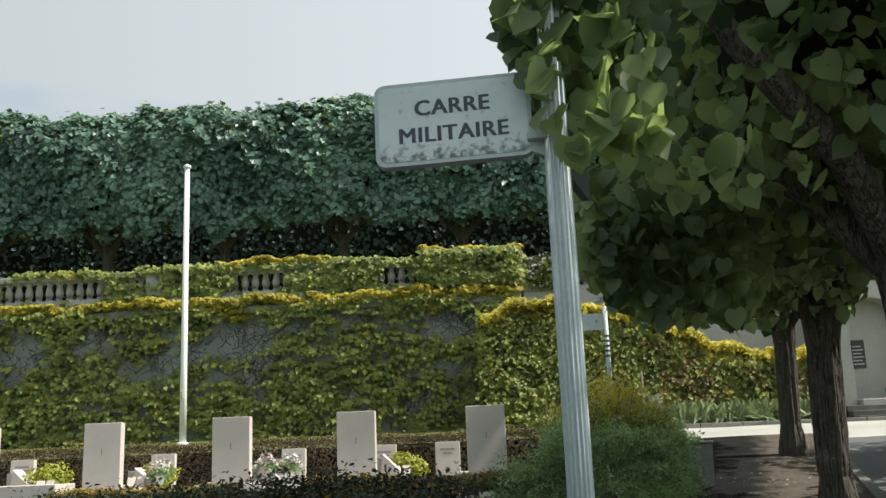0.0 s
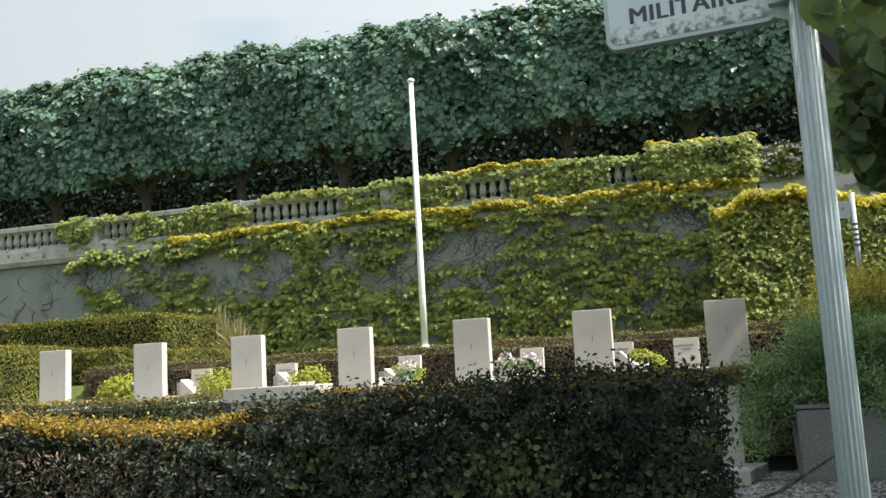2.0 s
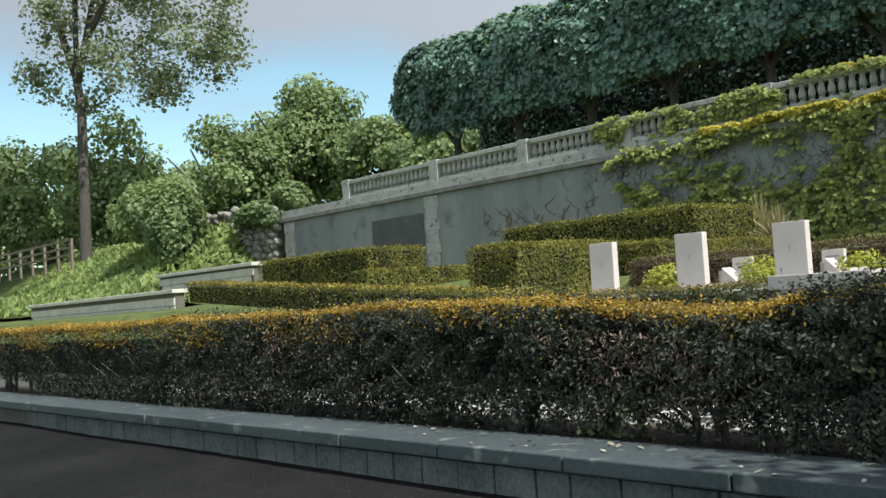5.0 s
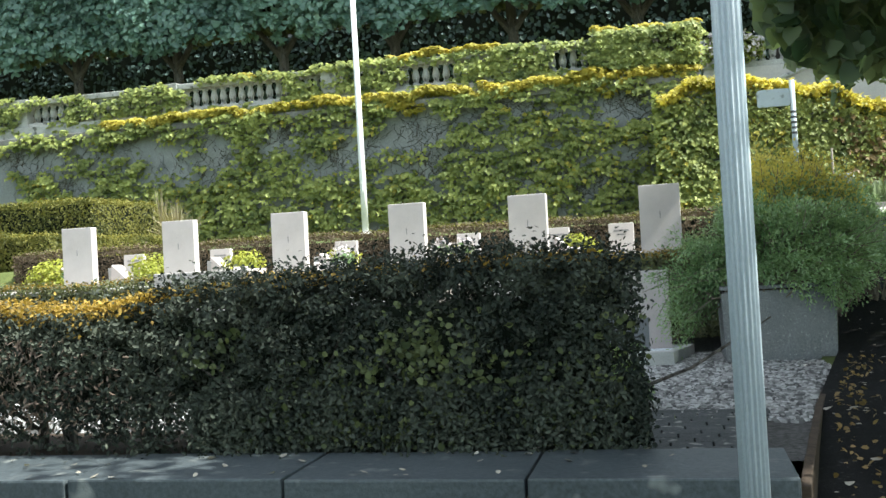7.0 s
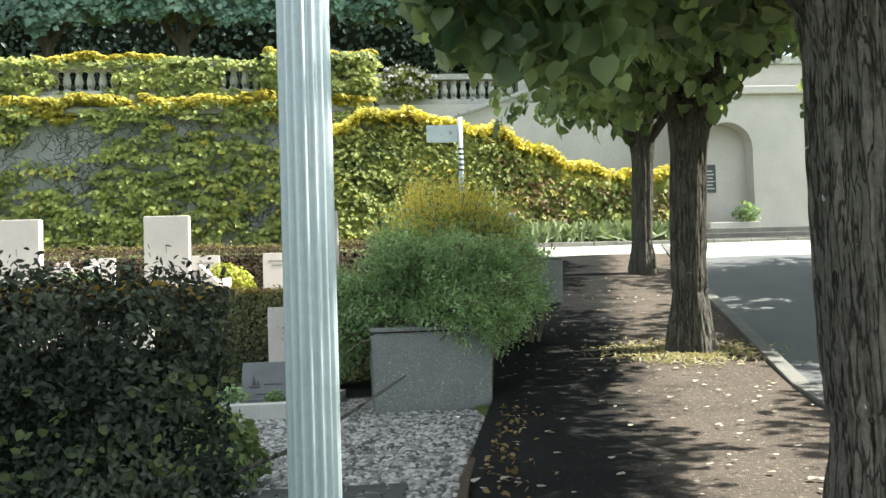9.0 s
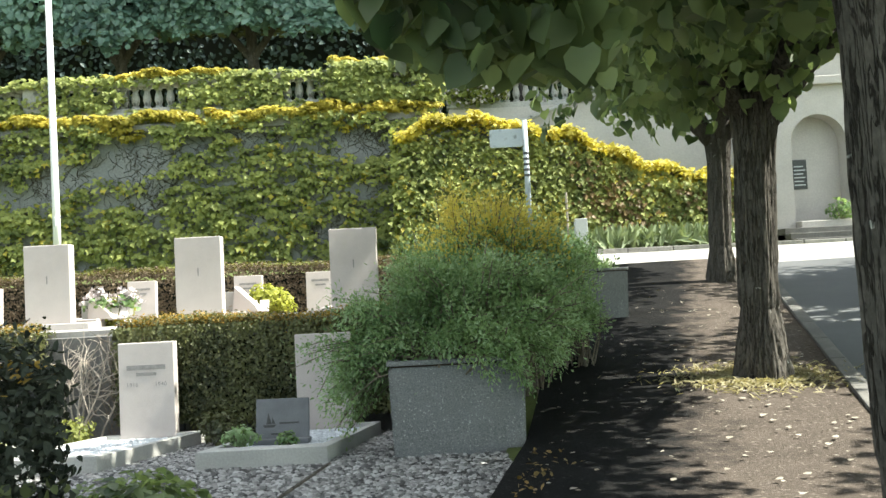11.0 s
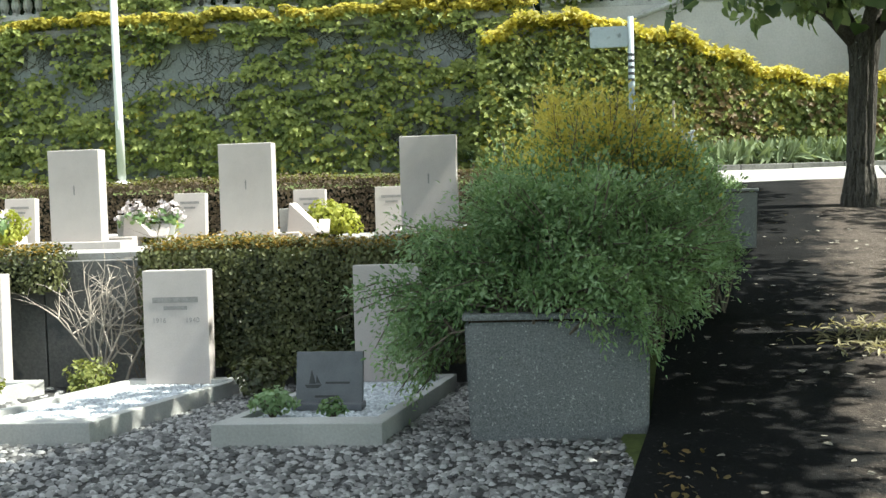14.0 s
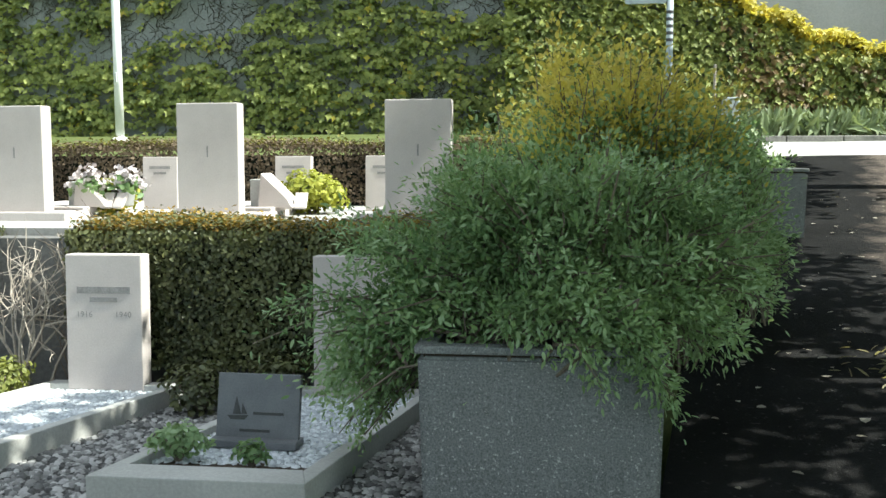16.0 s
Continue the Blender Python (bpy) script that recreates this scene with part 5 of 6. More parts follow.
pt = np.stack([pt[:, 0], wing_y(pt[:, 0]) + 0.22 + 0.9 * pt[:, 1] + 0.25 * rng.normal(size=len(pt)) * (rng.random(len(pt)) < 0.4), pt[:, 2] + wing_top(pt[:, 0]) + 0.07 * np.sin(2.3 * pt[:, 0]) + 0.06 * np.sin(5.7 * pt[:, 0])], 1)
hang("top_growth", leaf_mesh("top_growth", pt, nt_, 0.125, IVY, 0.4, 0.25), M["ivy_sunlit"], wing_creeper, "golden shoots along the top, coloured as sunlit", kind="stuff")
n = 1300
y = rng.uniform(20.95, 22.6, n)
z = rng.uniform(1.5, 4.6, n)
hang("corner_growth", leaf_mesh("corner_growth", np.stack([-0.5 - 0.1 * rng.random(n), y, z], 1), np.tile((-1.0, -0.2, 0.3), (n, 1)), 0.15, HEART, 0.8), M["ivy"], wing_creeper, kind="stuff")

# ---- plaster wall, right-hand balustrade, chapel front with niche ----
plaster = thing("wall_plaster", "pale plastered wall below the upper balustrade", "wall", kind="structure")
part("wall_body", box(0.8, 9.3, 26.4, 26.9, 1.0, 5.95), M["plaster"], plaster)
bm = bmesh.new()
tube(bm, [(2.2, 26.2, 5.3), (5.2, 26.2, 6.3)], [0.07, 0.07], 8)
part("stair_rail", bm, M["stone"], plaster, "sloping stone stair rail")
bal2 = thing("balustrade", "stone balustrade above the plastered wall", "balustrade", kind="structure")
part("bottom_rail", box(0.8, 9.3, 26.42, 26.8, 5.952, 6.1, bev=0.015), M["stone"], bal2)
part("hand_rail", box(0.8, 9.3, 26.38, 26.84, 6.66, 6.83, bev=0.02), M["stone"], bal2)
for xp in (1.0, 5.1, 9.1):
    part("pier", box(xp - 0.25, xp + 0.25, 26.36, 26.86, 6.0, 6.86, bev=0.015), M["stone"], bal2)
for k in range(28):
    x = 1.35 + 0.275 * k
    if abs(x - 5.1) > 0.3:
        o = new("baluster", bal_me)
        o.parent = bal2
        o.location = (x, 26.6, 0.375)
rose = thing("climbing_rose", "pale flowering climber on the balustrade", "climber", (1.6, 26.2, 6.0))
pr, dr = blob(900, (0, 0, 0.5), (0.9, 0.35, 0.5), 0.5)
hang("leaves", leaf_mesh("leaves", pr, dr, 0.12, HEART, 0.5), M["ivy"], rose)
pr, dr = blob(380, (0, -0.05, 0.55), (0.95, 0.38, 0.5), 0.3)
hang("blossom", leaf_mesh("blossom", pr, dr, 0.09, HEART, 0.2), M["petal"], rose, "white blossom")

chapel = thing("chapel", "pale plastered chapel front with an arched niche and steps", "building")
CX0, CX1, CY = 9.0, 15.5, 25.0
NX0, NX1, NZ0, NZ1 = 9.78, 11.25, 2.25, 4.35


def arch(n=12):
    c, r = (NX0 + NX1) / 2, (NX1 - NX0) / 2
    return [(c + r * math.cos(math.pi * k / n), NZ1 + r * math.sin(math.pi * k / n)) for k in range(n + 1)]


bm = bmesh.new()
ar = arch()
left = [(CX0, 1.2), (NX0, 1.2), (NX0, NZ1)] + ar[::-1][1:7] + [((NX0 + NX1) / 2, 6.7), (CX0, 6.7)]
right = [(NX1, 1.2), (CX1, 1.2), (CX1, 6.7), ((NX0 + NX1) / 2, 6.7)] + ar[::-1][6:12] + [(NX1, NZ1)]
for poly in (left, right):
    bm.faces.new([bm.verts.new((x, CY, z)) for x, z in poly])
rim = [(NX0, 1.2), (NX0, NZ1)] + ar[::-1][1:12] + [(NX1, NZ1), (NX1, 1.2)]
fr = [bm.verts.new((x, CY, z)) for x, z in rim]
bk = [bm.verts.new((x, CY + 0.55, z)) for x, z in rim]
for i in range(len(rim) - 1):
    bm.faces.new((fr[i], bk[i], bk[i + 1], fr[i + 1]))
bm.faces.new(bk)
add_box(bm, CX0, CX1, CY + 0.6, CY + 5, 1.2, 6.7)
part("facade", bm, M["plaster"], chapel)
part("cornice", box(CX0 - 0.15, CX1, CY - 0.18, CY + 0.3, 5.85, 6.08, bev=0.03), M["plaster"], chapel)
part("roof_course", box(CX0 - 0.1, CX1, CY - 0.1, CY + 5, 6.702, 6.95, bev=0.03), M["stone"], chapel)
pl = part("plaque", box(9.95, 10.35, CY + 0.515, CY + 0.548, 3.15, 3.95, bev=0.01), M["black"], chapel, "black inscription plaque")
for k in range(6):
    part("inscription_bar", box(10.0, 10.3 - 0.05 * (k % 2), CY + 0.511, CY + 0.517, 3.25 + 0.1 * k, 3.28 + 0.1 * k), M["box"], pl)
part("altar_ledge", box(NX0 + 0.01, NX1 - 0.01, CY - 0.35, CY + 0.54, 1.3, 2.25, bev=0.02), M["plaster"], chapel)
for k in range(4):
    part("step", box(9.2, 14.0, CY - 1.9 + 0.38 * k, CY + 0.0 - 0.002 * k, 1.3, 1.62 + 0.15 * k - 0.0, bev=0.015), M["kerb"], chapel)
small_plant("potted_rose", "leafy flowering plant in front of the niche", (10.9, 24.75, 2.22), (0.45, 0.2, 0.3), 260, 0.10, "shrub")

# ---- bed at the foot of the wing wall ----
bed = thing("flower_bed", "raised bed of iris leaves at the foot of the stair wall", "flower bed", kind="structure")
for k in range(9):
    x0 = 2.3 + 1.0 * k
    part("bed_kerb", prism([(x0, 19.42 + 0.2 * (x0 - 2.3)), (x0 + 0.985, 19.42 + 0.2 * (x0 - 1.315)), (x0 + 0.985, 19.58 + 0.2 * (x0 - 1.315)), (x0, 19.58 + 0.2 * (x0 - 2.3))], 1.3, 1.66, 0.015), M["cornice"], bed)
part("bed_soil", prism([(2.2, 19.58), (11, 21.3), (11, 22.9), (2.2, 21.1)], 1.3, 1.58), M["soil"], bed)
iris = thing("iris_clump", "row of pale green iris blades", "plant", kind="stuff")
n = 900
x = rng.uniform(3.0, 7.6, n)
y = 19.9 + 0.2 * (x - 2.3) + rng.uniform(0, 0.8, n)
pts = np.stack([x, y, 1.78 + 0.12 * rng.random(n)], 1)
hang("foliage", leaf_mesh("blades", pts, np.tile((0, -1.0, 0.1), (n, 1)), 0.5, BLADE, -0.9, 0.4), M["iris"], iris)

far_sign = thing("street_sign", "grey post with a blank pale sign plate", "sign", (2.02, 17.15, zp(17.15)))
part("pole", lathe([(0.05, 0), (0.05, 2.75)], 20), M["post"], far_sign, smooth=True)
put(part("panel", rounded_plate(0.6, 0.33, 0.04, 0.05), M["plate"], far_sign), pose(-0.35, -0.02, 3.70 - zp(17.15)))
for k in range(5):
    part("band", lathe([(0.052, 1.72 + 0.1 * k), (0.052, 1.765 + 0.1 * k)], 20), M["band"], far_sign, "dark painted band")
box_post = thing("service_box", "small grey metal service box on a stand", "box", (3.25, 19.25, zp(19.25)))
part("cabinet", box(-0.13, 0.13, -0.09, 0.09, 0.2, 0.78, bev=0.015), M["box"], box_post)
part("stand", lathe([(0.05, -0.05), (0.05, 0.2)], 12), M["box"], box_post)
stake = thing("stake", "thin pale wooden stake", "stake", (2.98, 19.2, zp(19.2)))
part("rod", lathe([(0.025, -0.05), (0.022, 1.33)], 10), M["deadwood"], stake)

# ---- lime hedge on the upper terrace ----
lime_row = thing("pleached_limes", "long clipped row of lime trees forming a high hedge", "trees", (W0[0], W0[1], 0), WR)
L0, L1 = -35.7, 14.0
YF, YB, ZB = 3.4, 6.6, 8.75


def lime_face(x, s):
    """The clipped section: s runs up the front, over the rounded shoulder and back along the top. Gives place and normal."""
    a = np.clip((s - 0.60) / 0.22, 0, 1) * math.pi / 2
    up = np.clip(s / 0.60, 0, 1)
    back = np.clip((s - 0.82) / 0.18, 0, 1)
    sill = ZB + 0.16 * np.sin(0.9 * x + 1) + 0.13 * np.sin(2.3 * x) + 0.10 * np.sin(5.1 * x) + 0.9 * np.clip(1 - (x - L0) / 3.0, 0, 1)
    y = YF + 0.30 * (1 - up) ** 2 + 1.2 * (1 - np.cos(a)) + 1.9 * back
    z = sill + (11.45 - sill) * up + 1.05 * np.sin(a)
    end = np.clip(1 - (x - L0) / 1.8, 0, 1)
    y = y + 1.8 * (1 - np.sqrt(1 - end ** 2))
    z = z - 0.7 * end ** 2 * np.clip(up - 0.4, 0, 1)
    lump = 0.10 * np.sin(1.1 * x + 2.1 * z) + 0.08 * np.sin(2.9 * x - 1.7 * z) + 0.06 * np.sin(5.3 * x + 4.1 * z)
    nn = np.stack([-1.2 * end, -np.cos(a), np.sin(a) + 0.1], 1)
    return np.stack([x, y, z], 1) + lump[:, None] * nn, nn


m, per = 9500, 12
cx = rng.uniform(L0, L1, m)
cs = rng.random(m) ** 0.95
c, nn = lime_face(cx, cs)
f = np.sqrt(rng.random((m, per, 1)))
reach = rng.uniform(-0.12, 0.30, (m, 1, 1))
pts = c[:, None] + nn[:, None] * (reach * (0.3 + 0.7 * f)) + np.array([0, 0, -0.30]) * (f ** 2 * (1.1 - cs[:, None, None])) + 0.11 * rng.normal(size=(m, per, 3)) * np.array([1.0, 0.4, 0.7])
pts = pts.reshape(-1, 3)
u = np.repeat(cs, per)
nrm = np.repeat(nn, per, 0) + np.array([0.1, -0.1, 0.55])
# Leaves over the shoulder are picked out for the sunlit colour.
young = u > 0.76 + 0.14 * rng.random(m * per)
hang("leaves", leaf_mesh("leaves", pts[~young], nrm[~young], 0.185, HEART, 0.8, 0.4), M["lime"], lime_row, kind="stuff")
hang("sunlit_leaves", leaf_mesh("sunlit_leaves", pts[young], nrm[young], 0.175, HEART, 0.2, 0.5), M["lime_sunlit"], lime_row, "pale yellow-green leaves along the top, coloured as sunlit", kind="stuff")
m, per = 700, 12
ce = np.stack([np.full(m, L0 + 0.15), rng.uniform(YF + 1.2, YB - 0.3, m), rng.uniform(9.3, 12.3, m)], 1)
ce[:, 0] += 0.5 * np.clip(np.abs(ce[:, 2] - 10.9) - 0.7, 0, 1) ** 2 - rng.uniform(-0.1, 0.2, m)
pe = (ce[:, None] + 0.15 * rng.normal(size=(m, per, 3))).reshape(-1, 3)
hang("end_leaves", leaf_mesh("end_leaves", pe, np.tile((-1.0, -0.3, 0.4), (m * per, 1)), 0.19, HEART, 0.8, 0.4), M["lime"], lime_row, kind="stuff")
m, per = 260, 9
ch = np.stack([rng.uniform(L0 + 1.5, L1, m), YF + 0.25 + 1.2 * rng.random(m) ** 2, ZB + 0.25 - 0.35 * rng.random(m) ** 2], 1)
ph = (ch[:, None] + np.stack([0.10 * rng.normal(size=(m, per)), 0.10 * rng.normal(size=(m, per)), -0.35 * rng.random((m, per))], 2)).reshape(-1, 3)
hang("hanging_leaves", leaf_mesh("hanging_leaves", ph, np.tile((0.0, -1.0, 0.3), (m * per, 1)), 0.18, HEART, 0.9, 0.5), M["lime"], lime_row, kind="stuff")
# Underside leaves get a darker green than the limes, painting the shade there.
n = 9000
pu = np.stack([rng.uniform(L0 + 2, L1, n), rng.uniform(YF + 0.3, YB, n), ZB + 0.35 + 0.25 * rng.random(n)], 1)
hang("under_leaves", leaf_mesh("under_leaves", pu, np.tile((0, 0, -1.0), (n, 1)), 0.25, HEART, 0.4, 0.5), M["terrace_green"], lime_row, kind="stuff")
# Solid near-black body in place of the shade inside the lime row.
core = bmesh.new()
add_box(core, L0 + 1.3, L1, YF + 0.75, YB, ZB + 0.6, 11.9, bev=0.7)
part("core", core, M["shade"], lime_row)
for k in range(11):
    x = L0 + 3.0 + 3.9 * k
    bm = bmesh.new()
    tube(bm, [(x, YF + 1.7, 5.3), (x + 0.05, YF + 1.7, 7.6), (x - 0.05, YF + 1.75, 9.6)], [0.2, 0.17, 0.15], 10)
    for s in (-1, 1):
        tube(bm, [(x, YF + 1.7, 8.0), (x + 0.7 * s, YF + 1.6, 8.9), (x + 1.5 * s, YF + 1.5, 9.8)], [0.12, 0.09, 0.06], 7)
    part("trunk", bm, M["bark"], lime_row)
# Added backing: fills the dark gap below the limes with shade-coloured leaves.
hedge("shade_hedge", "added hedge in shade colours closing the gap behind the lime trees", (-36, 14, 9.8, 10.8, 5.2, 11.2), 13000, 0.2, "shade_green", (W0[0], W0[1], 0), WR, faces="fl")


# ---- trees along the footpath ----
def tree_trunk(t, h, r, seed, limbs, lean=0.0):
    g = np.random.default_rng(seed)
    bm = bmesh.new()
    sides, rings = 150, []
    hs = np.linspace(-0.1, h, 90)
    ridge = g.uniform(0, 6.28, 5)
    for z in hs:
        k = z / h
        rr = r * (1.28 - 0.5 * min(1, k * 4) + 0.22 * max(0, k - 0.75) * 4 * 0.6) if k < 0.25 else r * (0.86 + 0.25 * max(0, k - 0.8) * 5)
        ring = []
        for i in range(sides):
            a = 2 * math.pi * i / sides
            q = rr * (1 + 0.06 * math.sin(3 * a + ridge[0] + 0.8 * z) + 0.05 * math.sin(7 * a + ridge[1] + 0.5 * z) + 0.035 * math.sin(13 * a + ridge[2]))
            f = noise.noise(Vector((7.5 * math.cos(a), 7.5 * math.sin(a), 1.1 * z + seed)))
            q -= rr * 0.13 * max(0.0, 0.16 - abs(f)) / 0.16
            q += rr * 0.03 * noise.noise(Vector((16 * math.cos(a), 16 * math.sin(a), 9 * z + seed)))
            ring.append(bm.verts.new((q * math.cos(a) + lean * z + 0.02 * math.sin(1.5 * z + ridge[3]), q * math.sin(a) + 0.03 * math.sin(1.9 * z), z)))
        rings.append(ring)
    for lo, hi in zip(rings, rings[1:]):
        for i in range(sides):
            bm.faces.new((lo[i], lo[(i + 1) % sides], hi[(i + 1) % sides], hi[i]))
    bm.faces.new(rings[-1])
    part("trunk", bm, M["bark"], t, smooth=True)
    for k in range(limbs):
        a = 2 * math.pi * (k + 0.3 * g.random()) / limbs + 0.4
        bm = bmesh.new()
        c, s = math.cos(a), math.sin(a)
        ox = lean * h
        tube(bm, [(ox + 0.05 * c, 0.05 * s, h - 0.25), (ox + 0.45 * c, 0.45 * s, h + 0.25), (ox + 1.1 * c, 1.1 * s, h + 0.65), (ox + 1.7 * c, 1.7 * s, h + 1.2)], [r * 0.5, r * 0.4, r * 0.27, r * 0.12], 9)
        part("limb", bm, M["bark"], t, smooth=True)


# lower edge of the first tree's hanging branch across its width, and of its crown along the path
FRINGE = ((-0.36, -0.27, -0.12, 0.1), (2.42, 2.12, 1.74, 1.6))
INNER = ((0.10, 0.18, 0.28, 0.55, 0.9), (2.10, 1.96, 1.87, 1.76, 1.73))
CLEARANCE = ((0.0, 0.8, 1.5, 2.3, 2.6, 3.0, 4.0, 6.0), (1.95, 2.0, 2.1, 2.25, 1.95, 1.96, 2.15, 2.5))


def clear(p):
    """Leaves that hang high enough over the path and clear of its open side."""
    return (p[:, 2] > np.interp(p[:, 1], *CLEARANCE)) & ((p[:, 0] > 0.22 + 0.10 * (p[:, 1] - 2)) | (p[:, 2] > 2.6) | (p[:, 1] < 1.6)) & (p[:, 0] > -0.35)


def path_tree(x, y, h, r, seed, radius, bottom, n, size, label, along=1.0, off=(0.0, 0.0), lean=0.0, branch=False, rise=0.42, slot=0.0):
    """A broad-leaved tree whose crown is drawn out along the row."""
    t = thing("tree", label, "tree", (x, y, zp(y) + 0.0), 0, "trees along the footpath")
    tree_trunk(t, h, r, seed, 6, lean)
    size3 = (radius, radius * along, 1.75)
    mid = (off[0], off[1], bottom + 1.6)

    def low(a, b):
        return bottom + 0.12 * np.sin(2.3 * a + seed) + 0.12 * np.sin(2.9 * b) + 0.13 * np.sqrt(a * a + b * b) - 0.24 * np.clip(-a - 0.2, 0, 1.5) + rise * np.clip(a - 0.12, 0, 2) + slot * np.clip(a - 0.10, 0, 2) * np.clip(1.5 - np.abs(b) / 0.22, 0, 1)

    p, d = blob(n, mid, size3, 0.8)
    p[:, 0] += 0.25 * (p[:, 1] - off[1])
    floor_z = low(p[:, 0], p[:, 1])
    p[:, 2] = np.where(p[:, 2] < floor_z, floor_z + 0.4 * rng.random(n) ** 2, p[:, 2])
    if branch:
        k = clear(p + np.array([x, y, zp(y)]))
        p, d = p[k], d[k]
        m = 420
        bx, by = -0.33 + 0.45 * rng.random(m) ** 1.2, 0.32 + 0.45 * rng.random(m)
        bz = np.maximum(1.95, np.interp(bx, *FRINGE)) + 0.5 * (by - 0.3) + 0.65 * rng.random(m) ** 1.3
        m2 = 1000
        cx, cy = 0.10 + 0.85 * rng.random(m2), 2.45 + 0.7 * rng.random(m2)
        cz = np.interp(cx, *INNER) + 0.20 * (cy - 2.5) + 0.04 * rng.normal(size=m2) + 0.6 * rng.random(m2) ** 1.4
        bp = np.concatenate([np.stack([bx, by, bz], 1), np.stack([cx, cy, cz], 1)]) - np.array([x, y, zp(y)])
        p, d = np.concatenate([p, bp]), np.concatenate([d, np.tile((-0.7, -0.6, 0.2), (m + m2, 1))])
    hang("crown", leaf_mesh("crown", p, d * 0.6 + np.array([0, -0.3, 0.15]), size, ROUND, 1.1, 0.55), M["near"], t, kind="stuff")
    m, per = 260, 10
    p, d = blob(m, mid, size3, 0.6)
    p[:, 0] += 0.25 * (p[:, 1] - off[1])
    p[:, 2] = np.minimum(p[:, 2], low(p[:, 0], p[:, 1]) + 0.2 + 0.7 * rng.random(m))
    k = np.linspace(0, 1, per)
    ln = rng.uniform(0.2, 0.5, m)
    q = p[:, None] + np.stack([0.25 * d[:, 0, None] * k * ln[:, None], 0.25 * d[:, 1, None] * k * ln[:, None], -(k ** 1.3) * ln[:, None]], 2)
    q[:, :, 2] = np.maximum(q[:, :, 2], (low(p[:, 0], p[:, 1]) - 0.08)[:, None])
    q = q.reshape(-1, 3) + 0.05 * rng.normal(size=(m * per, 3))
    d = np.repeat(d, per, 0)
    if branch:
        k = clear(q + np.array([x, y, zp(y)]))
        q, d = q[k], d[k]
    hang("drooping_shoot", leaf_mesh("drooping_shoot", q, d * np.array([1, 1, 0.2]) + np.array([0, -0.4, 0.1]), size, ROUND, 1.7, 0.6), M["near"], t, kind="stuff")
    # Near-black ellipsoid painted as the crown's inner shade; it also blocks sun.
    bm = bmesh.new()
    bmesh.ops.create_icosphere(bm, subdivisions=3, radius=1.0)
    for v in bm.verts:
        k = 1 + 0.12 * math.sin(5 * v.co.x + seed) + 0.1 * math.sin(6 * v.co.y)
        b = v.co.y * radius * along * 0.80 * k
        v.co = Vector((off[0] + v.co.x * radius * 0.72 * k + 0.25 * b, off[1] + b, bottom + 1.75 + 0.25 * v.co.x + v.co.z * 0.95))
    part("inner_shade", bm, M["shade"], t, "near-black core painting the shade inside the crown", smooth=True)
    return t


t1 = path_tree(1.68, 2.05, 2.15, 0.20, 3, 1.98, 2.02, 19000, 0.10, "broad-leaved tree with fissured grey trunk beside the footpath", 1.65, (0.50, 1.35), -0.06, True)
t2 = path_tree(2.93, 7.55, 2.3, 0.185, 5, 1.90, 2.35, 15000, 0.115, "broad-leaved tree with a thick trunk on the footpath", 2.0, (0.30, 0.1), 0.045, rise=0.42, slot=0.95)
t3 = path_tree(4.7, 14.45, 2.35, 0.19, 9, 1.6, 2.65, 7500, 0.14, "broad-leaved tree with a slim leaning trunk on the footpath", 2.0, (0.1, 0.0), rise=0.42, slot=0.95)
# Unseen trees, added across the road to throw shade on it.
for x, y in ((7.9, 4.2), (8.5, 9.0), (9.7, 13.4)):
    far_side = path_tree(x, y, 2.3, 0.19, 13, 2.3, 2.3, 6000, 0.14, "unseen broad-leaved tree added across the road for its shade", 1.15)

# ---- planter with shrubs ----
planter = thing("planter", "large square concrete planter with exposed aggregate", "planter", (0.44, 6.0, -0.01))
bm = bmesh.new()
H = 0.592
rings = [[(-0.43, 0), (0.43, 0), (0.43, 0.86), (-0.43, 0.86)], [(-0.445, -0.015), (0.445, -0.015), (0.445, 0.875), (-0.445, 0.875)], [(-0.375, 0.055), (0.375, 0.055), (0.375, 0.805), (-0.375, 0.805)], [(-0.37, 0.06), (0.37, 0.06), (0.37, 0.80), (-0.37, 0.80)]]
vr = [[bm.verts.new((x, y, z)) for x, y in ring] for ring, z in zip(rings, (0.0, H, H, H - 0.12))]
bm.faces.new(vr[0][::-1])
for lo, hi in zip(vr, vr[1:]):
    for i in range(4):
        bm.faces.new((lo[i], lo[(i + 1) % 4], hi[(i + 1) % 4], hi[i]))
bmesh.ops.bevel(bm, geom=[e for e in bm.edges if abs(e.verts[0].co.z - e.verts[1].co.z) > 0.3 or (e.verts[0].co.z > H - 0.01 and e.verts[1].co.z > H - 0.01)], offset=0.012, segments=2, affect="EDGES")
part("trough", bm, M["planter"], planter)
rim = bmesh.new()
for x0, x1, y0, y1 in ((-0.455, 0.455, -0.026, 0.05), (-0.455, 0.455, 0.81, 0.886), (-0.455, -0.375, 0.052, 0.808), (0.375, 0.455, 0.052, 0.808)):
    add_box(rim, x0, x1, y0, y1, H + 0.012, H + 0.042, bev=0.008)
part("rim", rim, M["planter"], planter, "thin concrete lip over a joint darkened as its shadow")
# Dark filler in the joint paints the lip's shadow line.
part("joint", box(-0.425, 0.425, 0.01, 0.85, H - 0.01, H + 0.014), M["soil"], planter)
part("soil", box(-0.369, 0.369, 0.061, 0.799, 0.1, H - 0.06), M["soil"], planter)
planter2 = copy_thing(planter, Matrix())
planter2.matrix_world = pose(2.15, 11.2, zp(11.2) - 0.02)


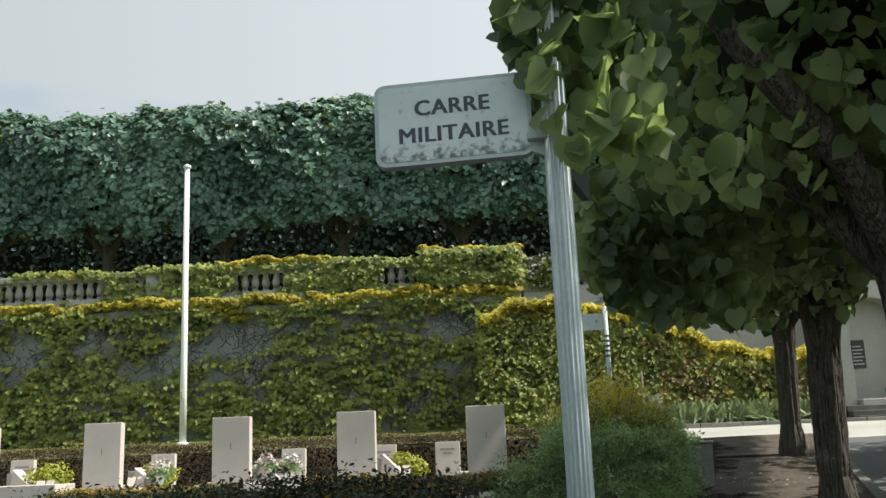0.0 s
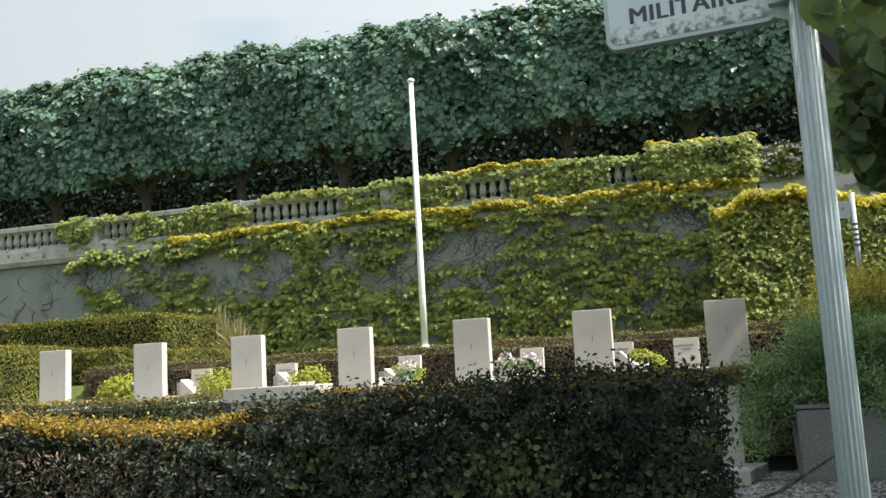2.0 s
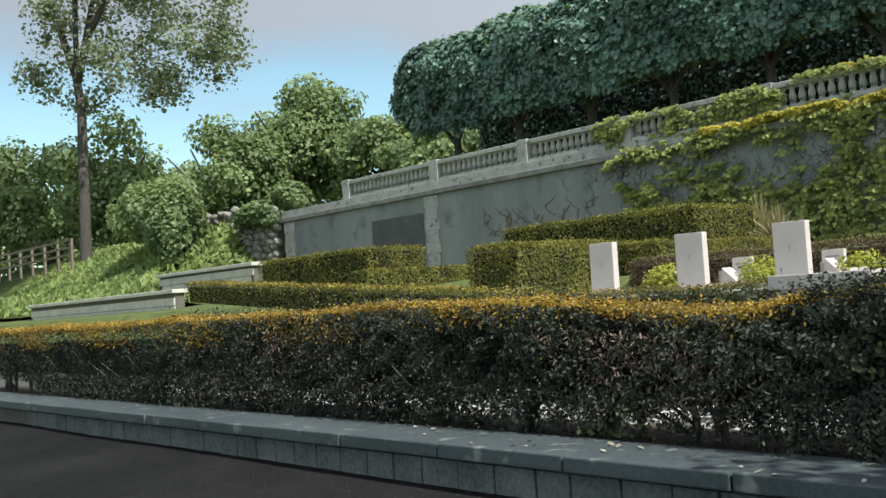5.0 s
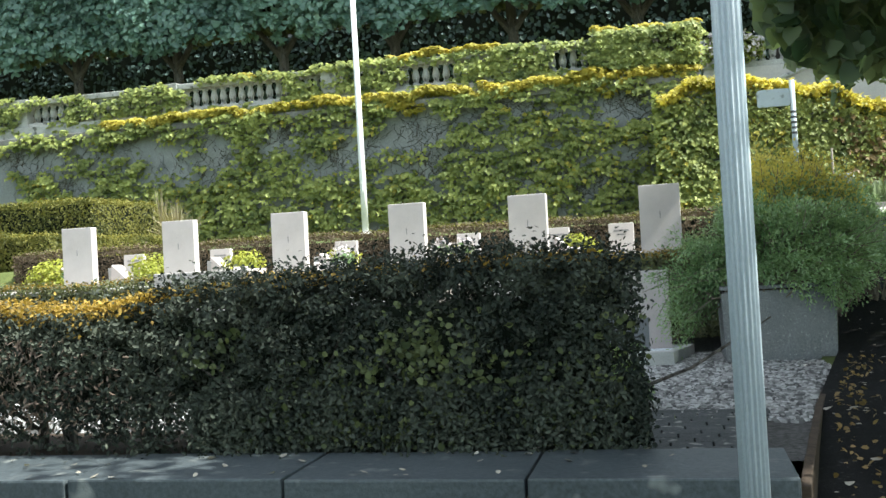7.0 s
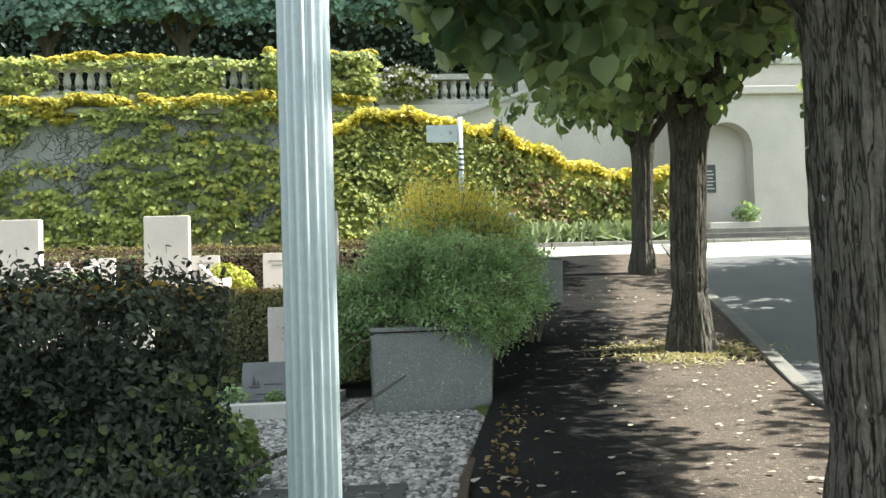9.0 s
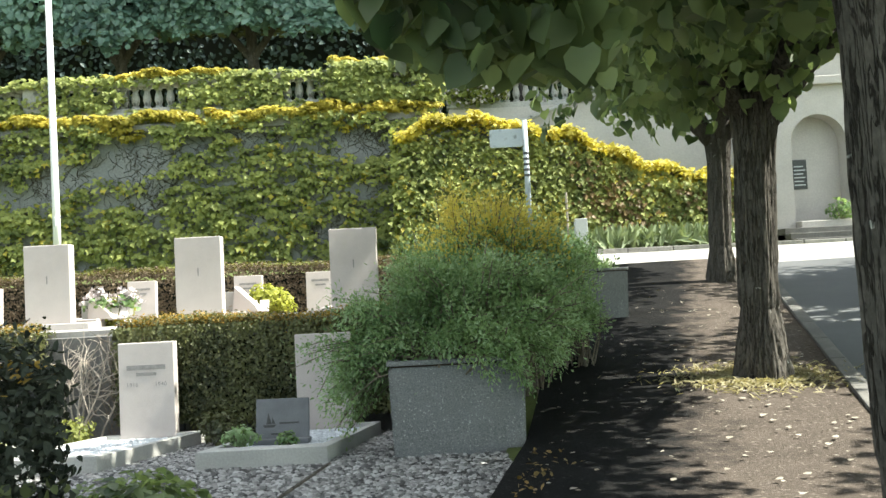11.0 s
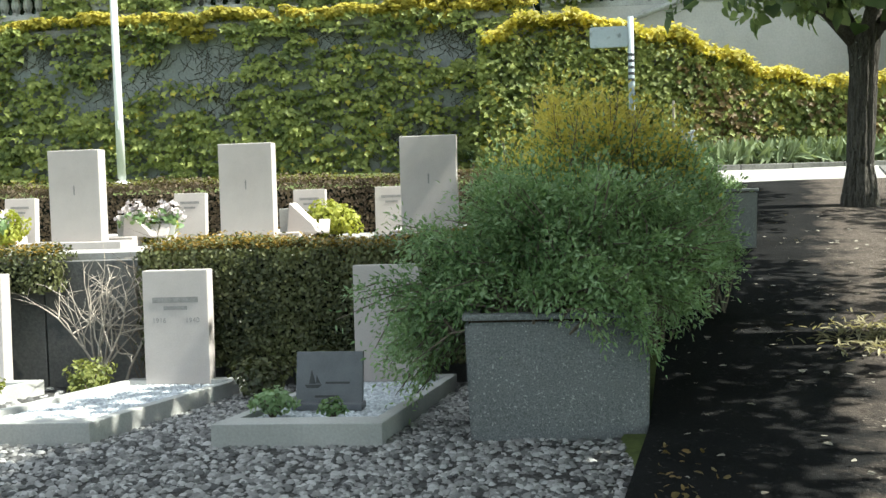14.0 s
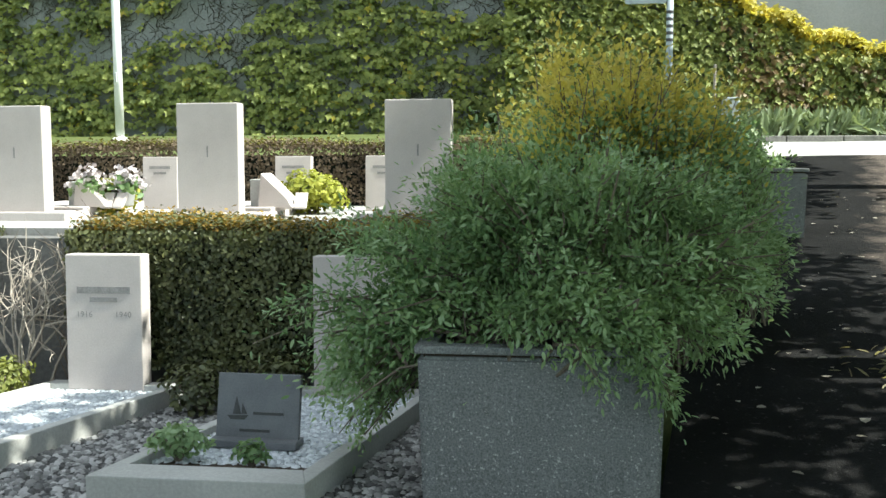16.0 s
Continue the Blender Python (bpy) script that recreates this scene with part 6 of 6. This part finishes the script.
def leaf_along(name, pts, axis, nrm, size, shape):
    """One mesh of folded leaves at the points, each with its own axis and upper side."""
    n = len(pts)
    axis = unit(axis)
    nrm = unit(nrm - (nrm * axis).sum(1, keepdims=True) * axis)
    side = np.cross(axis, nrm)
    sz = (size * rng.uniform(0.65, 1.3, n))[:, None, None]
    v = pts[:, None] + sz * (shape[None, :, 0, None] * side[:, None] + shape[None, :, 1, None] * axis[:, None] + shape[None, :, 2, None] * nrm[:, None])
    q = np.array([(0, 1, 2, 3), (0, 3, 4, 5)])[None] + len(shape) * np.arange(n)[:, None, None]
    return np_mesh(name, v.reshape(-1, 3), q.reshape(-1, 4))


def shrub(name, label, at, masses, mat, size, per=26, top=None, gold=1.0, roots=0.28, leggy=0.35, wide=2.0, fuzz=0.035):
    """Arching shoots from the root out to the masses (centre, radii, number of shoots), with leaves set along them."""
    s = thing(name, label, "shrub", at)
    bm = bmesh.new()
    P, A, N, F = [], [], [], []
    for c, r, n in masses:
        m = max(3, n // 13)
        spray = rng.integers(0, m, n)
        d = unit(unit(rng.normal(size=(m, 3)) + np.array([0, -0.25, 0.15]))[spray] + 0.20 * rng.normal(size=(n, 3)))
        k = (1.06 - 0.45 * rng.random((m, 1)) ** 1.3)[spray] - 0.16 * rng.random((n, 1))
        lump = 1 + 0.16 * np.sin(5 * d[:, :1] + 4 * d[:, 2:] + c[0]) + 0.12 * np.sin(9 * d[:, 1:2] - 7 * d[:, 2:])
        far = rng.random((n, 1)) < 0.22
        tip = np.array(c) + d * np.array(r) * k * lump * np.where(far, 1.12 + 0.22 * rng.random((n, 1)), 1.0)
        root = np.stack([roots * rng.uniform(-1, 1, n), roots * rng.uniform(-1, 1, n), np.zeros(n)], 1) + np.array([0.35 * c[0], 0.35 * c[1], 0.0])
        bend = 0.5 * (root + tip) + np.stack([0.08 * rng.normal(size=n), 0.08 * rng.normal(size=n), 0.22 + 0.18 * rng.random(n)], 1)
        f = np.linspace(leggy, 1, per)[None, :, None] + 0.01 * rng.normal(size=(n, per, 1))
        p = (1 - f) ** 2 * root[:, None] + 2 * f * (1 - f) * bend[:, None] + f ** 2 * tip[:, None]
        tan = 2 * (1 - f) * (bend - root)[:, None] + 2 * f * (tip - bend)[:, None]
        tan = tan / np.linalg.norm(tan, axis=2, keepdims=True)
        lat = rng.normal(size=(n, per, 3))
        ax = 0.55 * tan + 0.75 * lat / np.linalg.norm(lat, axis=2, keepdims=True)
        P.append((p + fuzz * lat * (1 - 0.5 * f)).reshape(-1, 3)), A.append(ax.reshape(-1, 3)), F.append(np.repeat(f[:, :, 0], 1).ravel())
        N.append((np.repeat(d, per, 0) * 0.5 + np.array([0.1, -0.2, 0.9]) + 0.4 * rng.normal(size=(n * per, 3))))
        for j in range(0, n, 5):
            q = [(1 - g) ** 2 * root[j] + 2 * g * (1 - g) * bend[j] + g ** 2 * tip[j] for g in (0, 0.3, 0.6, 0.97)]
            tube(bm, [tuple(v) for v in q], [0.009, 0.007, 0.005, 0.002], 4)
    part("stem_work", bm, M["twig"], s)
    P, A, N, F = (np.concatenate(v) for v in (P, A, N, F))
    shp = BLADE * np.array([wide, 1, 1])
    # Leaves above the gold height are coloured as sunlit.
    up = (P[:, 2] > gold + 0.20 * rng.normal(size=len(P))) if top else np.zeros(len(P), bool)
    pale = ~up & (F > 0.86) & (rng.random(len(P)) < 0.6)
    low = ~up & ~pale
    hang("tip_leaves", leaf_along("tip_leaves", P[pale], A[pale], N[pale], size, shp), M["shrub_tip"], s, "pale grey-green leaves on the shoot tips", kind="stuff")
    hang("leaves", leaf_along("leaves", P[low], A[low], N[low], size, shp), M[mat], s)
    if top:
        hang("sunlit_leaves", leaf_along("sunlit_leaves", P[up], A[up], N[up], size, shp), M[top], s, "golden leaves on top, coloured as sunlit")
    return s


shrub("planter_shrub", "loose green shrub with narrow leaves spilling over the planter", (0.44, 6.4, 0.52),
      [((-0.14, -0.02, 0.40), (0.54, 0.46, 0.40), 760), ((0.42, 0.06, 0.40), (0.50, 0.46, 0.42), 600), ((-0.68, -0.04, 0.16), (0.34, 0.34, 0.40), 270), ((-0.84, 0.10, -0.20), (0.20, 0.22, 0.24), 110),
       ((0.34, -0.47, -0.02), (0.17, 0.07, 0.20), 70), ((0.12, -0.42, 0.16), (0.36, 0.12, 0.14), 110), ((0.62, -0.24, 0.06), (0.14, 0.16, 0.18), 40), ((0.78, 0.45, 0.25), (0.26, 0.45, 0.42), 220)],
      "shrub", 0.032, 34)
shrub("tall_shrub", "tall shrub behind the planter, its top coloured as sunlit gold", (0.75, 7.7, 0.1),
      [((0.0, 0.0, 1.40), (0.56, 0.45, 0.46), 760), ((0.40, 0.1, 1.32), (0.30, 0.4, 0.42), 300), ((-0.35, 0.0, 0.95), (0.45, 0.45, 0.50), 260), ((0.40, 0.1, 0.75), (0.50, 0.45, 0.60), 300)], "shrub", 0.034, 44, "shrub_sunlit", 1.32, wide=3.0, fuzz=0.075)
shrub("path_shrub", "dark leafy shrub leaning over the footpath edge", (1.42, 8.6, 0.25),
      [((0.05, 0, 0.70), (0.42, 0.8, 0.48), 460)], "shrub", 0.036, 34)
shrub("path_shrub", "dark leafy shrub above the second planter", (2.1, 11.6, 0.9), [((0, 0, 0.35), (0.5, 0.5, 0.45), 220)], "shrub", 0.05)

# ---- small things on the upper terrace ----
def mini_stele(x, y, w=0.32, h=0.42, tilt=-4):
    s = thing("small_headstone", "small white headstone with faint lettering", "headstone", (x, y, 0.84), 0, "small headstones on the upper terrace")
    s.matrix_world = pose(x, y, 0.84, tilt, 0, 0)
    part("slab", box(-w / 2, w / 2, 0, 0.09, 0, h, bev=0.006), M["stele"], s)
    bars(s, [(-0.10, 0.10, h - 0.11, h - 0.085), (-0.06, 0.06, h - 0.16, h - 0.14)], 0.0)
    return s


for x, y in ((-1.02, 10.7), (-1.9, 10.95), (-3.15, 10.95), (-4.95, 10.9), (-6.95, 10.95), (-8.4, 10.95)):
    mini_stele(x, y, 0.33, 0.49)
for x, y, r, n in ((-1.55, 10.3, 0.24, 700), (-3.2, 10.1, 0.20, 520), (-4.75, 10.2, 0.24, 600), (-6.2, 10.2, 0.28, 600), (-7.7, 10.3, 0.30, 600), (-9.3, 10.2, 0.30, 600)):
    small_plant("grave_shrub", "rounded yellow-green shrub among the graves", (x, y, 0.85), (r * 1.25, r, r * 0.75), 2 * n, 0.05, "bright_shrub", LEAF, 6, "shrubs on the upper terrace")


def pot(x, y, label, mat, rim=0.065, h=0.12, bloom=True):
    p = thing("flower_pot", label, "flower pot", (x, y, 0.935))
    part("pot", lathe([(rim * 0.65, 0), (rim * 0.95, h * 0.85), (rim, h * 0.86), (rim, h), (rim * 0.85, h), (rim * 0.8, h * 0.85)], 16), M[mat], p, smooth=True)
    if bloom:
        b, d = blob(190, (0, 0, h + 0.09), (0.17, 0.12, 0.12), 0.95)
        hang("bloom", leaf_mesh("bloom", b, d, 0.040, HEART, 0.1), M["petal"], p, "white flowers", kind="stuff")
        b, d = blob(150, (0, 0, h + 0.03), (0.15, 0.13, 0.09), 0.7)
        hang("leaves", leaf_mesh("leaves", b, d, 0.06, LEAF, 0.1), M["shrub"], p)
    return p


for x, y in ((-2.98, 9.95), (-3.25, 9.85), (-4.6, 9.8), (-8.75, 9.95)):
    pot(x, y, "small white pot with pale flowers on a grave", "white")


def open_book(x, y, rz):
    b = thing("memorial_book", "white marble memorial shaped like an open book", "memorial", (x, y, 0.93), rz)
    for s in (-1, 1):
        put(part("page", box(-0.10 if s < 0 else 0.002, -0.002 if s < 0 else 0.10, 0, 0.025, 0, 0.14, bev=0.006), M["stele"], b), pose(0, 0, 0, -35, 0, -8 * s))
    return b


def wedge(x, y, h):
    w = thing("memorial_stone", "white slanted memorial stone beside a headstone", "memorial", (x, y, 0.93), 0, "slanted memorial stones")
    bm = bmesh.new()
    lo = [bm.verts.new(p) for p in ((-0.13, 0, 0), (0.15, 0, 0), (0.10, 0, 0.07), (-0.10, 0, h))]
    hi = [bm.verts.new((v.co.x, 0.26, v.co.z)) for v in lo]
    bm.faces.new(lo[::-1]), bm.faces.new(hi)
    for k in range(4):
        bm.faces.new((lo[k], lo[(k + 1) % 4], hi[(k + 1) % 4], hi[k]))
    bmesh.ops.bevel(bm, geom=bm.edges[:], offset=0.008, segments=1, affect="EDGES")
    bmesh.ops.recalc_face_normals(bm, faces=bm.faces[:])
    part("body", bm, M["stele"], w)
    part("back_block", box(-0.22, -0.05, 0.10, 0.25, 0, h * 0.8, bev=0.006), M["grave"], w)


for k, (x, y) in enumerate(STELES[1:6]):
    wedge(x + 0.60, y + 0.40, 0.27 - 0.02 * (k % 3))
open_book(-1.55, 9.75, 10)
open_book(-3.05, 9.8, -8)
open_book(-4.9, 9.75, 5)
open_book(-6.05, 9.7, 0)

# ---- fallen leaves ----
litter = thing("leaf_litter", "pale fallen leaves scattered over the footpath", "leaves", kind="stuff")
n = 420
y = rng.uniform(0.5, 14, n)
x = np.array([edge_x(v) for v in y]) + rng.random(n) ** 0.8 * np.array([kerb_x(v) - edge_x(v) - 0.2 for v in y])
z = np.array([zp(v) for v in y]) + 0.034
hang("leaves", leaf_mesh("leaves", np.stack([x, y, z], 1), np.tile((0, 0, 1.0), (n, 1)), 0.037, HEART * np.array([1, 1, 0.4]), 0.0, 0.10, 0.55), M["dryleaf"], litter)
n = 60
x, y = rng.uniform(-6, -0.1, n), rng.uniform(1.37, 1.87, n)
hang("coping_leaves", leaf_mesh("coping_leaves", np.stack([x, y, np.full(n, 0.158)], 1), np.tile((0, 0, 1.0), (n, 1)), 0.034, HEART * np.array([1, 1, 0.4]), 0.0, 0.25), M["dryleaf"], litter)
n = 1900
a, q = rng.uniform(0, 6.28, n), 0.15 + np.abs(rng.normal(0, 0.24, n))
x, y = 2.86 + 1.3 * q * np.cos(a), 7.5 + q * np.sin(a)
hang("dry_grass", leaf_mesh("dry_grass", np.stack([x, y, np.array([zp(v) for v in y]) + 0.035], 1), np.tile((0, 0, 1.0), (n, 1)), 0.075, BLADE, 0.0, 0.4), M["straw"], litter, "dry straw at the foot of a tree")
n = 150
y = rng.uniform(1.6, 5.6, n)
x = np.array([edge_x(v) for v in y]) + 0.10 + np.abs(rng.normal(0, 0.12, n))
hang("edge_debris", leaf_mesh("edge_debris", np.stack([x, y, np.array([zp(v) for v in y]) + 0.035], 1), np.tile((0, 0, 1.0), (n, 1)), 0.035, LEAF, 0.0, 0.5), M["ivy_red"], litter, "brown dry debris along the edging")

# ---- distance on the left ----
def far_tree(x, y, z, h, r, n, label, size=0.3):
    n = int(2.2 * n)
    t = thing("tree", label, "tree", (x, y, z), rng.uniform(0, 360))
    bm = bmesh.new()
    tube(bm, [(0, 0, -0.5), (0.1, 0, h * 0.3), (0, 0.1, h * 0.6)], [0.35, 0.28, 0.12], 10)
    for k in range(6):
        a = k * 1.05
        tube(bm, [(0, 0, h * 0.28), (0.35 * r * math.cos(a), 0.35 * r * math.sin(a), h * 0.5), (0.7 * r * math.cos(a), 0.7 * r * math.sin(a), h * 0.68)], [0.16, 0.11, 0.05], 7)
    part("trunk", bm, M["bark"], t)
    P, D = [], []
    for k in range(24):
        a, q = rng.uniform(0, 6.28), rng.uniform(0.1, 0.75)
        c = (q * r * math.cos(a), q * r * math.sin(a), h * rng.uniform(0.32, 0.86 - 0.25 * q))
        p, d = blob(n // 24, c, (r * 0.36, r * 0.36, h * 0.13), 0.6)
        P.append(p), D.append(d)
    hang("crown", leaf_mesh("crown", np.concatenate(P), np.concatenate(D) + np.array([0, 0, 0.4]), size, HEART, 0.4), M["far"], t, kind="stuff")
    return t


far_tree(-62.0, 40, 5.5, 15.0, 7.0, 15000, "rounded broad-leaved tree beyond the wall")
far_tree(-52.5, 41, 5.5, 10.5, 5.2, 7000, "lower broad-leaved tree beyond the wall")
far_tree(-46, 40, 5.5, 7.6, 5.0, 6000, "lower broad-leaved tree beyond the wall")
far_tree(-76, 36, 3.0, 10.5, 7.0, 7000, "broad-leaved tree in the distance")
far_tree(-88, 30, 3.0, 11, 7.0, 6000, "broad-leaved tree in the distance")
far_tree(-66, 30, 3.0, 6.0, 4.0, 4000, "shrubby tree in the distance")
far_tree(-95, 48, 3.0, 16, 9.0, 6000, "tall tree in the distance", 0.4)
rubble = thing("wall_rubble", "rough rubble stone wall beyond the plastered wall", "wall", (-39.7, 22.5, -0.1), 12, kind="structure")
rubble.matrix_world = pose(-39.7, 22.5, -0.1, 0, 0, 12) @ Matrix.Diagonal((1.1, 1.1, 1.1, 1))
part("wall_body", box(-5.2, 0, 0.25, 0.9, 0.5, 5.5), M["mortar"], rubble)
sm = []
for k in range(3):
    bm = bmesh.new()
    bmesh.ops.create_icosphere(bm, subdivisions=2, radius=0.36)
    for v in bm.verts:
        v.co = Vector((v.co.x * 0.75, v.co.y * 0.5, v.co.z * 0.55)) * (1 + 0.2 * math.sin(9 * v.co.x + 5 * v.co.z + k))
    me = bpy.data.meshes.new("stone")
    bm.to_mesh(me), bm.free()
    me.materials.append(M["rubble"])
    sm.append(me)
for r in range(13):
    for c in range(11):
        o = new("stone", sm[int(rng.integers(3))])
        o.parent = rubble
        k = rng.uniform(0.75, 1.35)
        o.location = (-0.2 - 0.47 * c + 0.23 * (r % 2) + 0.07 * rng.normal(), 0.22 + 0.04 * rng.normal(), 1.9 + 0.30 * r + 0.04 * rng.normal())
        o.rotation_euler = (rng.uniform(-0.4, 0.4), rng.uniform(-0.7, 0.7), rng.uniform(0, 3))
        o.scale = (k, 1, 0.9 * k)


# grass bank, low stone walls and a loose tall tree on the left
bank = thing("grass_bank", "rough green grass bank beside the rubble wall", "bank", kind="structure")
bx, by = np.linspace(-75, -33, 30), np.linspace(14.2, 30, 20)
bv = []
for yy in by:
    for xx in bx:
        up = np.clip((yy - 15.5) / 6.0, 0, 1) * np.clip((-39.6 - xx) / 3.0, 0, 1)
        bv.append((xx, yy, 1.5 + 3.6 * up + 0.15 * math.sin(0.9 * xx) * math.sin(1.1 * yy)))
ix, iy = np.meshgrid(np.arange(29), np.arange(19))
q0 = (iy * 30 + ix).ravel()
hang("turf", np_mesh("turf", np.array(bv), np.stack([q0, q0 + 1, q0 + 31, q0 + 30], 1)), M["lawn"], bank)
n = 14000
gxs, gys = rng.uniform(-62, -35, n), rng.uniform(15.0, 24, n)
gzs = 1.55 + 3.6 * np.clip((gys - 15.5) / 6.0, 0, 1) * np.clip((-39.6 - gxs) / 3.0, 0, 1)
hang("tall_grass", leaf_mesh("tall_grass", np.stack([gxs, gys, gzs + 0.15], 1), np.tile((0.3, -1.0, 0.4), (n, 1)), 0.45, BLADE * np.array([2, 1, 1]), -0.7, 0.6), M["meadow"], bank, kind="stuff")
for label, x0, x1, yy, z0, z1 in (("pale low stone wall with a coping", -41.0, -33.0, 17.2, 1.2, 2.78), ("pale low stone wall with a coping", -47.0, -32.5, 13.6, 0.8, 1.85)):
    lw = thing("garden_wall", label, "wall")
    part("wall_body", box(x0, x1, yy + 0.03, yy + 0.4, z0, z1), M["mortar"], lw)
    part("coping", box(x0 - 0.1, x1 + 0.1, yy - 0.12, yy + 0.5, z1, z1 + 0.14, bev=0.02), M["pale_stone"], lw)
    for r in range(int((z1 - z0) / 0.3)):
        x = x0 + 0.25 * (r % 2)
        while x < x1 - 0.3:
            w = rng.uniform(0.35, 0.7)
            part("wall_stone", box(x, min(x + w - 0.03, x1), yy - 0.02 * rng.random(), yy + 0.05, z0 + 0.3 * r + 0.012, z0 + 0.3 * r + 0.288), M["pale_stone"], lw)
            x += w
tall = thing("tree", "tall loose-crowned tree with bare dark limbs", "tree", (-57.5, 20.6, 4.8), 0)
tall.matrix_world = pose(-57.5, 20.6, 4.8) @ Matrix.Diagonal((1.5, 1.5, 1.3, 1))
bm = bmesh.new()
tube(bm, [(0, 0, -0.3), (0.15, 0, 4.0), (0.0, 0.1, 7.0), (-0.2, 0, 9.0)], [0.24, 0.20, 0.18, 0.15], 12)
for tip in ((-1.2, 0.5, 14.5), (1.0, -0.4, 15.5), (3.6, 0.5, 13.0), (4.6, -0.6, 10.8), (2.6, 1.2, 16.5), (-3.4, 0.2, 12.5), (-4.0, -0.8, 15.5)):
    m1 = (0.3 * tip[0], 0.3 * tip[1], 9.0 + 0.35 * (tip[2] - 9.0))
    m2 = (0.65 * tip[0] + 0.3, 0.65 * tip[1], 9.0 + 0.75 * (tip[2] - 9.0))
    tube(bm, [(0, 0, 8.2), m1, m2, tip], [0.13, 0.10, 0.07, 0.02], 8)
part("trunk", bm, M["bark"], tall)
P, D = [], []
for k in range(125):
    a, q = rng.uniform(0, 6.28), 5.6 * math.sqrt(rng.random())
    c = (q * math.cos(a) + 1.9, 0.7 * q * math.sin(a) + 1.6, rng.uniform(6.6 + 0.25 * q, 18.0))
    p, d = blob(170, c, (1.1, 1.0, 0.8), 0.95)
    P.append(p), D.append(d)
hang("crown", leaf_mesh("crown", np.concatenate(P), np.concatenate(D), 0.15, HEART, 0.6), M["airy"], tall, kind="stuff")
small_plant("bank_shrub", "dark leafy shrub on the grass bank", (-43.2, 19.2, 3.6), (1.7, 1.3, 1.9), 5000, 0.2, "far", HEART, 8)
small_plant("bank_shrub", "dark leafy shrub on the grass bank", (-46.5, 20.0, 4.6), (2.6, 2.0, 1.8), 6000, 0.2, "far", HEART, 8)

# spiky clumps behind the tall box hedge
def spiky(x, y, z, r, n, label):
    c = thing("yucca", label, "plant", (x, y, z))
    vs, qs = [], []
    for k in range(n):
        a, up = rng.uniform(0, 6.28), rng.uniform(0.85, 1.5)
        d = Vector((math.cos(a) * math.cos(up), math.sin(a) * math.cos(up), math.sin(up)))
        side = Vector((-math.sin(a), math.cos(a), 0)) * 0.022
        length = r * rng.uniform(0.7, 1.15)
        b = len(vs)
        for q in range(4):
            f = q / 3
            p = d * length * f + Vector((0, 0, -0.35 * r * f ** 3 * math.cos(up)))
            w = side * (1 - 0.9 * f ** 2)
            vs.append(tuple(p - w)), vs.append(tuple(p + Vector((0, 0, 0.01)))), vs.append(tuple(p + w))
        for q in range(3):
            o = b + 3 * q
            qs.append((o, o + 1, o + 4, o + 3)), qs.append((o + 1, o + 2, o + 5, o + 4))
    hang("foliage", np_mesh("foliage", np.array(vs), np.array(qs)), M["straw"], c, kind="stuff")
    return c


spiky(-11.3, 17.6, 1.5, 1.15, 150, "pale spiky yucca clump beside the box hedge")
spiky(-12.6, 19.2, 1.75, 1.3, 90, "pale spiky yucca clump beside the box hedge")
spiky(-14.4, 19.4, 1.7, 1.3, 70, "pale spiky yucca clump beside the box hedge")
far_tree(-62.5, 33, 4.0, 12.5, 5.5, 7000, "dense dark broad-leaved tree beyond the bank")
far_tree(-66, 26, 3.5, 13.0, 5.5, 6000, "dense dark broad-leaved tree beyond the bank")
far_tree(-72, 20, 3.0, 13.0, 5.5, 6000, "dense dark broad-leaved tree beyond the bank")
fence = thing("fence", "dark wooden post-and-rail fence on the bank", "fence", (-52, 17.6, 4.3))
for k in range(8):
    part("post", box(-0.07 - 2.0 * k, 0.07 - 2.0 * k, -0.07, 0.07, -0.4, 1.3, bev=0.01), M["twig"], fence)
for zr in (0.35, 0.75, 1.15):
    part("rail", box(-14.2, 0.2, -0.10, -0.071, zr, zr + 0.12, bev=0.008), M["twig"], fence)
for x, y, z, r in ((-40.5, 22.3, 5.0, (1.3, 0.9, 0.65)), (-39.6, 23.6, 5.6, (1.1, 0.9, 0.8))):
    small_plant("bank_shrub", "dark leafy shrub overgrowing the rubble wall", (x, y, z), r, 2600, 0.2, "far", HEART, 6, "shrubs on the rubble wall")
